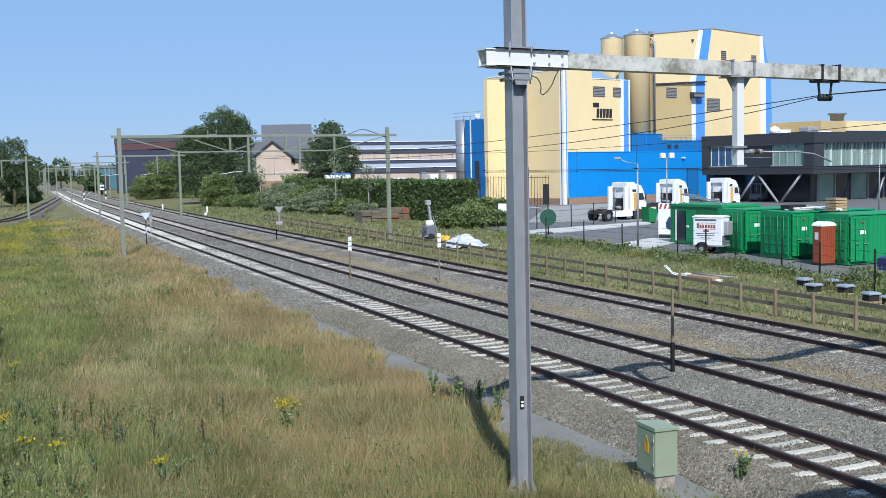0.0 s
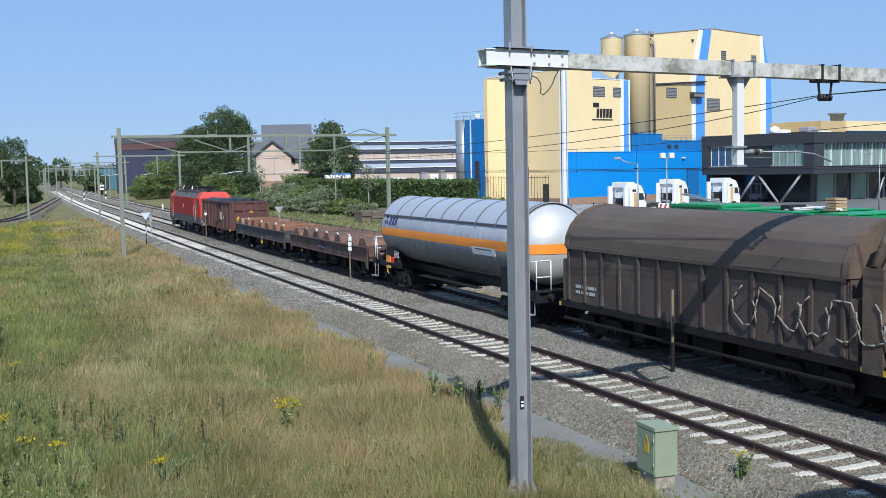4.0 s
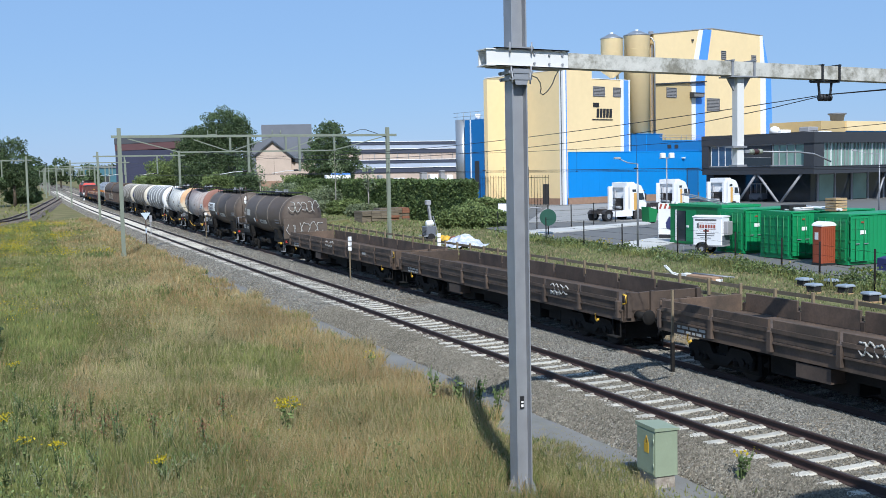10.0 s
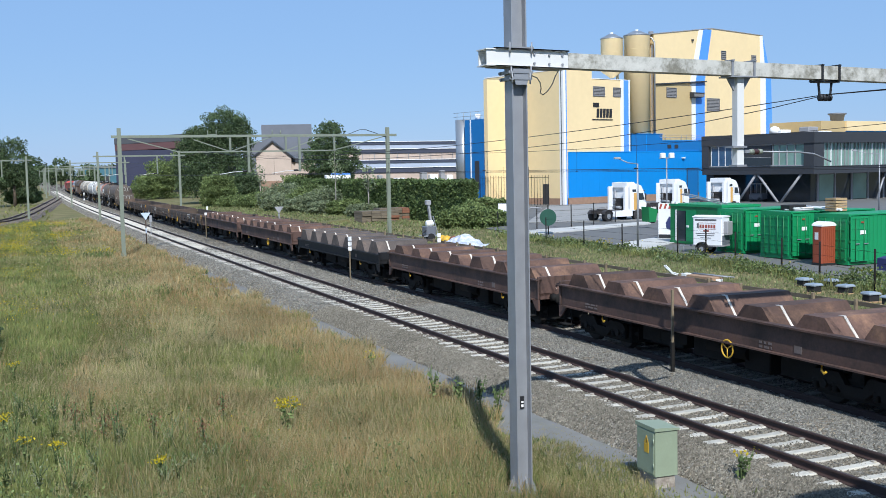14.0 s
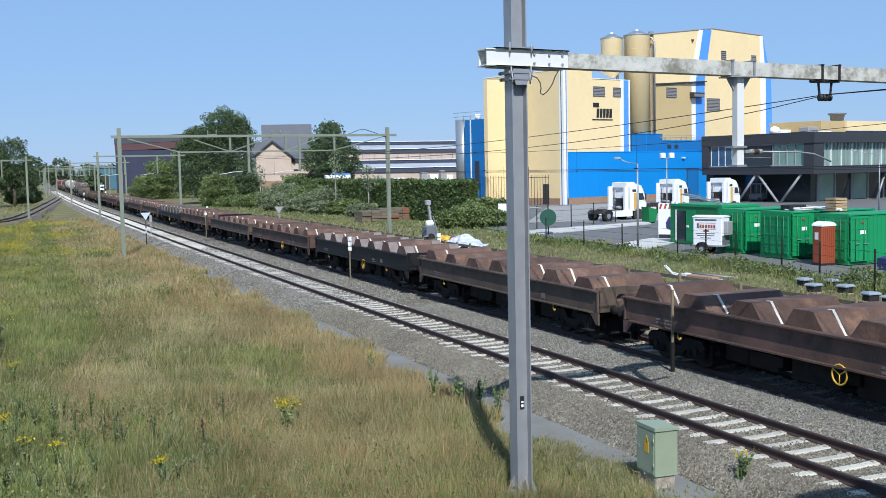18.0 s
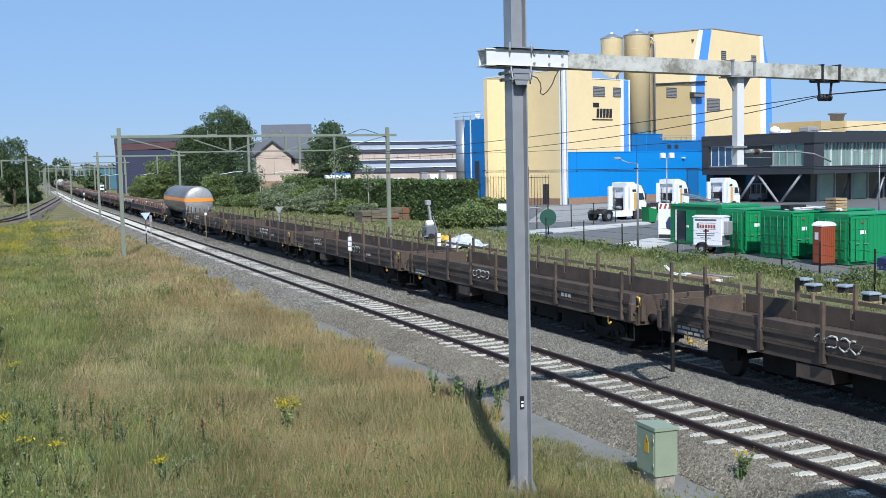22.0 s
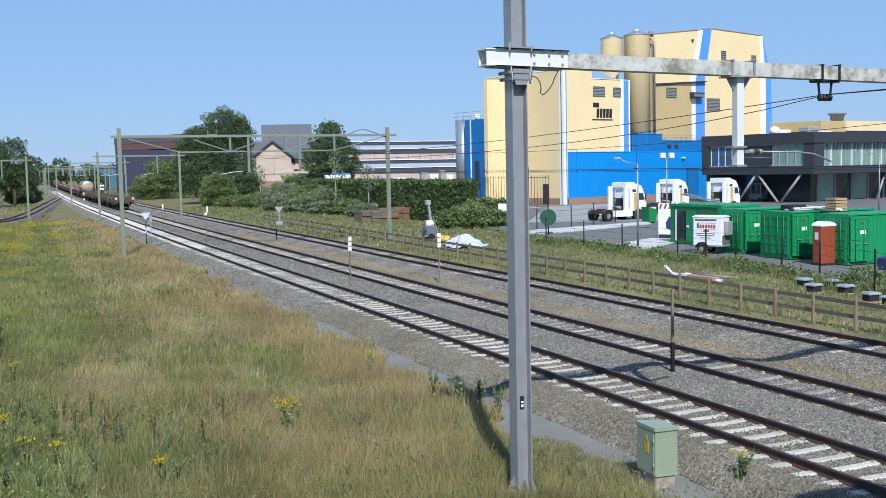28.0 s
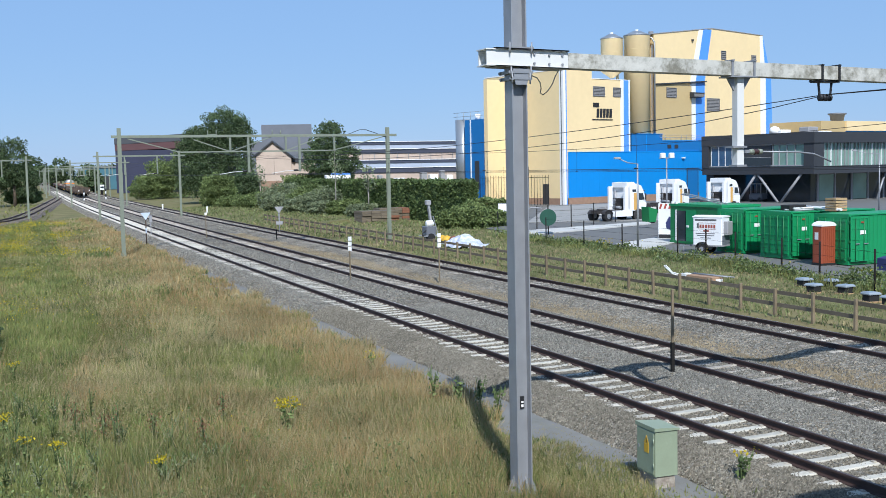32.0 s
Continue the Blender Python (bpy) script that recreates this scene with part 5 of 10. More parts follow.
def locomotive():
    t = thing("locomotive", "red electric freight locomotive with grey lower band and grey roof", "locomotive")
    E = 9.0
    sec = lambda s: [(-1.48, s * E, 1.0), (-1.48, s * E, 1.55), (-1.47, s * (E - 0.02), 2.05), (-1.42, s * (E - 0.62), 3.22), (-1.05, s * (E - 0.9), 3.72)]
    full = lambda s: sec(s) + [(-x, y, z) for x, y, z in reversed(sec(s))]

    def band(i0, i1, y0=None, y1=None):
        rings = []
        for s, lim in ((-1, y0), (1, y1)):
            r = [full(s)[k] for k in range(i0, i1 + 1)] + [full(s)[9 - k] for k in range(i1, i0 - 1, -1)]
            if lim is not None:
                r = [(x, lim, z) for x, y, z in r]
            rings.append(r)
        return Geo().rings(rings)
    part("lower_body", band(0, 1), loco_grey, t, "grey lower band")
    part("body", band(1, 3), loco_red_dirty, t, "dusty red body sides")
    part("roof", band(3, 4, -6.7, 6.7), loco_roof, t, "sooty grey roof")
    for s in (-1, 1):
        part("cab_roof", band(3, 4, None if s < 0 else 6.7, -6.7 if s < 0 else None), loco_red, t, "red cab roof")
    g = Geo()
    for k in range(13):
        z = 1.72 + k * 0.112
        w = 1.485 - max(0, (z - 2.05)) * 0.05
        for s in (-1, 1):
            g.box(min(s * w, s * (w + 0.03)), max(s * w, s * (w + 0.03)), -5.3, 5.6, z, z + 0.062)
    part("side_ribs", g, loco_red_dirty, t, "ribbed red side panels")
    part("sill", Geo().box(-1.5, 1.5, -8.85, 8.85, 0.94, 1.0).box(-1.51, 1.51, -8.7, 8.7, 1.53, 1.57), loco_grey, t)
    for s in (-1, 1):
        e = s * E
        part("windscreen", Geo().add([(-1.18, e - s * 0.10 + s * 0.02, 2.30), (1.18, e - s * 0.10 + s * 0.02, 2.30), (1.12, e - s * 0.555 + s * 0.02, 3.1), (-1.12, e - s * 0.555 + s * 0.02, 3.1),
                                      (-1.18, e - s * 0.14, 2.28), (1.18, e - s * 0.14, 2.28), (1.12, e - s * 0.60, 3.08), (-1.12, e - s * 0.60, 3.08)], [(0, 1, 2, 3), (4, 5, 6, 7), (0, 1, 5, 4), (2, 3, 7, 6), (1, 2, 6, 5), (0, 3, 7, 4)]), window_dark, t, "dark cab windscreen")
        part("windscreen_bar", Geo().bar((0, e - s * 0.07, 2.3), (0, e - s * 0.53, 3.1), 0.06, 0.05), loco_red, t)
        part("nose_panel", Geo().box(-0.55, 0.55, min(e, e + s * 0.03), max(e, e + s * 0.03), 1.55, 2.15), loco_grey, t)
        for x in (-1.05, 1.05):
            part("headlight", Geo().lathe([(0, 0.11), (s * 0.05, 0.11), (s * 0.06, 0.03)], (x, e, 1.75), "y", 10), white_paint, t, "round white headlight")
        part("buffer_beam", Geo().box(-1.4, 1.4, e - 0.15 if s > 0 else e - 0.05, e + 0.05 if s > 0 else e + 0.15, 0.78, 1.15), loco_grey, t)
        part("plough", Geo().prism([(-1.3, 0.2), (1.3, 0.2), (1.3, 0.7), (-1.3, 0.7)], e - s * 0.25, e - s * 0.1), frame_dark, t)
        for y in (6.15, 7.0):
            part("handrail", Geo().tube([(-1.5, s * y, 1.2), (-1.55, s * y, 1.25), (-1.55, s * y, 2.55), (-1.5, s * y, 2.6)], 0.016, 5), steel_grey, t)
        for x in (-1.49, 1.47):
            part("cab_door", Geo().box(x, x + 0.02, s * 6.58 - 0.36, s * 6.58 + 0.36, 1.25, 3.1), loco_red, t)
            part("cab_window", Geo().box(x - 0.005, x + 0.025, s * 7.6 - 0.33, s * 7.6 + 0.33, 2.35, 3.05), window_dark, t, "cab side window")
        step_iron(t, -1.45, s * 6.58)
        part("marker", Geo().box(-1.35, -1.0, e - 0.02 if s > 0 else e - 0.03, e + 0.03 if s > 0 else e + 0.02, 0.85, 1.25), white_paint, t, "white panel by the buffer")
    g = Geo().box(-1.53, -1.515, -0.30, 0.30, 2.22, 2.56)
    part("maker_sign", g, mark_white, t, "white sign plate")
    for a in (-0.26, 0.03):
        part("sign_bar", Geo().box(-1.54, -1.53, a, a + 0.23, 2.26, 2.52), red_paint, t)
    bars(t, -1.49, 1.3, 1.36, 1.6, 0.06, 1, logo_grey)
    bars(t, -1.49, -3.2, 1.40, 0.6, 0.05, 2, logo_grey)
    bars(t, -1.49, 7.9, 1.35, 0.8, 0.05, 1)
    # roof gear
    brown_glaze = mat("dark roof insulators", (0.06, 0.03, 0.027), 0.4, var=0.1)
    for y in (-6.2, -5.0, -3.8, -2.4, -1.0, 0.4, 1.6, 2.8, 4.0, 5.2, 6.2):
        for x in (-0.95, 0.0, 0.95):
            g = Geo().lathe([(3.7, 0.09), (3.78, 0.05), (3.80, 0.09), (3.86, 0.05), (3.88, 0.09), (3.98, 0.04)], (x, y, 0.0 if x == 0 else -0.12), "z", 8)
            part("roof_insulator", g, brown_glaze, t)
    for y in (-5.0, -2.4, 0.4, 2.8, 5.2):
        part("roof_bar", Geo().tube([(-0.95, y, 3.9), (-0.5, y, 4.08), (0.5, y, 4.08), (0.95, y, 3.9)], 0.03, 5), frame_dark, t)
    for y, c in ((-4.4, 0), (-1.7, 1), (1.0, 0), (3.4, 1), (5.7, 0)):
        part("roof_link", Geo().tube([(-0.95, y - 0.5, 3.95), (-0.8, y, 4.25), (-0.9, y + 0.5, 3.95)], 0.03, 5), (oxide_red, white_paint)[c], t, "curved roof link")
    part("roof_rail", Geo().box(-1.12, -1.06, -6.4, 6.4, 3.72, 3.8), loco_roof, t)
    part("busbar", Geo().tube([(-0.7, -5.6, 4.0), (-0.7, 5.6, 4.0)], 0.025, 5).tube([(0.7, -5.6, 4.0), (0.7, 5.6, 4.0)], 0.025, 5).tube([(-0.7, 0.4, 4.0), (0.7, 0.4, 4.0)], 0.025, 5), frame_dark, t)
    for y in (-4.2, -1.0, 1.8):
        part("roof_box", Geo().box(-0.55, 0.55, y - 0.6, y + 0.6, 3.72, 4.0, 0.05), loco_roof, t)
    for y, up in ((-6.0, False), (-3.4, False), (3.4, True), (6.0, False)):
        g = Geo()
        for s in (-1, 1):
            g.tube([(s * 0.5, y - 0.6, 4.0), (s * 0.5, y + 0.6, 4.0)], 0.03, 5)
        g.tube([(-0.5, y - 0.6, 4.0), (0.5, y - 0.6, 4.0)], 0.03, 5).tube([(-0.5, y + 0.6, 4.0), (0.5, y + 0.6, 4.0)], 0.03, 5)
        k = (y + 1.15, 4.62, y - 0.1, 5.22) if up else (y + 1.1, 4.12, y - 0.7, 4.2)
        g.bar((0, y - 0.5, 4.05), (0, k[0], k[1]), 0.1, 0.08)
        for s in (-0.35, 0.35):
            g.bar((s * 0.4, k[0], k[1]), (s, k[2], k[3]), 0.05, 0.05)
        g.tube([(-0.95, k[2], k[3] - 0.2), (-0.65, k[2], k[3]), (0.65, k[2], k[3]), (0.95, k[2], k[3] - 0.2)], 0.035, 5)
        g.tube([(-0.65, k[2] + 0.35, k[3]), (0.65, k[2] + 0.35, k[3])], 0.035, 5)
        part("pantograph", g, frame_dark, t, "raised pantograph" if up else "folded pantograph")
    for y in (-3.0, -1.0, 1.0, 3.0):
        part("equipment_box", Geo().box(-1.25, 1.25, y - 0.8, y + 0.75, 0.42, 0.94, 0.04), frame_dark, t)
    for k, (y, w, h) in enumerate(((1.9, 0.22, 0.22), (1.2, 0.25, 0.38), (0.75, 0.22, 0.4), (-0.3, 0.16, 0.16), (-1.5, 0.2, 0.34), (-2.2, 0.16, 0.16), (3.1, 0.2, 0.3), (-3.3, 0.24, 0.2))):
        part("valve_box", Geo().box(-1.33, -1.2, y, y + w, 0.88 - h, 0.9, 0.02), grey_panel if k % 3 else logo_grey, t, "small grey valve box")
    for s in (-1, 1):
        for z in (0.35, 0.62):
            part("cab_step", Geo().box(-1.5, -1.3, s * 6.58 - 0.25, s * 6.58 + 0.25, z, z + 0.03), steel_grey, t)
        part("sand_pipe", Geo().tube([(-1.15, s * 7.3, 0.8), (-1.1, s * 7.2, 0.4), (-0.9, s * 7.1, 0.1)], 0.03, 5), frame_black, t)
    for y in (-5.2, 5.2):
        bogie(t, y, wb=1.4)
    ends(t, 18.0, 1.05)
    return t


def gondola():
    L = 12.15
    t = thing("open_wagon", "high-sided rusty brown open freight wagon loaded with dark pipes", "freight wagon")
    h = L / 2
    for s in (-1, 1):
        w = part("side_wall", Geo().box(s * 1.38 - 0.03, s * 1.38 + 0.03, -h, h, 1.2, 3.08), oxide_red, t)
        part("top_rim", Geo().box(s * 1.40 - 0.09, s * 1.40 + 0.09, -h, h, 3.05, 3.2, 0.02), oxide_red, t)
        for k in range(9):
            y = -h + 0.12 + k * (L - 0.24) / 8
            part("stanchion", Geo().prism([(s * 1.40, 1.0), (s * 1.5, 1.15), (s * 1.5, 3.0), (s * 1.40, 3.06)], y - 0.08, y + 0.08), oxide_red, t)
        part("sill", Geo().box(s * 1.36 - 0.06, s * 1.36 + 0.06, -h, h, 0.98, 1.22), oxide_red, t)
        part("end_wall", Geo().box(-1.36, 1.36, s * h - 0.04, s * h + 0.04, 1.1, 3.1), oxide_red, t)
        part("end_rim", Geo().box(-1.45, 1.45, s * h - 0.09, s * h + 0.09, 3.06, 3.2, 0.02), oxide_red, t)
        for x in (-1.3, -0.45, 0.45, 1.3):
            part("end_stanchion", Geo().box(x - 0.08, x + 0.08, s * h - 0.03, s * h + (0.16 if s > 0 else 0.03), 1.0, 3.08) if s > 0 else Geo().box(x - 0.08, x + 0.08, -h - 0.16, -h + 0.03, 1.0, 3.08), oxide_red, t)
        for z in (1.25, 2.55):
            part("end_rib", Geo().box(-1.36, 1.36, s * h - 0.1, s * h + 0.1, z - 0.06, z + 0.06), oxide_red, t)
    part("floor", Geo().box(-1.36, 1.36, -h, h, 1.12, 1.24), oxide_red, t)
    g = Geo()
    rnd = random.Random(3)
    for k in range(6):
        x = -1.05 + 0.42 * k
        y0, y1 = -h + rnd.uniform(0.2, 3.0), h - rnd.uniform(0.2, 2.5)
        g = Geo().cyl((x, y0, 3.05 + rnd.uniform(-0.04, 0.06)), (x, y1, 3.03 + rnd.uniform(-0.05, 0.08)), 0.26, 14)
        part("pipe", g, scrap_dark, t, "dark steel pipe")
    g = Geo()
    for k in range(40):
        x, y = rnd.uniform(-1.1, 1.1), rnd.uniform(-h + 0.4, h - 0.4)
        g.bar((x, y, 3.0 + rnd.uniform(-0.1, 0.1)), (x + rnd.uniform(-0.3, 0.3), y + rnd.uniform(0.6, 2), 3.05 + rnd.uniform(-0.1, 0.16)), 0.25, 0.06)
    part("scrap", g, scrap_dark, t, "bent dark sheet scrap", kind="stuff")
    part("load_bed", Geo().box(-1.33, 1.33, -h + 0.05, h - 0.05, 2.6, 2.95), scrap_dark, t)
    for x, z in ((-0.9, 1.85), (0.1, 2.35)):
        part("warning_triangle", Geo().prism([(x - 0.16, z), (x + 0.16, z), (x, z + 0.26)], -h - 0.06, -h - 0.04), yellow_paint, t, "small yellow warning triangle")
    part("yellow_ring", Geo().hoop((-0.9, -h - 0.06, 1.65), 0.11, 0.03, "y", 14, 5), yellow_paint, t)
    part("end_step", Geo().box(0.2, 0.9, -h - 0.35, -h - 0.04, 1.78, 1.82), steel_grey, t)
    bars(t, -1.415, h - 0.5, 2.2, 0.9, 0.08, 3)
    scrawl(t, -1.43, -1.6, 2.0, 1.5, 0.7, mark_white, 5)
    for y in (-h + 0.5, h - 0.5):
        handle = Geo().box(-1.5, -1.4, y - 0.12, y + 0.12, 0.95, 1.1)
        part("rope_hook", handle, yellow_paint, t, "yellow rope hook")
    part("door_gear", Geo().tube([(-1.45, -2.6, 1.0), (-1.5, -2.4, 0.72), (-1.5, -0.8, 0.72), (-1.45, -0.6, 1.0)], 0.05, 6), oxide_red, t)
    for s in (-1, 1):
        part("centre_sill", Geo().box(s * 0.3 - 0.08, s * 0.3 + 0.08, -h, h, 0.85, 1.12), frame_dark, t)
    for y in (-h + 1.9, h - 1.9):
        bogie(t, y)
    ends(t, L, shade_fill=True)
    step_iron(t, -1.38, -h + 0.3)
    return t


def coil_wagon(body, frame, straps, seed, black=False, tone=None, worn=False):
    """A flat coil carrier with a deep side beam and a row of cross saddles."""
    L, h = 14.5, 7.25
    t = thing("coil_wagon", "empty " + ("black" if black or worn else "brown") + " coil wagon with a row of rusty cross saddles", "freight wagon", "coil wagons")
    rnd = random.Random(seed)
    tone = tone or rust_saddle
    zt = 1.40 if black else 1.62
    for s in (-1, 1):
        out = lambda a, b: (min(s * a, s * b), max(s * a, s * b))
        part("side_beam", Geo().box(*out(1.33, 1.38), -h, h, 1.0, zt), body, t)
        part("beam_flange", Geo().box(*out(1.28, 1.5), -h, h, zt, zt + 0.045), body, t)
        part("beam_flange", Geo().box(*out(1.30, 1.5), -h + 0.35, h - 0.35, 0.97, 1.01), body, t)
        # end plate pierced by two round holes
        y0, y1 = (s * h - 0.1, s * h) if s > 0 else (s * h, s * h + 0.1)
        for xa, xb in ((-1.42, -0.78), (-0.42, 0.42), (0.78, 1.42)):
            part("end_plate", Geo().box(xa, xb, y0, y1, 1.0, zt + 0.14, 0.02), body, t)
        for x in (-0.6, 0.6):
            part("end_plate", Geo().box(x - 0.18, x + 0.18, y0 + 0.005, y1 - 0.005, 1.0, 1.24), body, t)
            part("end_plate", Geo().box(x - 0.18, x + 0.18, y0 + 0.005, y1 - 0.005, 1.52 if zt > 1.5 else 1.45, zt + 0.13), body, t)
            part("hole_rim", Geo().hoop((x, (y0 + y1) / 2, 1.38 if zt > 1.5 else 1.345), 0.185, 0.05, "y", 14, 6), body, t)
        part("corner_bracket", Geo().prism([(s * h, 0.98), (s * h, 0.62), (s * (h - 0.12), 0.62), (s * (h - 0.5), 0.98)], -1.42, -1.36, "x"), body, t)
    part("deck", Geo().box(-1.36, 1.36, -h, h, 1.12, 1.2), frame, t)
    part("centre_sill", Geo().box(-0.35, 0.35, -h, h, 0.75, 1.12), frame_dark, t)
    n = 7
    top, foot = (1.98, 1.15) if black else (2.02, 1.18)
    for k in range(n):
        y = -h + 1.05 + k * (L - 2.1) / (n - 1)
        tp = top + rnd.uniform(-0.05, 0.05)
        w = 0.92 + rnd.uniform(-0.06, 0.06)
        x = 1.30
        sd = part("saddle", Geo().prism([(y - w, foot + 0.12), (y - 0.32, tp), (y + 0.32, tp), (y + w, foot + 0.12), (y + w, foot), (y - w, foot)], -x, x, "x"), tone, t)
        if straps > rnd.random():
            part("strap", Geo().bar((-0.72, y - w * 0.98, foot + 0.13), (-0.75, y - 0.34, tp + 0.005), 0.07, 0.02).box(-0.79, -0.71, y - 0.34, y - 0.2, tp, tp + 0.012), pale_strap, sd, "pale worn strap")
        if worn:
            for xa in (-1.302, 0.85):
                part("wear_patch", Geo().bar((xa + 0.22, y - w * 0.97, foot + 0.135), (xa + 0.22, y - 0.33, tp + 0.004), 0.44, 0.012), saddle_worn, sd, "pale worn patch")
    bars(t, -1.385, h - 1.6, 1.22, 0.7, 0.05, 2, mark_faint)
    bars(t, -1.385, -2.4, 1.2, 0.45, 0.06, 2, mark_faint)
    part("label_plate", Geo().box(-1.39, -1.38, -h + 3.4, -h + 3.65, 1.08, 1.25), mark_faint, t)
    if seed == 2:
        scrawl(t, -1.40, 1.2, 1.32, 1.1, 0.3, mat("faded violet spray", (0.10, 0.075, 0.15), 0.8, var=0.2), 41, n=5)
    for y in (-h + 0.5, h - 0.5):
        step_iron(t, -1.36, y)
    if seed % 2:
        handwheel(t, -1.46, -1.3, 0.84)
    for y in (-h + 2.7, h - 2.7):
        part("rope_hook", Geo().tube([(-1.46, y, 0.98), (-1.46, y, 0.84), (-1.46, y - 0.08, 0.78), (-1.46, y - 0.15, 0.84)], 0.03, 5), yellow_paint, t, "yellow rope hook")
    for y in (-h + 2.1, h - 2.1):
        bogie(t, y)
    part("air_tank", Geo().cyl((-0.8, -1.4, 0.68), (-0.8, 0.2, 0.68), 0.2, 10), frame_dark, t)
    part("brake_gear", Geo().box(-1.0, 1.0, 1.0, 2.2, 0.55, 0.8), frame_dark, t)
    ends(t, L, shade_fill=True)
    return t


def tank_shell(R, L, zc, dome, n=32, sag=0.0):
    """Profile of a tank: straight shell and dished ends."""
    prof = [(-L / 2, 0.05)]
    for k in range(1, 7):
        a = radians(15 * k)
        prof.append((-L / 2 + dome * (1 - math.cos(a)), R * math.sin(a)))
    prof += ([(0.0, R)] if sag else []) + [(L / 2 - dome, R)]
    for k in range(5, 0, -1):
        a = radians(15 * k)
        prof.append((L / 2 - dome * (1 - math.cos(a)), R * math.sin(a)))
    prof.append((L / 2, 0.05))
    return prof


def tank_wagon(kind, Lw):
    """A bogie tank wagon; kind sets its tank, rings, ends and fittings."""
    label, cat = kind["label"], "tank wagon"
    t = thing("tank_wagon", label, cat, "tank wagons")
    R, zc = kind.get("R", 1.37), kind.get("zc", 2.70)
    h = Lw / 2
    Lt = Lw - kind.get("short", 0.9)
    dome = kind.get("dome", 0.55)
    sag = kind.get("sag", 0.0)
    fall = lambda y: -sag * (1 - abs(2 * y / Lt))
    part("tank", Geo().lathe(tank_shell(R, Lt, zc, dome, sag=sag), (0, 0, zc), "y", 40, fall=fall), kind["shell"], t)
    for s in (-1, 1):
        prof = [(-Lt / 2 - 0.012, 0.03)]
        for k in range(1, 7):
            a = radians(15 * k)
            prof.append((-Lt / 2 - 0.012 + (dome + 0.02) * (1 - math.cos(a)), (R + 0.008) * math.sin(a)))
        prof = [(s * -d, r) for d, r in prof]
        part("tank_end", Geo().lathe(prof + [(prof[-1][0] + s * -0.04, R + 0.008)], (0, 0, zc), "y", 40), kind["end"], t, kind.get("end_label", ""))
    for k in range(kind.get("rings", 5)):
        n = kind.get("rings", 5)
        first, gap = kind.get("ring_at", (-Lt / 2 + dome + 0.35, (Lt - 2 * dome - 0.7) / max(1, n - 1)))
        y = first + k * gap
        w, d = kind.get("ring_size", (0.06, 0.035))
        part("tank_ring", Geo().lathe([(y - w - 0.01, R - 0.01), (y - w, R + d), (y + w, R + d), (y + w + 0.01, R - 0.01)], (0, 0, zc + fall(y)), "y", 40), kind.get("ring", tank_ring), t)
    fm = kind.get("frame", frame_dark)
    for s in (-1, 1):
        for e in (-1, 1):
            part("side_sill", Geo().box(s * 1.15 - 0.07, s * 1.15 + 0.07, min(e * h, e * (h - 3.3)), max(e * h, e * (h - 3.3)), 0.92, 1.18), fm, t)
        part("headstock", Geo().box(-1.4, 1.4, s * h - 0.1, s * h + 0.1, 0.85, 1.25), fm, t)
        part("tank_saddle", Geo().prism([(-1.25, 1.15), (1.25, 1.15), (1.32, 1.75), (0.9, 1.52), (0, 1.36), (-0.9, 1.52), (-1.32, 1.75)], s * (h - 2.4) - 0.5, s * (h - 2.4) + 0.5), fm, t)
    part("centre_sill", Geo().box(-0.3, 0.3, -h, h, 0.85, 1.15), fm, t)
    part("valve_gear", Geo().box(-0.9, 0.9, -0.5, 0.5, 0.62, 0.95).cyl((-1.15, 0.1, 0.8), (1.15, 0.1, 0.8), 0.09, 8), frame_dark, t)
    part("air_tank", Geo().cyl((-0.75, 1.2, 0.75), (-0.75, 2.6, 0.75), 0.2, 10), frame_dark, t)
    # end platform and rails at the rear
    g = Geo()
    for x in (-1.25, -0.7, 0.7, 1.25):
        g.tube([(x, -h + 0.05, 1.2), (x, -h + 0.05, 2.1)], 0.022, 5)
    for z in (1.65, 2.1):
        g.tube([(-1.25, -h + 0.05, z), (-0.7, -h + 0.05, z)], 0.022, 5).tube([(0.7, -h + 0.05, z), (1.25, -h + 0.05, z)], 0.022, 5)
    g.tube([(-1.25, -h + 0.05, 2.1), (-1.3, -h + 0.5, 2.0), (-1.3, -h + 0.6, 1.2)], 0.022, 5)
    part("end_rail", g, kind.get("rail", steel_grey), t)
    part("platform", Geo().box(-1.3, 1.3, -h + 0.0, -h + 0.5, 1.2, 1.24), frame_dark, t)
    if kind.get("walkway"):
        zt = zc + R
        g = Geo().box(-0.55, 0.55, -Lt / 2 + 0.8, Lt / 2 - 1.0, zt + 0.12, zt + 0.16)
        part("walkway", g, frame_dark, t, "dark roof walkway")
        g = Geo()
        ys = steps((-Lt / 2 + 0.9, Lt / 2 - 1.1, 1.3))
        for x in (-0.55, 0.55):
            for y in ys:
                g.cyl((x, y, zt - 0.1), (x, y, zt + kind.get("railh", 0.36)), 0.018, 4)
            g.tube([(x, ys[0], zt + kind.get("railh", 0.36)), (x, ys[-1], zt + kind.get("railh", 0.36))], 0.018, 4)
        part("walkway_rail", g, frame_dark, t)
        part("manhole", Geo().cyl((0, 0.3, zt - 0.1), (0, 0.3, zt + 0.2), 0.25, 14).box(-0.04, 0.04, 0.0, 0.6, zt + 0.2, zt + 0.24), steel_grey, t)
        for y in (-1.6, -0.9, 1.3):
            part("roof_valve", Geo().cyl((0.1, y, zt - 0.05), (0.1, y, zt + 0.3), 0.06, 8).cyl((0.1, y, zt + 0.3), (0.1, y, zt + 0.33), 0.1, 8), steel_grey, t)
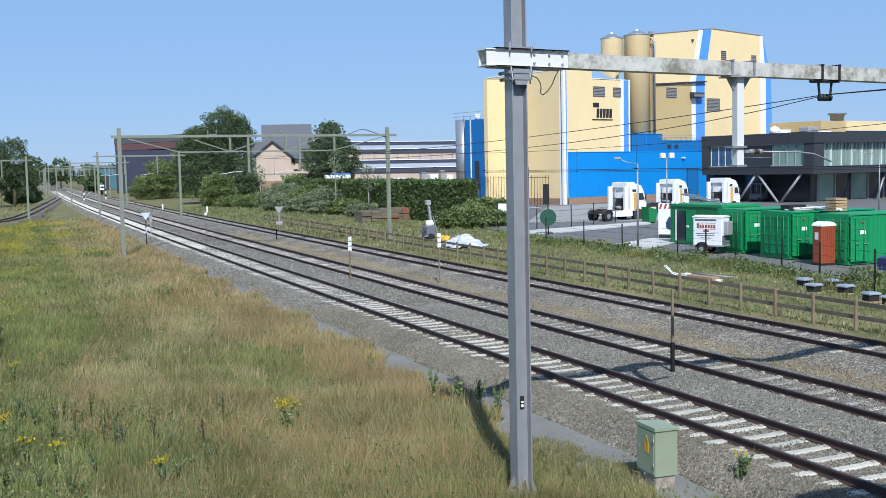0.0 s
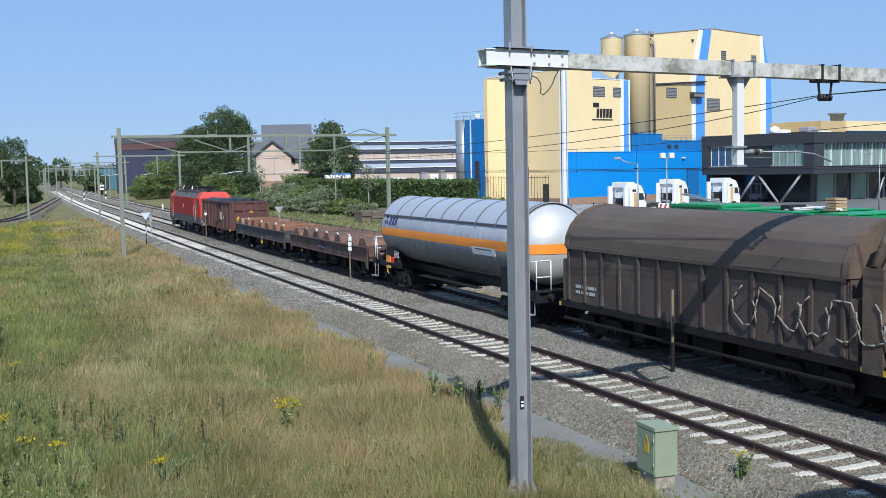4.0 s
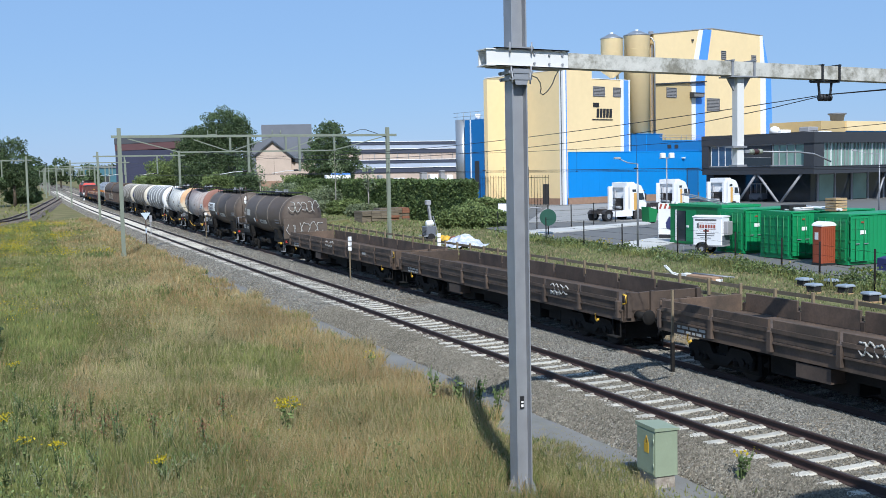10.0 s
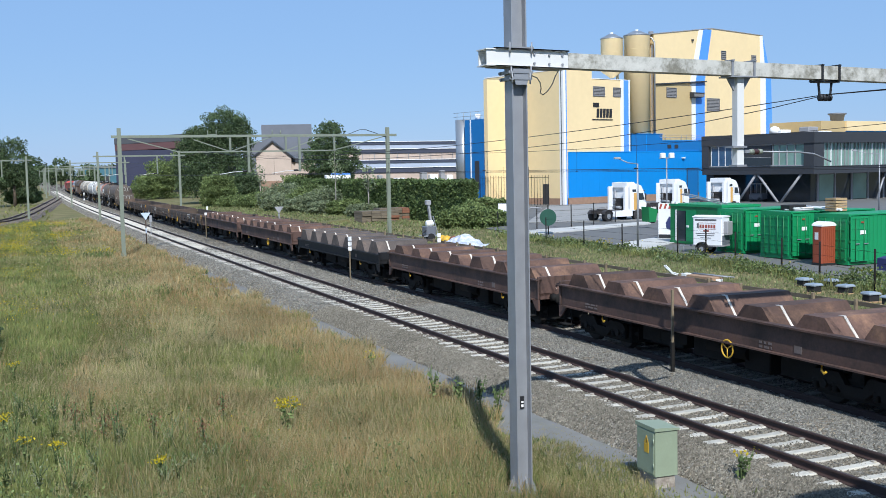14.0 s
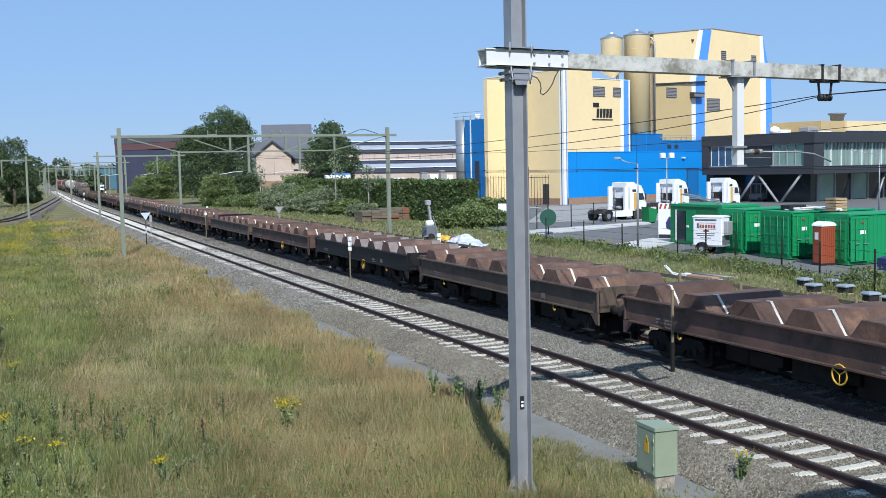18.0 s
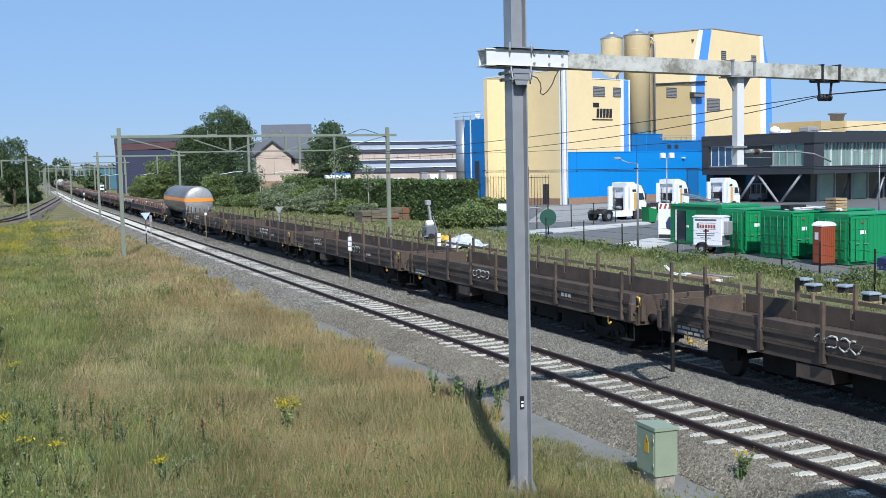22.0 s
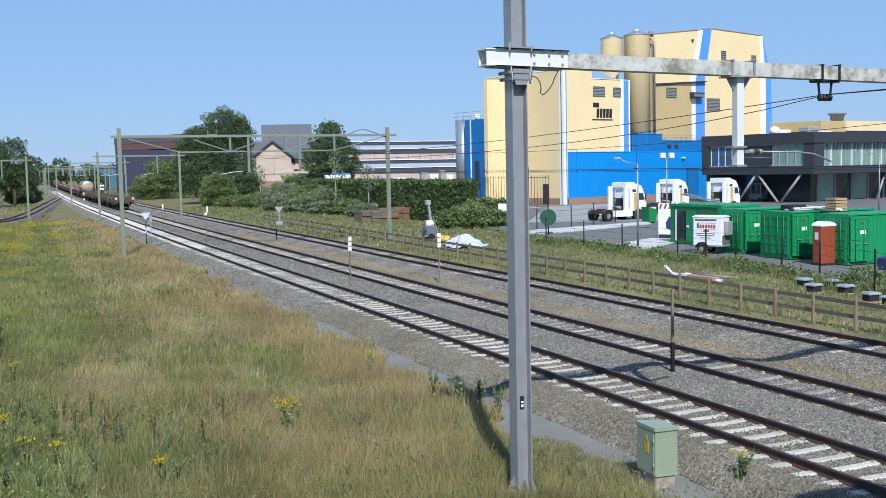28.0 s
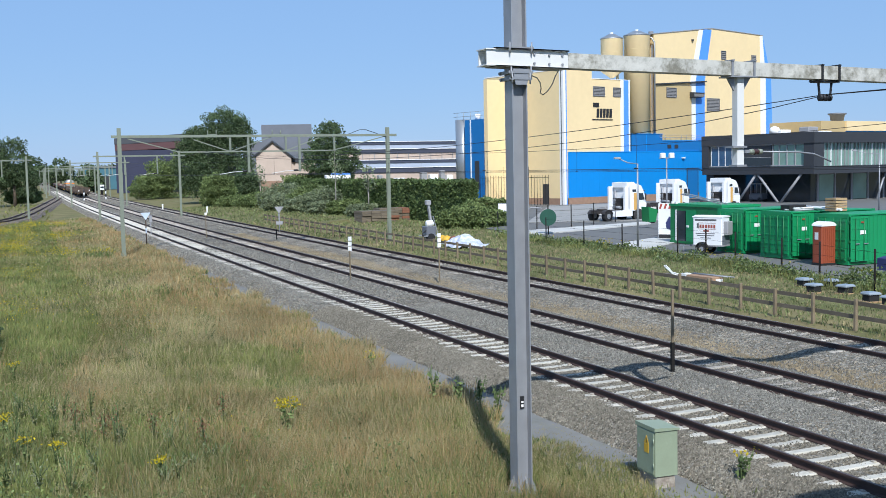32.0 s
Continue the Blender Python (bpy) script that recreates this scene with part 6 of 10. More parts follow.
    if kind.get("ladder") is not None:
        y = kind["ladder"]
        g = Geo()
        pts = lambda d: [(-1.5, y + d, 0.55), (-1.56, y + d, 1.6), (-1.52, y + d, 3.1), (-1.1, y + d, 4.0), (-0.5, y + d, 4.45)]
        g.tube(pts(-0.2), 0.028, 5).tube(pts(0.2), 0.028, 5)
        for z in (0.6, 0.9, 1.2, 1.5, 1.8, 2.1, 2.4, 2.7, 3.0):
            g.cyl((-1.55, y - 0.2, z), (-1.55, y + 0.2, z), 0.018, 4)
        for k in (0.25, 0.5, 0.75):
            g.cyl((-1.52 + 0.42 * k, y - 0.2, 3.1 + 0.9 * k), (-1.52 + 0.42 * k, y + 0.2, 3.1 + 0.9 * k), 0.018, 4)
        part("ladder", g, kind.get("ladder_mat", frame_dark), t, "side ladder")
    if kind.get("end_ladder"):
        g = Geo()
        for x in (-0.95, -0.5):
            g.tube([(x, -h + 0.1, 1.2), (x, -h + 0.15, 3.4), (x, -h + 0.9, 4.3)], 0.026, 5)
        for k in range(8):
            g.cyl((-0.95, -h + 0.12, 1.35 + 0.28 * k), (-0.5, -h + 0.12, 1.35 + 0.28 * k), 0.018, 4)
        part("end_ladder", g, rust_pale, t, "rusty end ladder")
    if kind.get("board"):
        part("data_board", Geo().box(-1.4, -1.36, h - 2.9, h - 0.9, 1.15, 1.75), frame_black, t, "black board")
        bars(t, -1.405, h - 1.1, 1.68, 0.7, 0.05, 3)
        bars(t, -1.405, h - 2.1, 1.62, 0.6, 0.04, 3)
    if kind.get("pipe"):
        part("side_pipe", Geo().tube([(-1.35, h - 0.1, 1.15), (-1.35, h - 0.6, 1.1), (-1.35, h - 1.0, 0.95)], 0.03, 5), yellow_paint, t, "yellow side pipe")
        part("side_pipe", Geo().tube([(-1.4, 1.75, 1.1), (-1.4, 1.5, 0.98), (-1.4, 0.5, 0.72), (-1.4, -1.0, 0.72)], 0.028, 5), yellow_paint, t, "yellow side pipe")
    if kind.get("emblem"):
        if kind.get("panel"):
            part("sign_panel", arc_skin(R + 0.008, 163, 191, Lt / 2 - 3.1, Lt / 2 - 0.35, zc, 6), white_paint, t, "white sign panel")
            emblem(t, R + 0.012, Lt / 2 - 0.75, zc, 177, kind["emblem"])
        else:
            if kind.get("disc"):
                part("sign_panel", arc_skin(R + 0.009, 168, 192, Lt / 2 - dome - 1.95, Lt / 2 - dome - 0.1, zc - 0.04, 6), tank_stain, t, "faded pale sign panel")
            emblem(t, R + 0.012, Lt / 2 - dome - 0.42, zc - (0.04 if sag else 0), 179, kind["emblem"], 0.95)
    if kind.get("placards"):
        part("data_panel", arc_skin(R + 0.012, 196, 208, -1.0, 0.75, zc, 4), mark_white, t, "worn white data panel")
        part("data_bar", arc_skin(R + 0.018, 200, 204, -0.1, 0.5, zc, 2), logo_grey, t)
        part("danger_diamond", arc_skin(R + 0.012, 194, 206, h - 4.1, h - 3.75, zc, 3), white_paint, t, "white danger diamond")
        part("orange_plate", arc_skin(R + 0.012, 196, 204, h - 4.75, h - 4.35, zc, 3), mat("faded orange plate", (0.42, 0.13, 0.05), 0.6, var=0.1), t, "faded orange plate")
        if kind["placards"] == 1:
            for x, z0, z1 in ((-0.55, 2.6, 3.6), (-0.47, 2.15, 3.3), (-0.62, 2.9, 3.5)):
                part("paint_splash", Geo().tube([(x, -Lt / 2 + 0.12, z0), (x - 0.02, -Lt / 2 + 0.03, (z0 + z1) / 2), (x, -Lt / 2 + 0.16, z1)], 0.05, 6), white_paint, t, "white paint run on the end")
            part("data_panel", arc_skin(R + 0.012, 188, 199, -Lt / 2 + 1.1, -Lt / 2 + 2.0, zc, 4), mark_white, t, "worn white data panel")
    if kind.get("disc"):
        part("hazard_mark", arc_skin(R + 0.012, 172, 182, -0.5, -0.1, zc - sag * 0.8, 3), strap_tan, t)
        part("data_panel", arc_skin(R + 0.012, 176, 194, -Lt / 2 + 0.5, -Lt / 2 + 1.7, zc - sag * 0.25, 4), tank_white, t, "pale data panel")
        for q in (0.62, 1.0):
            part("data_mark", arc_skin(R + 0.018, 182, 188, -Lt / 2 + q, -Lt / 2 + q + 0.22, zc - sag * 0.25, 2), logo_grey, t)
        yd, zd = -Lt / 2 - 0.02, zc - 0.04
        part("end_disc", Geo().lathe([(yd + 0.02, 0.50), (yd - 0.02, 0.49), (yd - 0.03, 0.46), (yd - 0.03, 0.02)], (0.13, 0, zd), "y", 28), kind["end"], t, "round cover plate on the end")
        part("disc_rim", Geo().hoop((0.13, yd - 0.02, zd), 0.49, 0.014, "y", 28, 5), seam_grey, t)
        part("end_mark", Geo().box(0.36, 0.54, yd - 0.045, yd - 0.03, zd - 0.06, zd + 0.14), frame_dark, t)
        for a in (-128, -58):
            ca, sa = math.cos(radians(a)), math.sin(radians(a))
            part("end_seam", Geo().tube([(0.13 + q * ca, yd + 0.006 + dome * (1 - math.sqrt(max(0.0, 1 - (q / R) ** 2))), zd + q * sa) for q in (0.5, 0.8, 1.0, 1.15)], 0.014, 4), seam_grey, t)
        part("hand_pipe", Geo().tube([(-1.3, -h + 2.3, 1.02), (-1.3, -h + 1.2, 0.98), (-1.2, -h + 0.7, 1.12)], 0.035, 5), yellow_paint, t, "worn yellow hand pipe")
        part("end_plate", Geo().prism([(-1.25, 1.2), (-0.4, 1.2), (-0.9, 1.62), (-1.25, 1.45)], -h + 0.75, -h + 0.82), steel_grey, t, "bent grey end plate")
    part("hazard_box", Geo().box(-1.42, -1.3, -h + 0.9, -h + 1.6, 0.86, 0.96), yellow_paint, t, "yellow and black hook cover")
    for a in (0.98, 1.2, 1.42):
        part("hazard_stripe", Geo().box(-1.43, -1.415, -h + a, -h + a + 0.11, 0.86, 0.96), frame_black, t)
    part("red_box", Geo().box(-1.36, -1.16, -h - 0.1, -h + 0.05, 0.98, 1.15, 0.03), red_paint, t, "red lamp box")
    for y in (-h + 2.0, h - 2.0):
        bogie(t, y, fm)
    handwheel(t, -1.4, h - 3.9, 0.85, yellow_paint if kind.get("yellow_wheel") else frame_dark)
    for y in (-h + 0.3, h - 0.3):
        step_iron(t, -1.3, y, steel_grey)
    bars(t, -R - 0.0, -h + 2.6, 2.35, 1.1, 0.09, 2, logo_grey)
    ends(t, Lw)
    return t


def gas_wagon(Lw, light):
    t = thing("gas_wagon", ("clean light grey" if light else "dusty grey") + " gas tank wagon with an orange band", "tank wagon", "tank wagons")
    R, zc, h = (1.42, 2.68, Lw / 2) if light else (1.38, 2.78, Lw / 2)
    Lt = Lw - 0.9
    low, up = (gas_dark_below, gas_light) if light else (gas_dirty, gas_dirty)
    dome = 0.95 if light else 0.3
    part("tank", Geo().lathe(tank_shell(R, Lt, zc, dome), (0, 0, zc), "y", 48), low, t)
    for s in (-1, 1):
        a0 = (-9 if light else -1) if s > 0 else (177 if light else 169)
        part("orange_band", arc_skin(R + 0.012, a0 - 1, a0 + 13, -Lt / 2 + dome, Lt / 2 - dome, zc, 4), orange_band, t, "orange side band")
    if light:
        part("sun_shield", arc_skin(R + 0.06, 28, 152, -Lt / 2 + dome - 0.1, Lt / 2 - dome + 0.1, zc, 22, 0.02), up, t, "curved sun shield")
        n = 9
        for k in range(n):
            y = -Lt / 2 + dome + k * (Lt - 2 * dome) / (n - 1)
            part("shield_strip", arc_skin(R + 0.085, 24, 156, y - 0.03, y + 0.03, zc, 18, 0.03), logo_grey, t)
        g = Geo()
        for s in (-1, 1):
            a = radians(27)
            g.bar((s * (R + 0.06) * math.cos(a), -Lt / 2 + dome, zc + (R + 0.06) * math.sin(a)), (s * (R + 0.06) * math.cos(a), Lt / 2 - dome, zc + (R + 0.06) * math.sin(a)), 0.05, 0.05)
        part("shield_edge", g, logo_grey, t)
    else:
        for k in range(12):
            y = -Lt / 2 + dome + 0.05 + k * (Lt - 2 * dome - 0.1) / 11
            part("cladding_seam", Geo().lathe([(y - 0.02, R - 0.01), (y - 0.015, R + 0.008), (y + 0.015, R + 0.008), (y + 0.02, R - 0.01)], (0, 0, zc), "y", 40), gas_dirty, t)
    prof = [(-Lt / 2 - 0.012, 0.03)] + [(-Lt / 2 - 0.012 + (dome + 0.02) * (1 - math.cos(radians(15 * k))), (R + 0.006) * math.sin(radians(15 * k))) for k in range(1, 7)]
    part("tank_end", Geo().lathe(prof, (0, 0, zc), "y", 40), gas_end if light else gas_end_dull, t, "pale dished tank end")
    if not light:
        for k in range(8):
            b = radians(22.5 + 45 * k)
            pts = [(q * math.cos(b), -Lt / 2 - 0.014 + dome * (1 - math.sqrt(1 - (q / R) ** 2)), zc + q * math.sin(b)) for q in (0.3, 0.6, 0.9, 1.15, 1.3, 1.36)]
            part("end_seam", Geo().tube(pts, 0.009, 4), gas_dirty, t)
    # band across the dished end
    for za, zb in (((-0.28, 0.08) if light else (-0.09, 0.25)),):
        lo, hi = [], []
        for k in range(21):
            f = -1 + 2 * k / 20
            for z, row in ((za + 0.02, lo), (zb, hi)):
                xm = math.sqrt(max(0, R * R - z * z)) * f * 0.995
                rr = min(0.9999, math.hypot(xm, z) / R)
                row.append((xm, -Lt / 2 - 0.03 + dome * (1 - math.sqrt(1 - rr * rr)), zc + z))
        part("orange_end_band", Geo().add(lo + hi, [(i, i + 1, 22 + i, 21 + i) for i in range(20)]), orange_band, t, "orange band across the end")
    emblem(t, R + 0.004, Lt / 2 - dome - 0.5, zc, 163 if light else 153, logo_blue if light else logo_grey, 0.85)
    if light:
        part("data_panel", arc_skin(R + 0.014, 188, 200, -Lt / 2 + 2.6, -Lt / 2 + 4.6, zc, 4), white_paint, t, "white data panel")
        part("data_bars", arc_skin(R + 0.02, 190, 192, -Lt / 2 + 2.9, -Lt / 2 + 4.3, zc, 2), logo_grey, t)
    else:
        bars(t, -R - 0.02, -1, 2.3, 4.5, 0.05, 1, logo_grey)
    fm = frame_black
    for s in (-1, 1):
        for e in (-1, 1):
            part("side_sill", Geo().box(s * 1.15 - 0.07, s * 1.15 + 0.07, min(e * h, e * (h - 3.0)), max(e * h, e * (h - 3.0)), 0.95, 1.18), fm, t)
        part("headstock", Geo().box(-1.4, 1.4, s * h - 0.1, s * h + 0.1, 0.85, 1.25), fm, t)
        part("tank_saddle", Geo().prism([(-1.25, 1.15), (1.25, 1.15), (1.3, 1.85), (0.9, 1.6), (0, 1.4), (-0.9, 1.6), (-1.3, 1.85)], s * (h - 2.2) - 0.6, s * (h - 2.2) + 0.6), fm, t)
        g = Geo()
        m = s * h - s * 0.05
        for x in (-1.3, -0.75, 0.75, 1.3):
            g.tube([(x, m, 1.2), (x, m, 2.25)], 0.026, 5)
        for z in (1.7, 2.25):
            g.tube([(-1.3, m, z), (-0.75, m, z)], 0.026, 5).tube([(0.75, m, z), (1.3, m, z)], 0.026, 5)
        g.tube([(-1.3, m, 2.25), (-1.36, m - s * 0.35, 2.2), (-1.36, m - s * 0.42, 1.2)], 0.022, 5)
        part("end_rail", g, bracket_white if light else steel_grey, t, "end platform rail")
        part("platform", Geo().box(-1.3, 1.3, m - 0.25, m + 0.25, 1.2, 1.24), fm, t)
    part("centre_sill", Geo().box(-0.3, 0.3, -h, h, 0.85, 1.15), fm, t)
    part("valve_gear", Geo().box(-0.9, 0.9, -0.5, 0.5, 0.6, 0.95).cyl((-1.2, 0.1, 0.8), (1.2, 0.1, 0.8), 0.09, 8), frame_dark, t)
    part("catwalk", Geo().box(-1.3, -1.0, -3.2, 2.6, 0.85, 0.89), frame_dark, t)
    part("hazard_box", Geo().box(-1.42, -1.3, -h + 0.9, -h + 1.5, 0.97, 1.08), yellow_paint, t, "yellow and black hook cover")
    part("rope_hook", Geo().box(-1.42, -1.3, h - 2.2, h - 1.8, 0.93, 1.03, 0.02).tube([(-1.4, h - 2.0, 0.95), (-1.42, h - 2.0, 0.75), (-1.42, h - 2.12, 0.7)], 0.03, 5), yellow_paint, t, "yellow rope hook")
    if light:
        part("red_box", Geo().box(-1.42, -1.3, h - 2.75, h - 2.45, 1.2, 1.45, 0.03), red_paint, t, "red lamp box")
        bars(t, -1.45, h - 3.0, 1.75, 0.6, 0.035, 5, bracket_white)
    if light:
        part("orange_plate", Geo().box(-1.44, -1.4, h - 2.4, h - 1.9, 1.2, 1.5), orange_band, t)
    for a in (0.95, 1.12, 1.29):
        part("hazard_stripe", Geo().box(-1.43, -1.415, -h + a, -h + a + 0.09, 0.97, 1.08), frame_black, t)
    handwheel(t, -1.42, h - 4.2, 0.85, frame_dark)
    for y in (-h + 2.0, h - 2.0):
        bogie(t, y, fm)
    for y in (-h + 0.3, h - 0.3):
        step_iron(t, -1.35, y, steel_grey)
    ends(t, Lw)
    return t


def hood_wagon(Lw):
    """A long covered twin wagon with round sliding roofs."""
    t = thing("covered_wagon", "long dark brown covered twin wagon with rounded sliding roofs", "freight wagon")
    h = Lw / 2
    for a, b in ((-h, -0.25), (0.25, h)):
        m = (a + b) / 2
        hood = []
        for y in (a + 0.55, b - 0.55):
            hood.append([(1.46 * math.cos(radians(q)), y, 2.92 + 1.22 * math.sin(radians(q))) for q in range(0, 181, 15)])
        part("hood", Geo().rings(hood, smooth=False), hood_brown, t, "rounded brown roof")
        part("wall", Geo().box(-1.42, 1.42, a + 0.5, b - 0.5, 1.2, 2.92), hood_panel, t)
        part("roof_gutter", Geo().box(-1.5, -1.42, a + 0.5, b - 0.5, 2.84, 2.95), hood_brown, t)
        n = 12
        for k in range(n + 1):
            y = a + 0.6 + k * (b - a - 1.2) / n
            part("wall_rib", Geo().box(-1.475, -1.42, y - 0.05, y + 0.05, 1.25, 2.84), hood_panel, t)
        part("sill", Geo().box(-1.45, 1.45, a, b, 1.0, 1.2), frame_dark, t)
        part("lower_rail", Geo().box(-1.47, -1.40, a + 0.3, b - 0.3, 0.62, 0.68), frame_dark, t)
        for y in (a, b):
            s = 1 if y == b else -1
            part("end_wall", Geo().rings([[(1.4 * math.cos(radians(q)), yy, 2.9 + 1.15 * math.sin(radians(q))) for q in range(0, 181, 20)] + [(-1.4, yy, 1.0), (1.4, yy, 1.0)] for yy in (y - s * 0.56, y - s * 0.45)]), hood_panel, t)
            part("end_arch", Geo().rings([[(1.5 * math.cos(radians(q)), yy, 2.92 + 1.28 * math.sin(radians(q))) for q in range(0, 181, 15)] for yy in (y - s * 0.62, y - s * 0.42)], caps=True), rust_pale, t, "pale rusty end arch")
            part("platform", Geo().box(-1.35, 1.35, y - s * 0.5 if s > 0 else y, y if s > 0 else y + 0.5, 1.0, 1.08), frame_dark, t)
            part("corner_gear", Geo().box(-1.42, -0.9, min(y - s * 0.44, y - s * 0.2), max(y - s * 0.44, y - s * 0.2), 1.1, 2.5), rust_pale, t)
            part("hazard_box", Geo().box(-1.46, -1.2, y - 0.1 if s > 0 else y - 0.02, y + 0.02 if s > 0 else y + 0.1, 1.0, 1.12), yellow_paint, t)
        bars(t, -1.43, b - 1.0, 1.75, 1.2, 0.1, 2)
        for y in (a + 1.9, b - 1.9):
            bogie(t, y)
    scrawl(t, -1.49, 4.5, 2.0, 6.5, 1.1, mat("faded pale spray", (0.22, 0.20, 0.17), 0.8, var=0.1), 9, n=8)
    part("coupling_bar", Geo().box(-0.2, 0.2, -0.3, 0.3, 0.9, 1.1), frame_dark, t)
    part("joint_post", Geo().box(-1.48, -1.40, -0.28, 0.28, 1.0, 3.2).tube([(-1.4, 0, 3.2), (-1.0, 0, 3.95), (-0.2, 0, 4.2)], 0.12, 6), rust_pale, t, "pale rusty joint post")
    ends(t, Lw, shade_fill=True)
    return t


def low_wagon(Lw, stakes, body, seed, axles4=True):
    """A flat wagon with low drop sides; stakes stand along some."""
    h = Lw / 2
    name = "stake_wagon" if stakes else "low_sided_wagon"
    t = thing(name, "empty dusty brown flat wagon with low sides" + (" and upright stakes" if stakes else ""), "freight wagon", "flat wagons")
    n = 8 if axles4 else 6
    rnd = random.Random(seed)
    part("floor", Geo().box(-1.36, 1.36, -h, h, 1.16, 1.24), body, t)
    pitch = (Lw - 0.3) / n
    for s in (-1, 1):
        a, b = (s * 1.32, s * 1.40) if s > 0 else (s * 1.40, s * 1.32)
        part("sole_bar", Geo().box(a, b, -h, h, 0.92, 1.22), body, t)
        part("sole_flange", Geo().box(s * 1.38 - 0.08, s * 1.38 + 0.08, -h, h, 1.20, 1.245), body, t)
        for k in range(n):
            y0 = -h + 0.15 + k * pitch + 0.07
            y1 = y0 + pitch - 0.14
            part("side_flap", Geo().box(s * 1.40 - 0.035, s * 1.40 + 0.035, y0, y1, 1.26, 1.76, 0.012), body, t)
            part("flap_rib", Geo().box(min(s * 1.43, s * 1.47), max(s * 1.43, s * 1.47), y0, y1, 1.46, 1.56), body, t)
        for k in range(n + 1):
            y = -h + 0.15 + k * pitch
            part("flap_hinge", Geo().box(min(s * 1.36, s * 1.50), max(s * 1.36, s * 1.50), y - 0.09, y + 0.09, 1.0, 1.5, 0.03), rust_dull, t)
            if stakes and 0 <= k <= n:
                yy = y if 0 < k < n else y + (0.5 if k == 0 else -0.5)
                part("stake", Geo().box(s * 1.45 - 0.045, s * 1.45 + 0.045, yy - 0.05, yy + 0.05, 0.98, 2.36, 0.012), rust_pale, t, "upright steel stake")
        e = s * h
        part("end_flap", Geo().box(-1.36, 1.36, min(e, e - s * 0.07), max(e, e - s * 0.07), 1.24, 1.72, 0.012), body, t)
        for x in (-1.2, -0.4, 0.4, 1.2):
            part("end_post", Geo().box(x - 0.07, x + 0.07, min(e - s * 0.02, e + s * 0.1), max(e - s * 0.02, e + s * 0.1), 1.0, 1.74), body, t)
        part("headstock", Geo().box(-1.38, 1.38, min(e, e - s * 0.15), max(e, e - s * 0.15), 0.88, 1.2), rust_dull, t)
        if axles4:
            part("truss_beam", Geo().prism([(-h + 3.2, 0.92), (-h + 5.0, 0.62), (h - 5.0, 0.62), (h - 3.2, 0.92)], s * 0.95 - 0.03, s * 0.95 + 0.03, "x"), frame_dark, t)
    bars(t, -1.405, h - 0.9, 1.16, 1.2, 0.07, 2)
    bars(t, -1.445, -h + 4.2, 1.42, 0.6, 0.12, 1)
    for k in range(rnd.choice((1, 2, 3))):
        scrawl(t, -1.45, rnd.uniform(-h + 3, h - 2), 1.5, rnd.uniform(0.9, 1.6), 0.32, mark_white, seed * 7 + k, n=4)
    for y in (-h + 0.35, h - 0.35):
        step_iron(t, -1.36, y)
    part("shunter_grip", Geo().tube([(-1.4, -h - 0.05, 1.7), (-1.4, -h - 0.2, 1.68), (-1.4, -h - 0.2, 1.45), (-1.4, -h - 0.05, 1.42)], 0.03, 5), yellow_paint, t, "yellow shunter grip")
    for y in (-h + 1.4, h - 1.4):
        part("rope_hook", Geo().tube([(-1.45, y, 0.98), (-1.45, y, 0.82), (-1.45, y - 0.08, 0.76), (-1.45, y - 0.16, 0.83)], 0.032, 5), yellow_paint, t, "yellow rope hook")
    if seed == 4:
        handwheel(t, -1.44, 4.4, 0.9)
    part("tool_box", Geo().box(-1.38, -0.9, h - 6.5, h - 5.4, 0.55, 0.88), rust_dull, t)
    part("centre_sill", Geo().box(-0.35, 0.35, -h, h, 0.8, 1.16), frame_dark, t)
    part("air_tank", Geo().cyl((-0.6, -1, 0.68), (-0.6, 1, 0.68), 0.2, 10), frame_dark, t)
    if axles4:
        for y in (-h + 2.3, h - 2.3):
            bogie(t, y)
    else:
        for y in (-h + 2.4, h - 2.4):
            wb = part("axle_guard", Geo().box(-1.12, -1.0, y - 0.6, y + 0.6, 0.5, 0.92).box(1.0, 1.12, y - 0.6, y + 0.6, 0.5, 0.92), frame_dark, t)
            for x in (-0.76, 0.76):
                part("wheel", BOGIES["wheel"], wheel_steel, t, at=pose(x, y, 0.46, 0, 0, 0 if x < 0 else 180))
            part("axle", BOGIES["axle"], wheel_steel, t, at=pose(0, y, 0.46))
    ends(t, Lw, shade_fill=True)
    return t


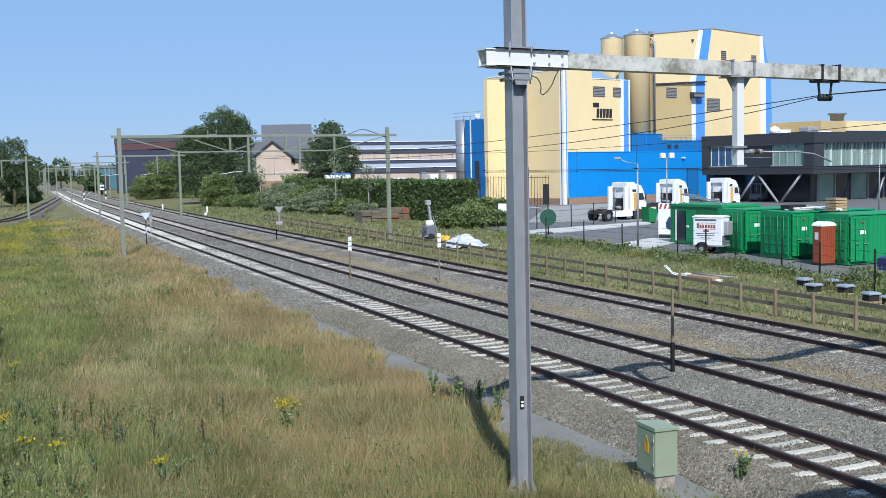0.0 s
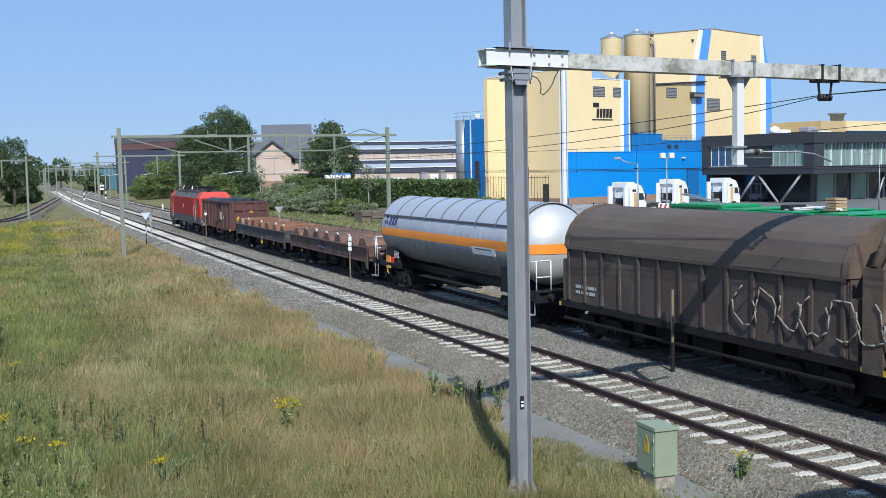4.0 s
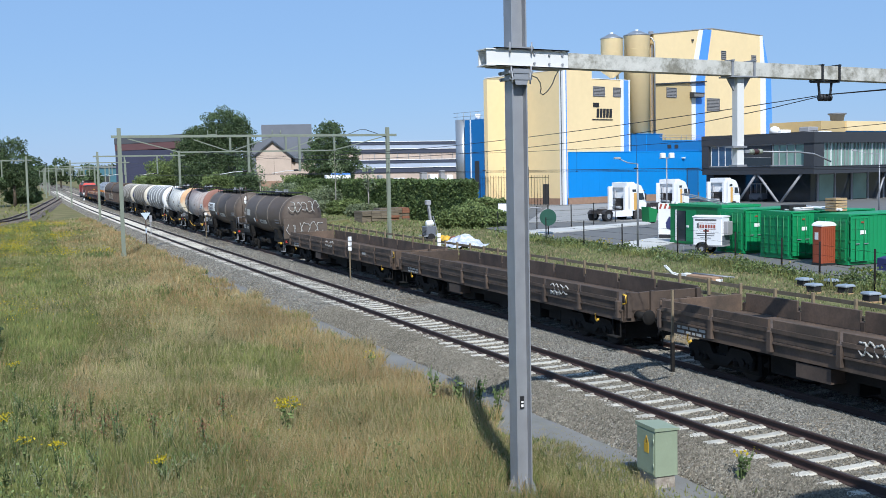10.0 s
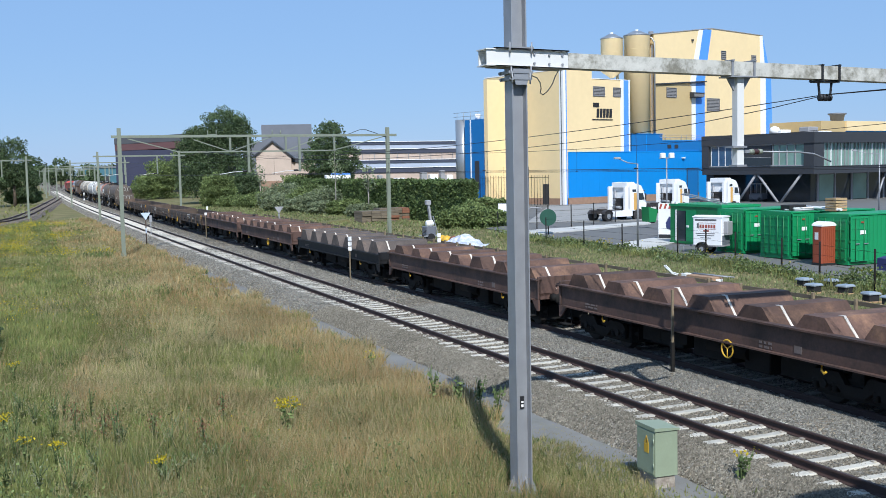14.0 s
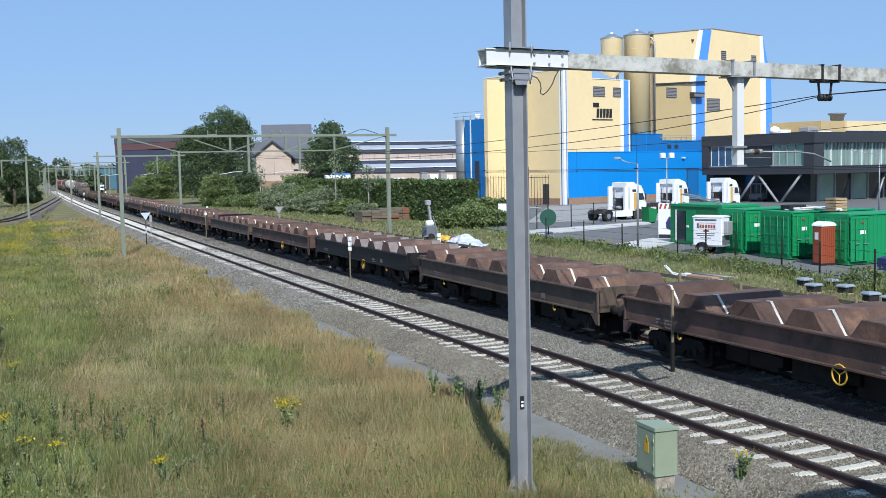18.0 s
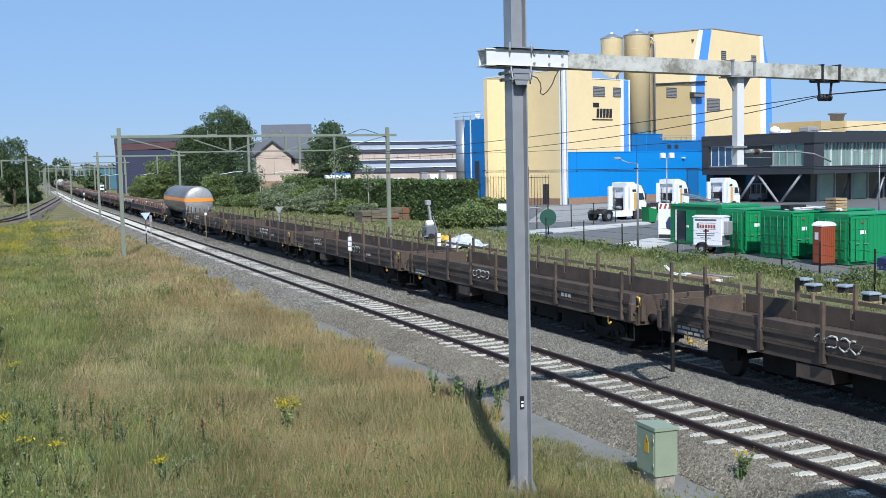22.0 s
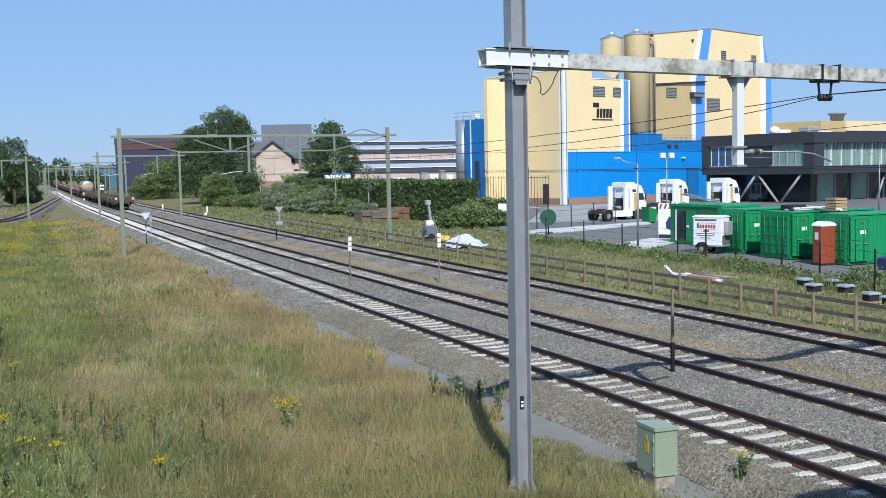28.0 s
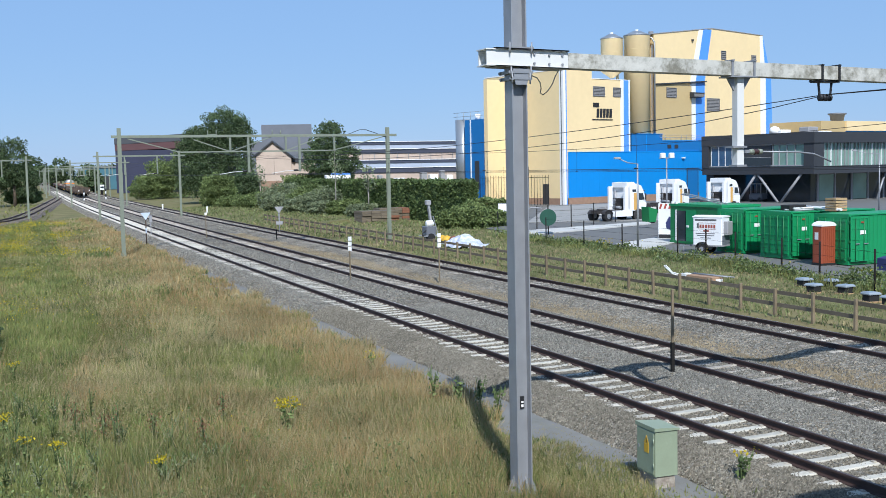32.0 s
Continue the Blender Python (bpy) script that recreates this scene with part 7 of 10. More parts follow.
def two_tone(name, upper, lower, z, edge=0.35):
    """A tank end whose rust stain stops at an uneven line at height z, with streaks running down; the same split makes
    a gas tank darker below.
    """
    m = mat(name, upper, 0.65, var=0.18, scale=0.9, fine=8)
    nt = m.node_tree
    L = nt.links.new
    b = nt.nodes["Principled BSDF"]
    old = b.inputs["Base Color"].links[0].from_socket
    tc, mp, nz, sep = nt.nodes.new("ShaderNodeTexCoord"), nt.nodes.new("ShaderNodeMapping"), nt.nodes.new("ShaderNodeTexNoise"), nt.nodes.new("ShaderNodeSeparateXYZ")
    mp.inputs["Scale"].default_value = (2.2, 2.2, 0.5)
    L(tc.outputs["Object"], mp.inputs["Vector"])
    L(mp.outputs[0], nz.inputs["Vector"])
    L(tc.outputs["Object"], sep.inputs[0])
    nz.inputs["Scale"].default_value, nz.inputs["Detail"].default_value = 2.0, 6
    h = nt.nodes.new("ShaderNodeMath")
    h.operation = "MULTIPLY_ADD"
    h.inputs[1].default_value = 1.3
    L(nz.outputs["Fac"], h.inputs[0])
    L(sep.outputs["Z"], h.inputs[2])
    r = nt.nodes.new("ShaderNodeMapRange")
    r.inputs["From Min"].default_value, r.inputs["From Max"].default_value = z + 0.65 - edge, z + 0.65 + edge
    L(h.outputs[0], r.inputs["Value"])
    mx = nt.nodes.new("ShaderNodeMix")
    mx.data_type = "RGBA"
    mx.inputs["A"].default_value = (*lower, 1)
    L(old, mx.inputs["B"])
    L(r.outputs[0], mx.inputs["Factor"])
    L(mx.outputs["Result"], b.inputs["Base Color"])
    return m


end_ochre = two_tone("ochre stained tank end", (0.66, 0.40, 0.22), (0.62, 0.55, 0.40), 2.6)
end_rust = two_tone("brown stained tank end", (0.25, 0.115, 0.085), (0.58, 0.46, 0.34), 2.2)
tank_rusting = mat("rust dusted white tank", (0.51, 0.46, 0.425), 0.65, var=0.15, scale=0.7, fine=9, dirt=(0.36, 0.25, 0.20), dirt_at=0.58, stretch=(1, 0.35, 1))


def front_stain(m, color, y0, y1):
    """Rust dust that thins out along the shell from y1 at the front back to y0, thicker on the crown."""
    nt = m.node_tree
    L = nt.links.new
    b = nt.nodes["Principled BSDF"]
    old = b.inputs["Base Color"].links[0].from_socket
    tc, nz, sep = nt.nodes.new("ShaderNodeTexCoord"), nt.nodes.new("ShaderNodeTexNoise"), nt.nodes.new("ShaderNodeSeparateXYZ")
    nz.inputs["Scale"].default_value, nz.inputs["Detail"].default_value = 1.6, 7
    L(tc.outputs["Object"], nz.inputs["Vector"])
    L(tc.outputs["Object"], sep.inputs[0])
    lift, wob = nt.nodes.new("ShaderNodeMath"), nt.nodes.new("ShaderNodeMath")
    lift.operation = wob.operation = "MULTIPLY_ADD"
    lift.inputs[1].default_value = 1.5
    L(sep.outputs["Z"], lift.inputs[0])
    L(sep.outputs["Y"], lift.inputs[2])
    wob.inputs[1].default_value = 3.0
    L(nz.outputs["Fac"], wob.inputs[0])
    L(lift.outputs[0], wob.inputs[2])
    r = nt.nodes.new("ShaderNodeMapRange")
    r.inputs["From Min"].default_value, r.inputs["From Max"].default_value, r.inputs["To Max"].default_value = y0 + 5.6, y1 + 5.6, 0.9
    L(wob.outputs[0], r.inputs["Value"])
    mx = nt.nodes.new("ShaderNodeMix")
    mx.data_type = "RGBA"
    mx.inputs["B"].default_value = (*color, 1)
    L(old, mx.inputs["A"])
    L(r.outputs[0], mx.inputs["Factor"])
    L(mx.outputs["Result"], b.inputs["Base Color"])


front_stain(tank_rusting, (0.20, 0.105, 0.085), 1.2, 6.0)
# grey shell that turns darker below an uneven line near z = 2.5
gas_dark_below = two_tone("light grey gas tank, darker below", (0.36, 0.385, 0.43), (0.15, 0.155, 0.16), 2.5, 0.5)
seam_grey = mat("dirty tank seam", (0.22, 0.19, 0.17), 0.7, var=0.2)
strap_tan = mat("dusty tan strap", (0.20, 0.165, 0.13), 0.7, var=0.15)
TANK_A = dict(label="dusty grey-brown tank wagon with pale rings and cream end", shell=tank_dust, end=tank_cream, ring=tank_ring, rings=6, ring_at=(-4.2, 2.0), ring_size=(0.05, 0.03), emblem=logo_blue, yellow_wheel=True, short=0.6, end_label="cream dished end")
TANK_C = dict(label="silver-grey tank wagon with white rings and white end", shell=tank_blue, end=tank_white, ring=tank_white, rings=5, ring_at=(-4.0, 2.15), ring_size=(0.055, 0.03), emblem=logo_blue, short=0.5, end_label="white dished end", rail=bracket_white)
TANK_D = dict(label="stained white tank wagon with ochre end, ladder and walkway", shell=tank_stain, end=end_ochre, ring=seam_grey, rings=8, ring_size=(0.018, 0.008), emblem=logo_grey, dome=0.16, disc=True, rail=frame_dark, walkway=True, ladder=1.2, board=True, pipe=True, R=1.29, zc=2.70, sag=0.26, frame=frame_dark)
TANK_E = dict(label="rust-dusted white tank wagon with brown end and side ladder", shell=tank_rusting, end=end_rust, ring=seam_grey, rings=7, ring_size=(0.018, 0.008), emblem=logo_grey, dome=0.16, disc=True, rail=frame_dark, walkway=True, ladder=1.6, board=True, pipe=True, R=1.29, zc=2.70, sag=0.28)
TANK_F = dict(label="oily brown tank wagon with a white sign panel", shell=tank_brown, end=tank_brown, ring=strap_tan, rings=4, ring_size=(0.04, 0.02), placards=1, emblem=logo_grey, panel=True, walkway=True, railh=0.25, end_ladder=True, board=True, dome=0.45, R=1.32, zc=2.56)
TANK_G = dict(label="oily brown tank wagon with spray paint on its end", shell=tank_brown, end=tank_brown, ring=strap_tan, rings=4, ring_size=(0.04, 0.02), placards=2, emblem=mark_white, walkway=True, railh=0.15, board=True, dome=0.5, R=1.32, zc=2.56)

MOVING = []


def join_train(ob, front, rear):
    MOVING.append((ob, (front + rear) / 2))
    ob.matrix_basis = on_line(TRACKS[1], (front + rear) / 2)
    return ob


def make_train():
    join_train(locomotive(), 4.72, -13.3)
    join_train(gondola(), -14.42, -26.57)
    join_train(coil_wagon(beam_grey, beam_grey, 0.6, 1, tone=rust_orange), -28.0, -42.9)
    join_train(coil_wagon(rust_brown, rust_brown, 1.0, 2), -44.1, -58.7)
    join_train(gas_wagon(16.4, True), -59.5, -76.0)
    join_train(hood_wagon(26.3), -77.7, -104.1)
    a = join_train(tank_wagon(TANK_A, 14.3), -105.1, -119.3)
    join_train(copy_thing(a, pose(0, 0, 0)), -120.4, -134.6)
    join_train(tank_wagon(TANK_C, 14.95), -136.05, -151.05)
    join_train(tank_wagon(TANK_D, 10.9), -152.15, -163.05)
    join_train(tank_wagon(TANK_E, 10.9), -164.75, -175.6)
    join_train(tank_wagon(TANK_F, 12.75), -176.95, -189.7)
    g = tank_wagon(TANK_G, 12.65)
    part("shield_plate", Geo().box(-1.38, 1.38, -6.3, -6.24, 1.2, 2.45), tank_brown, g, "brown end shield")
    scrawl(g, -6.33, 1.2, 1.85, 2.4, 0.8, mark_white, 21, plane="y", n=5)
    scrawl(g, -6.0, 0.95, 3.2, 1.9, 0.7, mark_white, 22, plane="y", n=5)
    join_train(g, -191.1, -203.75)
    for k, (f, r) in enumerate(((-205.4, -223.3), (-224.5, -242.5), (-243.9, -262.9), (-263.8, -281.7))):
        join_train(low_wagon(18.1, False, rust_pale if k % 2 == 0 else rust_dull, k + 1), f, r)
    first = -282.75
    pitch = 15.895
    plan = [(rust_brown, 0.9, 4), (rust_brown, 1.0, 5), ("black", 1, 6), (rust_brown, 0.7, 8), (rust_brown, 1.0, 7), ("black", 1, 9), (rust_brown, 1, 10), (rust_dull, 0.8, 12), (rust_brown, 1, 11), ("worn", 0.9, 13), (rust_dull, 0.7, 14), (rust_brown, 1, 15)]
    for k, (m, st, sd) in enumerate(plan):
        ink = m in ("black", "worn")
        w = coil_wagon(frame_black if ink else m, frame_dark if ink else m, st, sd, m == "black", saddle_grey if m == "black" else None, m == "worn")
        join_train(w, first - k * pitch, first - k * pitch - 14.5)
    join_train(gas_wagon(15.3, False), -473.3, -488.6)
    for k, (f, r) in enumerate(((-490.0, -507.9), (-509.3, -527.4), (-528.5, -546.6), (-547.8, -565.7))):
        join_train(low_wagon(17.9, True, rust_dull, k + 11), f, r)
    last = low_wagon(12.6, True, rust_dull, 31, axles4=False)
    for x in (-1.25, 1.25):
        b = part("tail_board", Geo().box(x - 0.13, x + 0.13, -6.45, -6.41, 1.5, 1.88), white_paint, last, "white tail board with dark marks")
        part("tail_mark", Geo().prism([(x - 0.09, 1.54), (x + 0.09, 1.54), (x, 1.66)], -6.465, -6.452).prism([(x - 0.09, 1.84), (x + 0.09, 1.84), (x, 1.72)], -6.465, -6.452), frame_black, b)
    join_train(last, -566.8, -579.4)


SPEED = 26.87
make_train()


def motions():
    """The train rolls off along the middle track at an even pace."""
    for ob, s in MOVING:
        rows = []
        for t in [0, 0.1] + [2.0 * k for k in range(1, 16)] + [31.9, 32.0]:
            rows.append((t, on_line(TRACKS[1], s + SPEED * t)))
        walk(ob, rows)


# ---- the yard and the line side ----
green_box = mat("bright green container paint", (0.012, 0.25, 0.085), 0.5, var=0.08, scale=0.7, fine=10, dirt=(0.02, 0.20, 0.08), dirt_at=0.66, each=0.05)
green_dark = mat("dark green cabin paint", (0.012, 0.17, 0.05), 0.5, var=0.08, scale=0.6)
toilet_red = mat("brick red plastic", (0.27, 0.062, 0.026), 0.5, var=0.08, scale=1)
truck_white = mat("white truck paint", (0.80, 0.81, 0.82), 0.3, var=0.03)
rubber = mat("black rubber", (0.015, 0.015, 0.016), 0.8, var=0.2)
truck_frame = mat("dark truck chassis", (0.04, 0.035, 0.033), 0.6, var=0.2)
sign_green = mat("dark green round sign", (0.012, 0.07, 0.045), 0.6, var=0.08)
cabinet_green = mat("pale green cabinet paint", (0.265, 0.315, 0.22), 0.5, var=0.07, scale=2, fine=30, dirt=(0.33, 0.40, 0.31), dirt_at=0.62)
dome_light = mat("milky skylight dome", (0.26, 0.30, 0.34), 0.25, 0.0, var=0.15, scale=3)
foil_blue = mat("blue white plastic sheet", (0.42, 0.46, 0.58), 0.5, var=0.3, scale=3, dirt=(0.70, 0.70, 0.70), dirt_at=0.5)
cardboard = mat("weathered brown board", (0.33, 0.21, 0.13), 0.85, var=0.2, scale=3)
pallet_wood = mat("raw pallet wood", (0.42, 0.28, 0.15), 0.85, var=0.2, scale=4, each=0.1)
orange_end = mat("orange painted timber end", (0.20, 0.088, 0.05), 0.8, var=0.2, scale=4)


def yard():
    ys = [20, 30, 36, 46, 57, 67, 80, 100, 130, 160]
    left = [34.0, 34.5, 35.1, 36.6, 37.8, 38.3, 39.5, 44, 60, 62]
    v, f = [], []
    for y, x in zip(ys, left):
        for k in range(8):
            v.append((x + (150 - x) * (k / 7) ** 1.5, y, 0.004))
    for j in range(len(ys) - 1):
        for k in range(7):
            f.append((j * 8 + k, j * 8 + k + 1, (j + 1) * 8 + k + 1, (j + 1) * 8 + k))
    tagged(raw("yard", v, f, asphalt), "grey asphalt yard between fence and mill", "yard", kind="structure")
    g = Geo().prism([(48, 92), (62, 86), (80, 128), (72, 131)], 0.008, 0.05, "z")
    solid("pavement", g, mat("worn grey apron paving", (0.30, 0.295, 0.28), 0.85, var=0.12, scale=0.4, fine=12, dirt=(0.22, 0.215, 0.20), dirt_at=0.55), "pale paved apron before the blue hall", "pavement", kind="structure")
    g = Geo().prism([(39.2, 74.8), (46.0, 77.4), (55.2, 81.6), (56.6, 84.4), (48.6, 82.0), (41.4, 79.7)], 0.0, 0.10, "z")
    solid("pavement", g, paving, "pale concrete kerb strip along the yard road", "pavement", kind="structure")
    g = Geo().prism([(39.4, 62.5), (44.8, 66.0), (47.2, 64.0), (38.6, 57.5), (38.0, 58.2)], 0.006, 0.05, "z")
    solid("pavement", g, paving, "pale concrete slab before the green cabin", "pavement", kind="structure")


def container(y0, x0=40.5, label="open bright green steel container with a folded-back door"):
    """Its long side lies east-west; the western doors are folded back."""
    t = thing("container", label, "container", "green containers", at=pose(x0, y0, 0.05))
    L, W, H = 6.06, 2.44, 2.59
    part("floor", Geo().box(0, L, 0, W, 0, 0.16), green_dark, t)
    part("roof", Geo().box(0, L, 0, W, H - 0.06, H), green_box, t)
    for y in (0, W - 0.04):
        n, o = 22, -0.035 if y == 0 else 0.035
        wave = [(L * (k + f) / n, y + (o if f in (0.1, 0.45) else 0)) for k in range(n) for f in (0.0, 0.1, 0.45, 0.55)] + [(L, y)]
        part("side_wall", Geo().prism(wave + [(L, y - o * 0.6), (0, y - o * 0.6)], 0.16, H - 0.1, "z"), green_box, t, "corrugated green side")
    part("end_wall", Geo().box(L - 0.05, L, 0.0, W, 0.16, H - 0.06), green_box, t)
    for x in (0, L - 0.12):
        for y in (0, W - 0.12):
            part("corner_post", Geo().box(x, x + 0.14, y - 0.035, y + 0.13, 0, H + 0.01), green_box, t)
    part("lintel", Geo().box(-0.01, 0.12, 0, W, H - 0.2, H), green_box, t)
    part("sill", Geo().box(-0.01, 0.12, 0, W, 0, 0.18), green_box, t)
    # one leaf folded back on the south side, the other nearly shut
    for yy, x1, x2 in ((-0.12, 0.05, 1.22),):
        d = part("door_leaf", Geo().box(x1, x2, yy, yy + 0.05, 0.15, H - 0.12), green_box, t, "open green door leaf")
        for z in (0.2, 0.75, 1.3, 1.85, H - 0.2):
            part("door_rib", Geo().box(x1, x2, yy - 0.025, yy, z - 0.03, z + 0.03), green_box, d)
        for x in (x1 + 0.3, x2 - 0.3):
            part("lock_rod", Geo().cyl((x, yy - 0.05, 0.2), (x, yy - 0.05, H - 0.2), 0.02, 6), green_dark, d)
            part("rod_handle", Geo().box(x - 0.02, x + 0.26, yy - 0.075, yy - 0.05, 1.06, 1.1), steel_grey, d)
        for x in (x1 + 0.03, (x1 + x2) / 2, x2 - 0.03):
            part("door_rib", Geo().box(x - 0.03, x + 0.03, yy - 0.028, yy - 0.002, 0.2, H - 0.2), green_box, d)
        part("door_label", Geo().box(x1 + 0.62, x2 - 0.18, yy - 0.035, yy - 0.028, 1.56, 1.76), white_paint, d, "small white notice")
        part("door_mark", Geo().box(x1 + 0.66, x2 - 0.26, yy - 0.035, yy - 0.028, 2.14, 2.22), toilet_red, d)
        for z in (0.35, 1.2, 2.2):
            part("hinge", Geo().box(x1 - 0.06, x1 + 0.02, yy - 0.01, yy + 0.06, z - 0.06, z + 0.06), green_dark, d)
    for y0, y1 in ((0.12, W / 2 - 0.01), (W / 2 + 0.01, W - 0.12)):
        d = part("door_leaf", Geo().box(-0.05, 0.0, y0, y1, 0.19, H - 0.21), green_box, t, "shut green door leaf")
        for z in (0.3, 0.8, 1.3, 1.8, 2.25):
            part("door_rib", Geo().box(-0.08, -0.05, y0 + 0.03, y1 - 0.03, z - 0.03, z + 0.03), green_box, d)
        for y in (y0 + 0.3, y1 - 0.3):
            part("lock_rod", Geo().cyl((-0.1, y, 0.2), (-0.1, y, H - 0.2), 0.022, 6), green_dark, d)
    return t


def site_cabin():
    t = thing("site_cabin", "dark green steel site cabin with an open doorway", "cabin", at=pose(43.1, 55.8, 0.05))
    L, W, H = 5.6, 3.0, 2.5
    part("wall", Geo().box(0, W, 0, L, 0.1, H), green_dark, t)
    part("roof", Geo().box(-0.06, W + 0.06, -0.06, L + 0.06, H, H + 0.16), green_box, t)
    part("floor_frame", Geo().box(-0.04, W + 0.04, -0.04, L + 0.04, 0, 0.16), green_dark, t)
    part("doorway", Geo().box(-0.03, 0.0, L - 1.75, L - 0.75, 0.16, 2.2), window_dark, t, "dark open doorway")
    part("door_leaf", Geo().box(-0.06, -0.03, L - 2.95, L - 1.85, 0.16, 2.25), green_box, t, "open green door")
    part("white_post", Geo().box(-0.05, 0.0, L - 0.75, L - 0.62, 0.16, 2.25), white_paint, t)
    part("handle", Geo().box(-0.1, -0.06, L - 2.15, L - 1.95, 1.1, 1.25), white_paint, t)
    part("window", Geo().box(0.5, 1.7, -0.03, 0.0, 1.1, 2.0), window_dark, t)
    for y in (0.0, 1.4, 2.8):
        part("wall_seam", Geo().box(-0.02, 0.0, y, y + 0.05, 0.16, H), green_dark, t)
    for y in (L - 0.3, L - 0.7):
        part("roof_lamp", Geo().box(-0.1, 0.05, y - 0.08, y + 0.08, H + 0.16, H + 0.3), white_paint, t)
    g = Geo()
    for x in (0.4, 0.9):
        g.bar((x, 0.6, H + 0.2), (x, 4.9, H + 0.8), 0.06, 0.06)
    for k in range(9):
        y = 0.8 + k * 0.5
        g.bar((0.4, y, H + 0.23 + (y - 0.6) * 0.14), (0.9, y, H + 0.23 + (y - 0.6) * 0.14), 0.04, 0.04)
    solid("roof_ladder", g, steel_grey, "aluminium ladder lying on the cabin roof", "ladder", at=pose(43.1, 55.8, 0.05))


def box_trailer():
    t = thing("box_trailer", "white refrigerated box trailer with sign bars", "trailer", at=pose(39.85, 51.6, 0, 0, 0, 25.4))
    W, L = 1.0, 1.9
    part("body", Geo().box(0, W, 0, L, 0.5, 2.2, 0.05), truck_white, t)
    part("roof", Geo().prism([(-0.03, 2.18), (W + 0.03, 2.18), (W + 0.03, 2.24), (W / 2, 2.31), (-0.03, 2.24)], -0.03, L + 0.03), white_clad, t)
    part("skirt", Geo().box(-0.02, W + 0.02, -0.02, L + 0.02, 0.46, 0.54), grey_panel, t)
    for x in (-0.16, W - 0.02):
        part("wheel", Geo().cyl((x, 1.25, 0.3), (x + 0.18, 1.25, 0.3), 0.3, 18), rubber, t)
        part("hub", Geo().cyl((x - 0.01, 1.25, 0.3), (x + 0.19, 1.25, 0.3), 0.14, 12), steel_grey, t)
        part("mudguard", Geo().rings([[(x - 0.02 + 0.22 * k, 1.25 + q * math.cos(radians(a)), 0.3 + q * math.sin(radians(a))) for q, a in [(0.42, b) for b in range(10, 171, 20)] + [(0.38, b) for b in range(170, 9, -20)]] for k in (0, 1)]), rubber, t, "curved black mudguard")
    part("drawbar", Geo().bar((W / 2, L, 0.45), (W / 2, L + 1.1, 0.42), 0.12, 0.1), steel_grey, t)
    part("jockey_wheel", Geo().cyl((W / 2, L + 0.9, 0.0), (W / 2, L + 0.9, 0.5), 0.05, 8), steel_grey, t)
    part("cooling_unit", Geo().box(0.2, W - 0.15, -0.28, 0.0, 1.15, 1.95, 0.04), grey_panel, t, "grey cooling unit")
    part("rear_frame", Geo().box(0.04, W - 0.04, -0.02, 0.0, 0.55, 1.1), grey_clad, t)
    red = mat("dull red sign", (0.30, 0.08, 0.06), 0.6, var=0.1)
    part("sign_bar", Geo().box(-0.012, 0, 0.35, 1.75, 1.98, 2.08), logo_grey, t)
    for k in range(7):
        part("sign_shape", Geo().box(-0.012, 0, 0.42 + k * 0.18, 0.55 + k * 0.18, 1.55, 1.82 if k == 6 else 1.75), red if k != 6 else logo_grey, t, "dull sign shape")
    part("sign_line", Geo().box(-0.012, 0, 0.4, 1.55, 1.84, 1.86).box(-0.012, 0, 0.4, 1.55, 1.48, 1.50), red, t)
    part("sign_bar", Geo().box(-0.012, 0, 0.85, 1.2, 1.33, 1.43), red, t)
    for a, b, c in ((0.45, 1.7, 1.2), (0.5, 1.6, 1.08), (0.7, 1.4, 0.94)):
        part("sign_bar", Geo().box(-0.012, 0, a, b, c, c + 0.04), logo_grey, t)


def toilet():
    t = thing("portable_toilet", "brick red portable toilet with a white roof", "portable toilet", at=pose(39.5, 43.0, 0) @ Matrix.Scale(0.85, 4, (1, 0, 0)) @ Matrix.Scale(0.62, 4, (0, 1, 0)))
    part("cabin", Geo().box(0, 1.1, 0, 1.1, 0.08, 2.05, 0.04), toilet_red, t)
    part("base", Geo().box(-0.03, 1.13, -0.03, 1.13, 0, 0.12), rubber, t)
    rings = [[(0.55 + 0.6 * math.cos(radians(a)), y, 2.04 + 0.24 * math.sin(radians(a))) for a in range(0, 181, 20)] for y in (-0.03, 1.13)]
    part("roof", Geo().rings(rings), white_paint, t, "white arched roof")
    d = part("door", Geo().box(-0.03, 0.0, 0.15, 0.95, 0.15, 1.98, 0.01), toilet_red, t)
    part("notice", Geo().box(-0.045, -0.03, 0.35, 0.75, 1.35, 1.72), white_paint, d, "white notice")
    for k in range(6):
        part("wall_rib", Geo().box(0.12 + k * 0.16, 0.2 + k * 0.16, -0.025, 0, 0.2, 1.95), toilet_red, t)


sign_pale = mat("pale blue-white sign face", (0.52, 0.60, 0.70), 0.4, var=0.06)
stripe_ochre = mat("pale orange stripe", (0.62, 0.36, 0.10), 0.5, var=0.1)


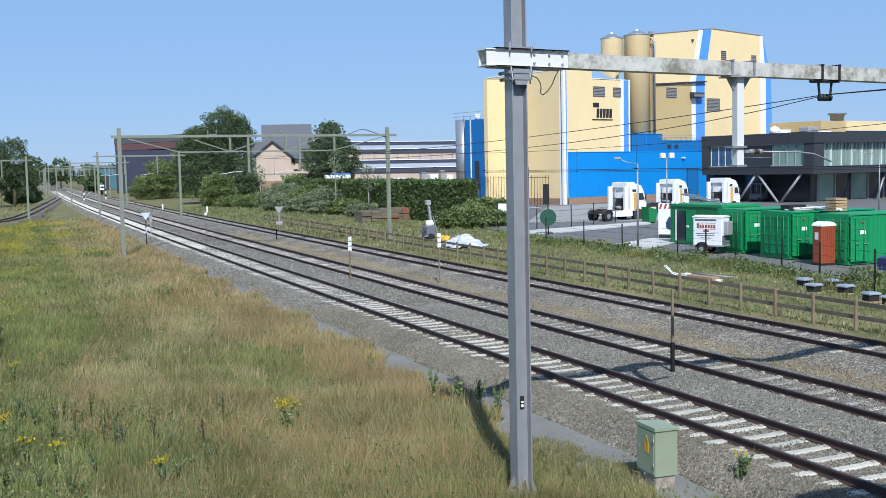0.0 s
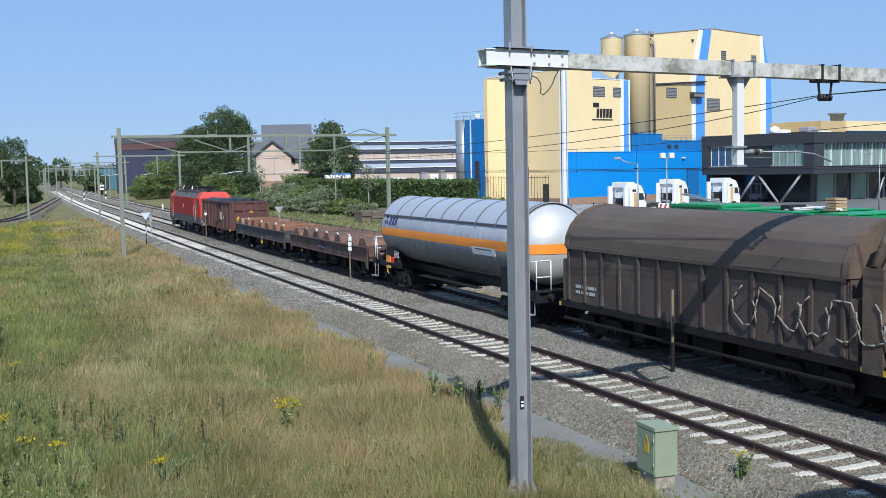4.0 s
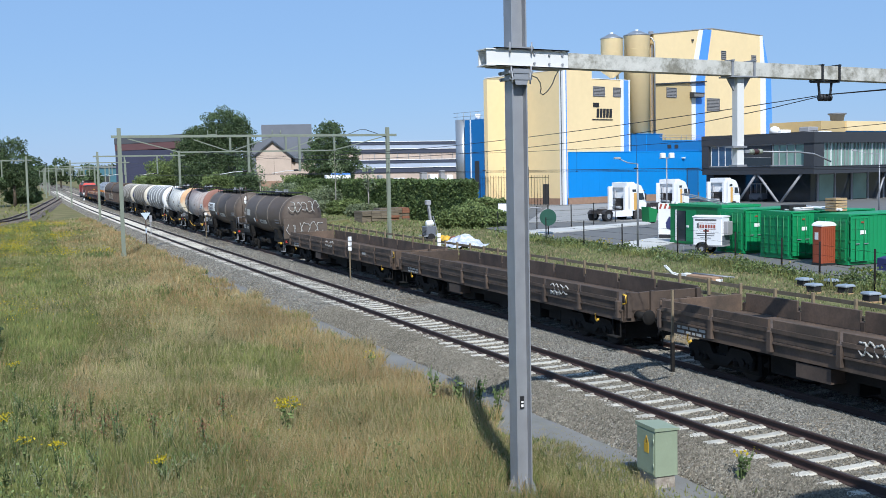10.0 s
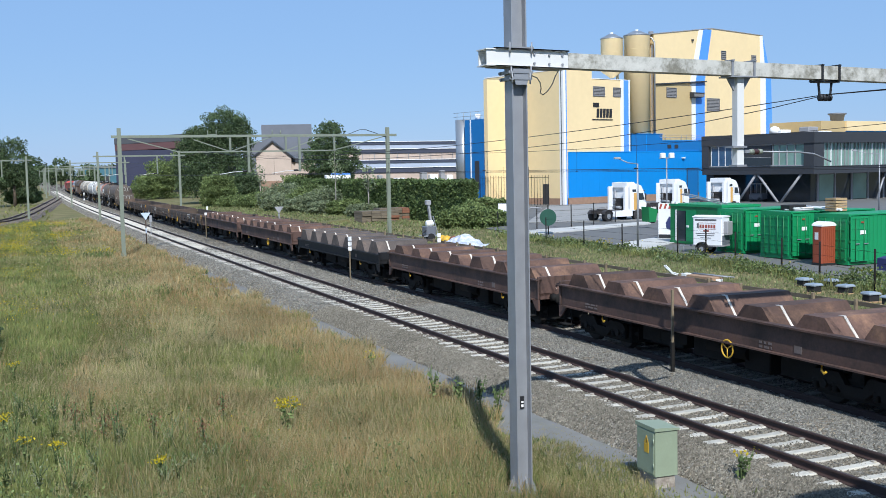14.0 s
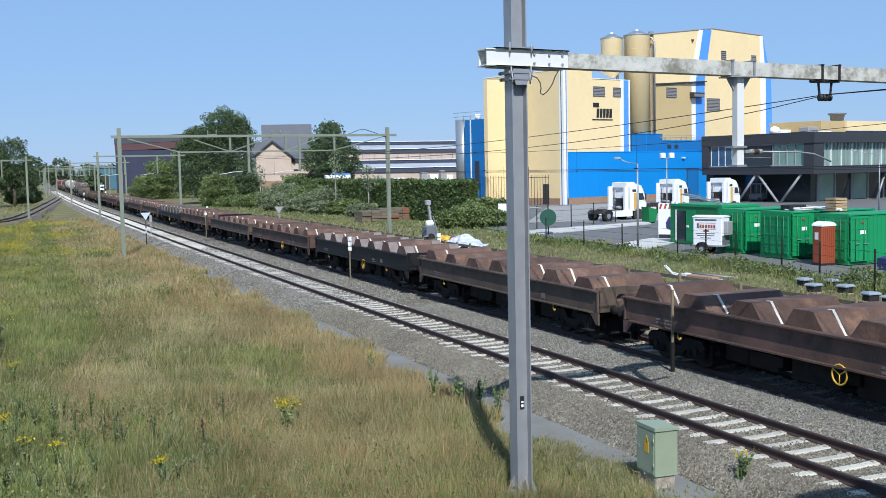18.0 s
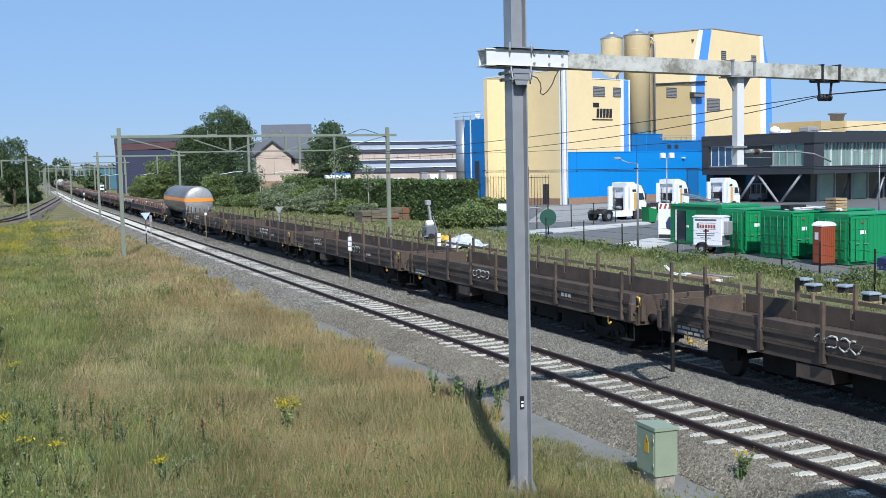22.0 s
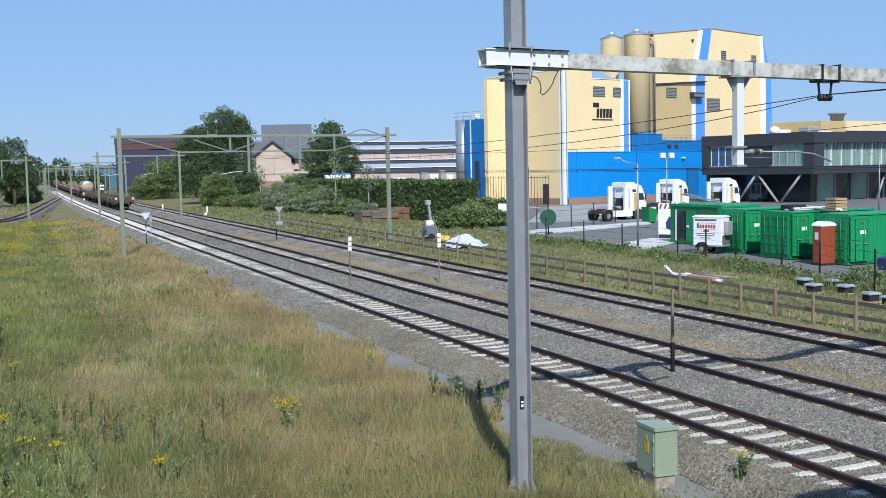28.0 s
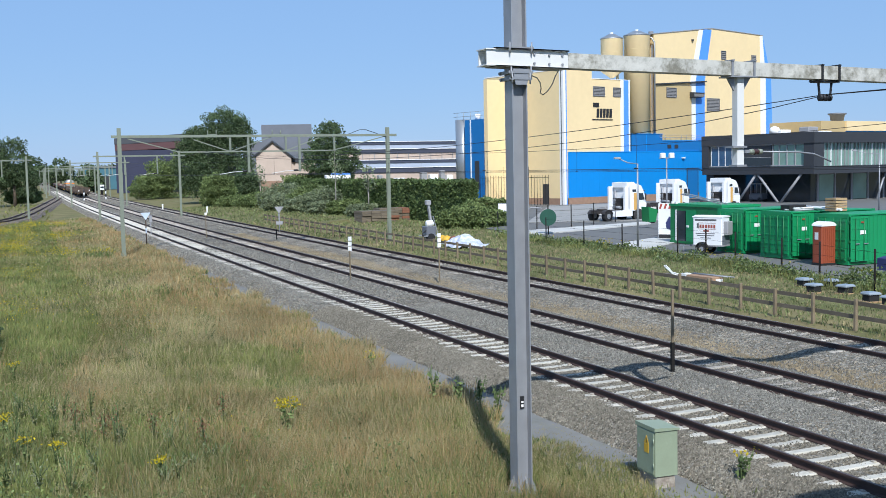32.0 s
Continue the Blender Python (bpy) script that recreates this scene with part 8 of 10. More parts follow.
def tractor_unit(x, y, turn, label):
    t = thing("truck", label, "truck", "white trucks", at=pose(x, y, 0.0, 0, 0, turn))
    # local: front at +y
    part("chassis", Geo().box(-0.45, 0.45, -3.4, 2.2, 0.75, 1.05), truck_frame, t)
    cab = [(0.25, 0.95), (2.38, 0.85), (2.48, 1.5), (2.42, 1.85), (2.12, 2.75), (1.75, 3.35), (1.15, 3.55), (0.25, 3.5)]
    part("cab", Geo().prism(cab, -1.22, 1.22, "x"), truck_white, t, "white high-roof cab")
    part("roof_fairing", Geo().prism([(0.0, 3.2), (0.28, 3.2), (1.15, 3.56), (0.9, 3.72), (0.0, 3.68)], -1.05, 1.05, "x"), truck_white, t, "white roof fairing")
    for q in (-1, 1):
        a, b = sorted((q * 1.22, q * 0.95))
        part("side_fairing", Geo().box(a, b, -0.45, 0.02, 0.95, 3.3, 0.03), truck_white, t, "white side fairing")
        part("side_skirt", Geo().box(a, b, -2.0, 0.6, 0.4, 1.0, 0.04), truck_white, t)
        c, d = sorted((q * 1.235, q * 1.2))
        part("side_window", Geo().prism([(1.45, 1.95), (2.2, 1.95), (1.98, 2.62), (1.45, 2.62)], c, d, "x"), window_dark, t)
        part("sleeper_window", Geo().box(c, d, 0.55, 1.05, 2.75, 3.0), window_dark, t)
        part("orange_stripe", Geo().box(c, d, 0.72, 1.12, 1.0, 2.65), stripe_ochre, t, "orange stripe on the cab side")
        part("door_seam", Geo().box(c, d, 1.28, 1.31, 1.0, 2.75).box(c, d, 1.28, 2.3, 1.82, 1.85), grey_panel, t)
        part("wheel_arch", Geo().cyl((c, 1.35, 0.5), (d, 1.35, 0.5), 0.62, 18), truck_frame, t)
        part("step", Geo().box(c, d, 2.0, 2.3, 0.5, 0.9), truck_frame, t)
        e, f = sorted((q * 1.25, q * 1.42))
        part("mirror", Geo().box(e, f, 2.2, 2.3, 1.95, 2.55, 0.03), truck_frame, t)
        part("mirror_arm", Geo().cyl((q * 1.2, 2.2, 2.6), (q * 1.35, 2.25, 2.55), 0.02, 5), truck_frame, t)
    part("bumper", Geo().box(-1.22, 1.22, 2.3, 2.55, 0.35, 0.95, 0.05), truck_white, t)
    part("grille", Geo().box(-0.9, 0.9, 2.44, 2.5, 1.0, 1.6), truck_frame, t)
    part("windscreen", Geo().add([(-1.05, 2.45, 1.9), (1.05, 2.45, 1.9), (1.0, 2.16, 2.75), (-1.0, 2.16, 2.75)], [(0, 1, 2, 3)]), window_dark, t)
    part("sun_visor", Geo().box(-1.1, 1.1, 2.1, 2.35, 2.78, 2.88), truck_frame, t)
    part("rear_recess", Geo().box(-0.94, 0.94, 0.2, 0.25, 1.05, 2.1), truck_frame, t, "dark recess behind the cab")
    part("exhaust", Geo().cyl((-0.7, 0.1, 1.0), (-0.7, 0.1, 2.9), 0.09, 8), steel_grey, t)
    part("air_tank", Geo().cyl((-0.5, -0.35, 1.25), (0.5, -0.35, 1.25), 0.16, 10), steel_grey, t)
    part("cab_back_rail", Geo().box(-0.95, 0.95, 0.02, 0.06, 2.05, 2.15).box(-0.95, 0.95, 0.02, 0.06, 1.5, 1.56), truck_frame, t)
    for y in (-2.6, 1.35):
        for q in (-1.0, 1.0):
            a, b = sorted((q * 0.72, q * 1.2))
            part("wheel", Geo().cyl((a, y, 0.5), (b, y, 0.5), 0.5, 20), rubber, t)
            part("hub", Geo().cyl((a - 0.015, y, 0.5), (b + 0.015, y, 0.5), 0.24, 12), steel_grey, t)
    for q in (-1, 1):
        a, b = sorted((q * 1.22, q * 0.7))
        part("mudguard", Geo().rings([[(w, -2.6 + r * math.cos(radians(k)), 0.5 + r * math.sin(radians(k))) for r, k in [(0.62, d) for d in range(20, 161, 20)] + [(0.58, d) for d in range(160, 19, -20)]] for w in (a, b)]), truck_frame, t)
    part("fifth_wheel", Geo().cyl((0, -2.4, 1.05), (0, -2.4, 1.2), 0.5, 14), truck_frame, t)
    return t


def lamp_post(x, y, h, arm, label, heads=1):
    t = thing("street_lamp", label, "street lamp", "yard lamps", at=pose(x, y, 0))
    part("pole", Geo().cyl((0, 0, 0), (0, 0, h), 0.08, 8, 0.05), steel_grey, t)
    part("pole_foot", Geo().cyl((0, 0, 0), (0, 0, 0.3), 0.13, 10), steel_grey, t)
    if heads == 1:
        part("arm", Geo().tube([(0, 0, h), (arm[0] * 0.5, arm[1] * 0.5, h + 0.08), (arm[0], arm[1], h + 0.35)], 0.035, 6), steel_grey, t)
        part("lamp_head", Geo().box(arm[0] - 0.3, arm[0] + 0.15, arm[1] - 0.1, arm[1] + 0.1, h + 0.32, h + 0.44, 0.03), grey_panel, t)
    else:
        part("arm", Geo().box(-0.7, 0.7, -0.04, 0.04, h - 0.05, h + 0.03), steel_grey, t)
        for s in (-0.42, 0.42):
            part("flood_light", Geo().box(s - 0.2, s + 0.2, -0.25, 0.1, h + 0.0, h + 0.4, 0.06), white_paint, t, "white flood light")


def wooden_fence():
    """Posts with two planks on the yard side, all along the third track."""
    t = thing("fence", "low weathered wooden fence of posts and two planks", "fence", kind="structure")
    plank = {}
    y = 13.3
    k = 0
    rnd = random.Random(5)
    pm = Geo().box(-0.055, 0.055, -0.055, 0.055, -0.6, 0.98, 0.012).mesh("post")
    while y < 118:
        gap = 2.02
        x = 26.65 + bend(y) + 0.012 * max(0, y - 30)
        part("post", pm, post_brown, t, at=pose(x, y, -0.22 + rnd.uniform(-0.03, 0.02), rnd.uniform(-1, 1), rnd.uniform(-1, 1)))
        x2 = 26.65 + bend(y + gap) + 0.012 * max(0, y + gap - 30)
        for z in (0.60, 0.14):
            g = Geo().bar((x + 0.07, y, z), (x2 + 0.07, y + gap, z + rnd.uniform(-0.015, 0.015)), 0.035, 0.14)
            part("plank", g, wood_grey, t)
        y += gap
        k += 1


def mesh_fence():
    t = thing("fence", "thin dark wire-mesh fence on slim posts", "fence", kind="structure")
    line = [(33.2, 27), (33.6, 33.5), (34.8, 38), (35.2, 41), (36.4, 46), (36.9, 49.2), (37.0, 52), (36.4, 57), (36.6, 62), (37.0, 68), (37.8, 74), (39.0, 80), (40.2, 86)]
    for a, b in zip(line, line[1:]):
        part("post", Geo().cyl((*a, -0.3), (*a, 1.75), 0.045, 6), frame_dark, t)
        for z in (0.35, 0.75, 1.15, 1.6):
            part("strand", Geo().cyl((*a, z), (*b, z), 0.007, 3), frame_dark, t)
    t = thing("fence", "dark wire fence with posts before the mill yard", "fence", kind="structure")
    line = [(44.0, 82.5), (47.6, 82.8), (51, 84.6), (54.8, 87), (58, 90)]
    for a, b in zip(line, line[1:]):
        part("post", Geo().cyl((*a, 0), (*a, 2.0), 0.05, 6), frame_dark, t)
        for z in (0.5, 1.0, 1.5, 1.95):
            part("strand", Geo().cyl((*a, z), (*b, z), 0.008, 3), frame_dark, t)
    t = thing("fence", "tall dark bar fence beside the mill wall", "fence", kind="structure")
    for k in range(26):
        part("bar", Geo().cyl((66.0 + k * 0.22, 141.0 - k * 0.42, 0), (66.0 + k * 0.22, 141.0 - k * 0.42, 4.2 if k % 9 else 5.4), 0.03, 4), frame_dark, t)
    part("rail", Geo().bar((66, 141, 3.9), (71.5, 130.5, 3.9), 0.05, 0.06), frame_dark, t)


def line_side():
    # striped sign panel by the cabin
    t = thing("banner_sign", "white panel with red hatching and a dark blue figure", "sign", at=pose(45.0, 64.4, -0.1, 0, 0, -52))
    part("panel", Geo().box(-0.7, 0.7, -0.05, 0.05, 0.15, 2.7), white_paint, t)
    part("blue_shape", Geo().prism([(-0.1, 0.9), (0.4, 0.7), (0.45, 1.6), (0.1, 1.75), (-0.15, 1.3)], -0.07, -0.05), logo_blue, t)
    g = Geo()
    for k in range(4):
        g.prism([(-0.65 + k * 0.34, 2.3), (-0.5 + k * 0.34, 2.3), (-0.38 + k * 0.34, 2.66), (-0.53 + k * 0.34, 2.66)], -0.07, -0.05)
    part("hatching", g, mat("dull red hatch", (0.35, 0.07, 0.05), 0.6, var=0.1), t)
    part("hatching", Geo().box(-0.68, 0.68, -0.07, -0.05, 0.18, 0.45), black_paint, t)
    t = thing("green_skip", "small green waste skip beside the sign", "skip", at=pose(56.3, 83.8, 0))
    part("body", Geo().prism([(-0.2, 0.1), (0.5, 0.1), (0.7, 1.2), (-0.3, 1.5)], -0.6, 0.6), green_dark, t)
    part("feet", Geo().box(-0.15, 0.45, -0.5, 0.5, 0.0, 0.1), rubber, t)
    # round sign
    t = thing("round_sign", "large dark green round sign on a dark post", "sign", at=pose(40.9, 74.8, -0.05, 0, 0, -28))
    part("disc", Geo().cyl((0, -0.03, 1.42), (0, 0.03, 1.42), 0.66, 28), sign_green, t)
    part("post", Geo().cyl((0, 0.06, 0), (0, 0.06, 2.4), 0.05, 8), frame_dark, t)
    t = thing("gate_post", "dark gate post with a pale bent arm", "post", at=pose(40.4, 77.5, 0))
    part("post", Geo().box(-0.08, 0.08, -0.08, 0.08, 0, 2.0), frame_dark, t)
    part("arm", Geo().tube([(0, 0, 1.95), (0.4, -0.2, 2.1), (1.1, -0.6, 2.0)], 0.06, 6), grey_panel, t)
    t = thing("notice_board", "pale grey notice box on a post by the hedge", "sign", at=pose(44.4, 90, 0, 0, 0, -28))
    part("box", Geo().box(-0.45, 0.45, -0.1, 0.1, 1.0, 2.05, 0.03), grey_clad, t)
    part("panel", Geo().box(-0.4, 0.4, -0.12, -0.1, 1.05, 2.0), white_clad, t)
    part("notice", Geo().box(-0.15, 0.2, -0.14, -0.12, 1.1, 1.35), white_paint, t)
    part("post", Geo().cyl((0, 0.05, -0.1), (0, 0.05, 1.0), 0.06, 8), steel_grey, t)
    # distance boards beside the tracks
    for x, y, z, h, lab in ((16.42, 23.32, -0.12, 2.24, ""), (16.6, 51.03, -0.12, 2.24, "w"), (20.70, 49.23, -0.25, 2.45, "w"), (16.94, 91.06, -0.12, 2.2, "s"), (22.2, 87.9, -0.25, 1.2, "")):
        t = thing("marker_post", "slim rusty track-side marker post" + (" with white squares on top" if lab == "w" else ""), "marker post", "track markers", at=pose(x, y, z))
        part("post", Geo().box(-0.03, 0.03, -0.03, 0.03, 0, h), post_brown, t)
        if lab == "w":
            for k in range(3):
                part("white_square", Geo().box(-0.095, 0.095, -0.06, -0.03, h - 0.02 - k * 0.25 - 0.2, h - 0.02 - k * 0.25, 0.01), white_paint, t)
        elif lab == "s":
            part("white_square", Geo().box(-0.1, 0.1, -0.06, -0.03, h - 0.22, h), white_paint, t)
        else:
            part("sleeve", Geo().box(-0.045, 0.045, -0.045, 0.045, 0, 0.85, 0.01), frame_dark, t, "dark lower sleeve")
    for x, y, z, s, m in ((11.55, 91.0, 2.25, 0.40, sign_pale), (24.7, 96.6, 2.2, 0.42, grey_panel)):
        t = thing("triangle_sign", "white triangular speed sign pointing down on a post" if m is sign_pale else "grey back of a triangular sign on a post", "sign", "track signs", at=pose(x + (0.45 if x < 12 else 0), y, 0, 0, 0, -8))
        part("triangle", Geo().prism([(-s, z), (s, z), (0, z - s * 1.5)], -0.03, 0.03), m, t)
        part("post", Geo().cyl((0, 0.06, -0.55), (0, 0.06, z - 0.1), 0.05, 6), rust_pale if m is sign_pale else steel_grey, t)
        if m is grey_panel:
            part("plate", Geo().box(-0.3, 0.3, -0.03, 0.03, 0.55, 0.85), grey_panel, t)
        else:
            part("mid_plate", Geo().box(-0.04, 0.04, -0.05, 0.0, 0.55, 1.0), sign_pale, t)
    t = thing("signal_box", "small white line-side box on a post", "cabinet", at=pose(14.0 - 0.1, 102, -0.4))
    part("post", Geo().box(-0.04, 0.04, -0.04, 0.04, 0, 1.4), grey_panel, t)
    part("box", Geo().box(-0.13, 0.13, -0.1, 0.1, 1.4, 2.0, 0.03), grey_panel, t)
    for x, y in ((25.5, 173), (28.9, 154)):
        t = thing("marker_post", "short white marker post in the grass", "marker post", "track markers", at=pose(x, y, -0.3))
        part("post", Geo().box(-0.11, 0.11, -0.08, 0.08, 0, 0.95, 0.03), white_paint, t)
    for x, y in ((19.8, 249), (25.6, 261)):
        t = thing("marker_post", "black and white banded marker post", "marker post", "track markers", at=pose(x, y, -0.3))
        for k in range(4):
            part("band", Geo().cyl((0, 0, k * 0.65), (0, 0, k * 0.65 + 0.65), 0.15, 8), white_paint if k % 2 == 0 else black_paint, t)
    t = thing("relay_house", "small white line-side relay cabinet", "cabinet", at=pose(30.4, 320, -0.3))
    part("body", Geo().box(-0.3, 0.3, -0.3, 0.3, 0, 1.5), frame_dark, t)
    part("upper", Geo().box(-0.55, 0.55, -0.5, 0.5, 1.5, 3.0, 0.1), white_paint, t)
    part("window", Geo().box(-0.45, 0.45, -0.52, -0.5, 2.0, 2.5), window_dark, t)
    # green cabinet by the path
    t = thing("line_cabinet", "pale green steel line-side cabinet on a concrete plinth", "cabinet", at=pose(10.98, 16.05, -0.56, 0, 0, -4))
    part("plinth", Geo().box(-0.03, 0.38, 0.03, 0.63, 0, 0.30, 0.02), sleeper_old, t, "weathered concrete plinth")
    part("body", Geo().box(-0.06, 0.41, 0.0, 0.66, 0.30, 1.14, 0.012), cabinet_green, t)
    part("roof", Geo().prism([(-0.085, 1.14), (0.435, 1.14), (0.435, 1.175), (-0.085, 1.21)], -0.025, 0.685), cabinet_green, t)
    d = part("door", Geo().box(-0.078, -0.06, 0.03, 0.63, 0.34, 1.11, 0.004), cabinet_green, t)
    part("warning_label", Geo().box(-0.083, -0.078, 0.20, 0.36, 0.70, 0.86), yellow_paint, d, "yellow warning label")
    part("warning_triangle", Geo().prism([(0.19, 0.87), (0.37, 0.87), (0.28, 1.02)], -0.083, -0.078, "x"), yellow_paint, d, "yellow warning triangle")
    part("warning_bolt", Geo().prism([(0.255, 0.89), (0.275, 0.89), (0.30, 0.97), (0.28, 0.98)], -0.0845, -0.083, "x"), black_paint, d)
    part("lock", Geo().box(-0.09, -0.078, 0.54, 0.58, 0.74, 0.80), steel_grey, d)
    part("hinge", Geo().cyl((-0.085, 0.02, 0.45), (-0.085, 0.02, 0.55), 0.012, 6), cabinet_green, d)
    part("hinge", Geo().cyl((-0.085, 0.02, 0.9), (-0.085, 0.02, 1.0), 0.012, 6), cabinet_green, d)
    # skylight domes on pallets
    for x, y, r in ((33.3, 37.3, 0), (32.1, 35.4, 8), (33.9, 36.3, -5), (32.9, 34.4, 4), (31.8, 31.9, -6), (31.6, 30.7, 5)):
        t = thing("skylight", "black skylight box with a milky domed lid on a pallet", "skylight", "spare skylights", at=pose(x, y, -0.2, 0, 0, r))
        part("pallet", Geo().box(-0.32, 0.32, -0.3, 0.3, 0, 0.08), pallet_wood, t)
        part("box", Geo().box(-0.24, 0.24, -0.22, 0.22, 0.08, 0.34, 0.02), rubber, t)
        part("dome", Geo().rings([[(x * k, y * k, z) for x, y in ((-0.29, -0.27), (0.29, -0.27), (0.29, 0.27), (-0.29, 0.27))] for k, z in ((1, 0.34), (1, 0.38), (0.8, 0.44), (0.3, 0.46))]), dome_light, t, "milky domed lid")
    # heap of timber and pipe
    t = thing("timber_stack", "stack of brown boards and pipes lying in the grass", "timber stack", at=pose(30.9, 41.6, -0.2, 0, 0, 6))
    part("box", Geo().box(-0.1, 0.6, -0.9, 0.9, 0, 0.3, 0.02), cardboard, t)
    part("white_patch", Geo().box(0.1, 0.5, -0.93, -0.9, 0.05, 0.2), white_paint, t)
    part("pipe", Geo().tube([(0.5, -1.7, 0.33), (0.5, 1.0, 0.33)], 0.03, 6).tube([(0.35, -1.4, 0.33), (0.35, 1.0, 0.33)], 0.03, 6), steel_grey, t)
    t = thing("frame_scrap", "bent white metal frames lying in the grass", "scrap", at=pose(31.1, 44.4, -0.2))
    part("frame", Geo().tube([(0, -0.9, 0.1), (-0.1, -0.4, 0.2), (0.1, 0.6, 0.5), (0.4, 0.9, 0.5), (0.3, 0.2, 0.2), (0.2, -0.8, 0.14)], 0.03, 6), white_paint, t)
    part("sheet", Geo().box(0.1, 0.5, -1.2, -0.8, 0.1, 0.25), white_paint, t)
    part("slab", Geo().box(-0.2, 0.5, -1.3, 0.9, 0.0, 0.1), wood_grey, t)
    # sleeper stacks beyond the fence
    for x, y, w, l, h, r in ((35.6, 105.0, 4.2, 2.4, 1.3, 2), (38.4, 107.5, 3.4, 2.4, 1.45, -3)):
        t = thing("timber_stack", "stack of grey timbers with orange painted ends", "timber stack", "timber stacks", at=pose(x, y, -0.15, 0, 0, r))
        rnd = random.Random(int(x))
        for k in range(5):
            for j in range(4):
                m = orange_end if j == 3 and rnd.random() < 0.5 else wood_grey
                part("timber", Geo().box(j * w / 4 + 0.02, (j + 1) * w / 4 - 0.02, rnd.uniform(-0.1, 0.1), l + rnd.uniform(-0.1, 0.1), k * h / 5, (k + 1) * h / 5 - 0.02, 0.015), m, t)
    g = Geo().prism([(-2.4, 0), (0.4, 0), (0.2, 0.35), (-2.0, 0.2)], 0, 2)
    solid("soil_heap", g, soil, "small flat heap of brown soil", "soil heap", at=pose(34.6, 107, -0.1))
    # small machine with raised tip, and sacks
    t = thing("conveyor_machine", "small grey and white conveyor machine with a raised arm", "machine", at=pose(31.7, 77.2, -0.2))
    part("body", Geo().box(-0.45, 0.35, -0.5, 0.5, 0.45, 1.15, 0.06), grey_clad, t)
    part("tank", Geo().lathe([(-0.32, 0.08), (-0.28, 0.25), (0.22, 0.27), (0.32, 0.08)], (-0.1, -0.3, 1.35), "x", 14), white_paint, t)
    part("arm", Geo().bar((0.15, 0, 1.1), (-0.1, 0, 3.0), 0.28, 0.16), grey_panel, t)
    part("arm_head", Geo().box(-0.3, 0.1, -0.2, 0.2, 2.8, 3.15, 0.04), grey_panel, t)
    for q in (-0.55, 0.55):
        part("frame_bar", Geo().box(-0.7, 0.8, q - 0.05, q + 0.05, 0.35, 0.45), steel_grey, t)
        part("wheel", Geo().cyl((-0.1, q - 0.08, 0.3), (-0.1, q + 0.08, 0.3), 0.3, 14), rubber, t)
    part("stay", Geo().bar((0.7, 0, 0.45), (0.3, 0, 1.9), 0.07, 0.07), steel_grey, t)
    part("hose", Geo().tube([(-0.4, -0.4, 0.9), (-0.8, -0.5, 0.6), (-0.9, -0.7, 0.2), (-0.7, -1.2, 0.05)], 0.04, 6), rubber, t)
    t = thing("yellow_sacks", "orange yellow sacks by the machine", "sacks", at=pose(31.6, 73.6, -0.2))
    for k, (x, y) in enumerate(((0, 0), (0.3, -0.7), (-0.1, 0.6))):
        part("sack", Geo().lathe([(0, 0.35), (0.25, 0.42), (0.5, 0.3), (0.6, 0.05)], (x, y, 0), "z", 10), orange_end if k == 1 else yellow_paint, t)
    rnd = random.Random(8)
    v, f = [], []
    for j in range(9):
        for i in range(7):
            v.append((-1.2 + i * 0.4, -1.8 + j * 0.45, max(0, 0.75 * math.sin(i / 6 * 3.14) * math.sin(j / 8 * 3.14)) + rnd.uniform(0, 0.28)))
    for j in range(8):
        for i in range(6):
            f.append((j * 7 + i, j * 7 + i + 1, (j + 1) * 7 + i + 1, (j + 1) * 7 + i))
    ob = raw("plastic_sheet", v, f, foil_blue)
    ob.matrix_basis = pose(31.2, 69.6, -0.2)
    tagged(ob, "crumpled blue white plastic sheet on the grass", "plastic sheet")
    t = thing("pallet_stack", "stack of wooden pallets lying on a container roof", "pallets", at=pose(42.4, 45.1, 2.66))
    for k in range(5):
        part("pallet", Geo().box(0, 0.8, 0, 0.8, k * 0.15, k * 0.15 + 0.11), pallet_wood, t)
    t = thing("roof_pipes", "pale pipes lying across the container roofs", "pipes", at=pose(42.5, 44.6, 2.66))
    for k in range(3):
        part("pipe", Geo().cyl((0, 0.2 + k * 0.25, 0.1), (0.8, 4.2 + k * 0.2, 0.15), 0.08, 8), bracket_white, t)
    t = thing("roof_clutter", "dark tool box lying on a container roof", "tool box", at=pose(41.6, 47.8, 2.66))
    part("box", Geo().box(0, 1.2, 0, 0.8, 0, 0.3, 0.03), rubber, t)
    t = thing("car", "dark parked car nose behind the fence bushes", "car", at=pose(38.0, 36.9, 0))
    part("body", Geo().prism([(0, 0.3), (4.2, 0.3), (4.2, 0.8), (3.4, 0.95), (2.8, 1.4), (1.2, 1.42), (0.6, 0.95), (0, 0.85)], -0.85, 0.85), logo_blue, t)
    part("windows", Geo().prism([(0.75, 0.95), (3.25, 0.95), (2.75, 1.36), (1.25, 1.38)], -0.86, 0.86), window_dark, t)
    for x in (0.8, 3.3):
        for s in (-0.86, 0.66):
            part("wheel", Geo().cyl((x, s, 0.3), (x, s + 0.2, 0.3), 0.3, 14), rubber, t)
    # forklift and vans before the office
    t = thing("forklift", "pale grey forklift under the office overhang", "forklift", at=pose(97.4, 118.2, 0, 0, 0, 20) @ Matrix.Scale(0.8, 4))
    part("body", Geo().box(-1, 1, -1.2, 1.2, 0.4, 1.4, 0.1), grey_clad, t)
    g = Geo()
    for x in (-0.9, 0.9):
        for y in (-1.0, 0.9):
            g.bar((x, y, 1.4), (x, y, 3.0), 0.1, 0.1)
    g.box(-1, 1, -1.1, 1.0, 3.0, 3.12)
    part("cage", g, grey_panel, t)
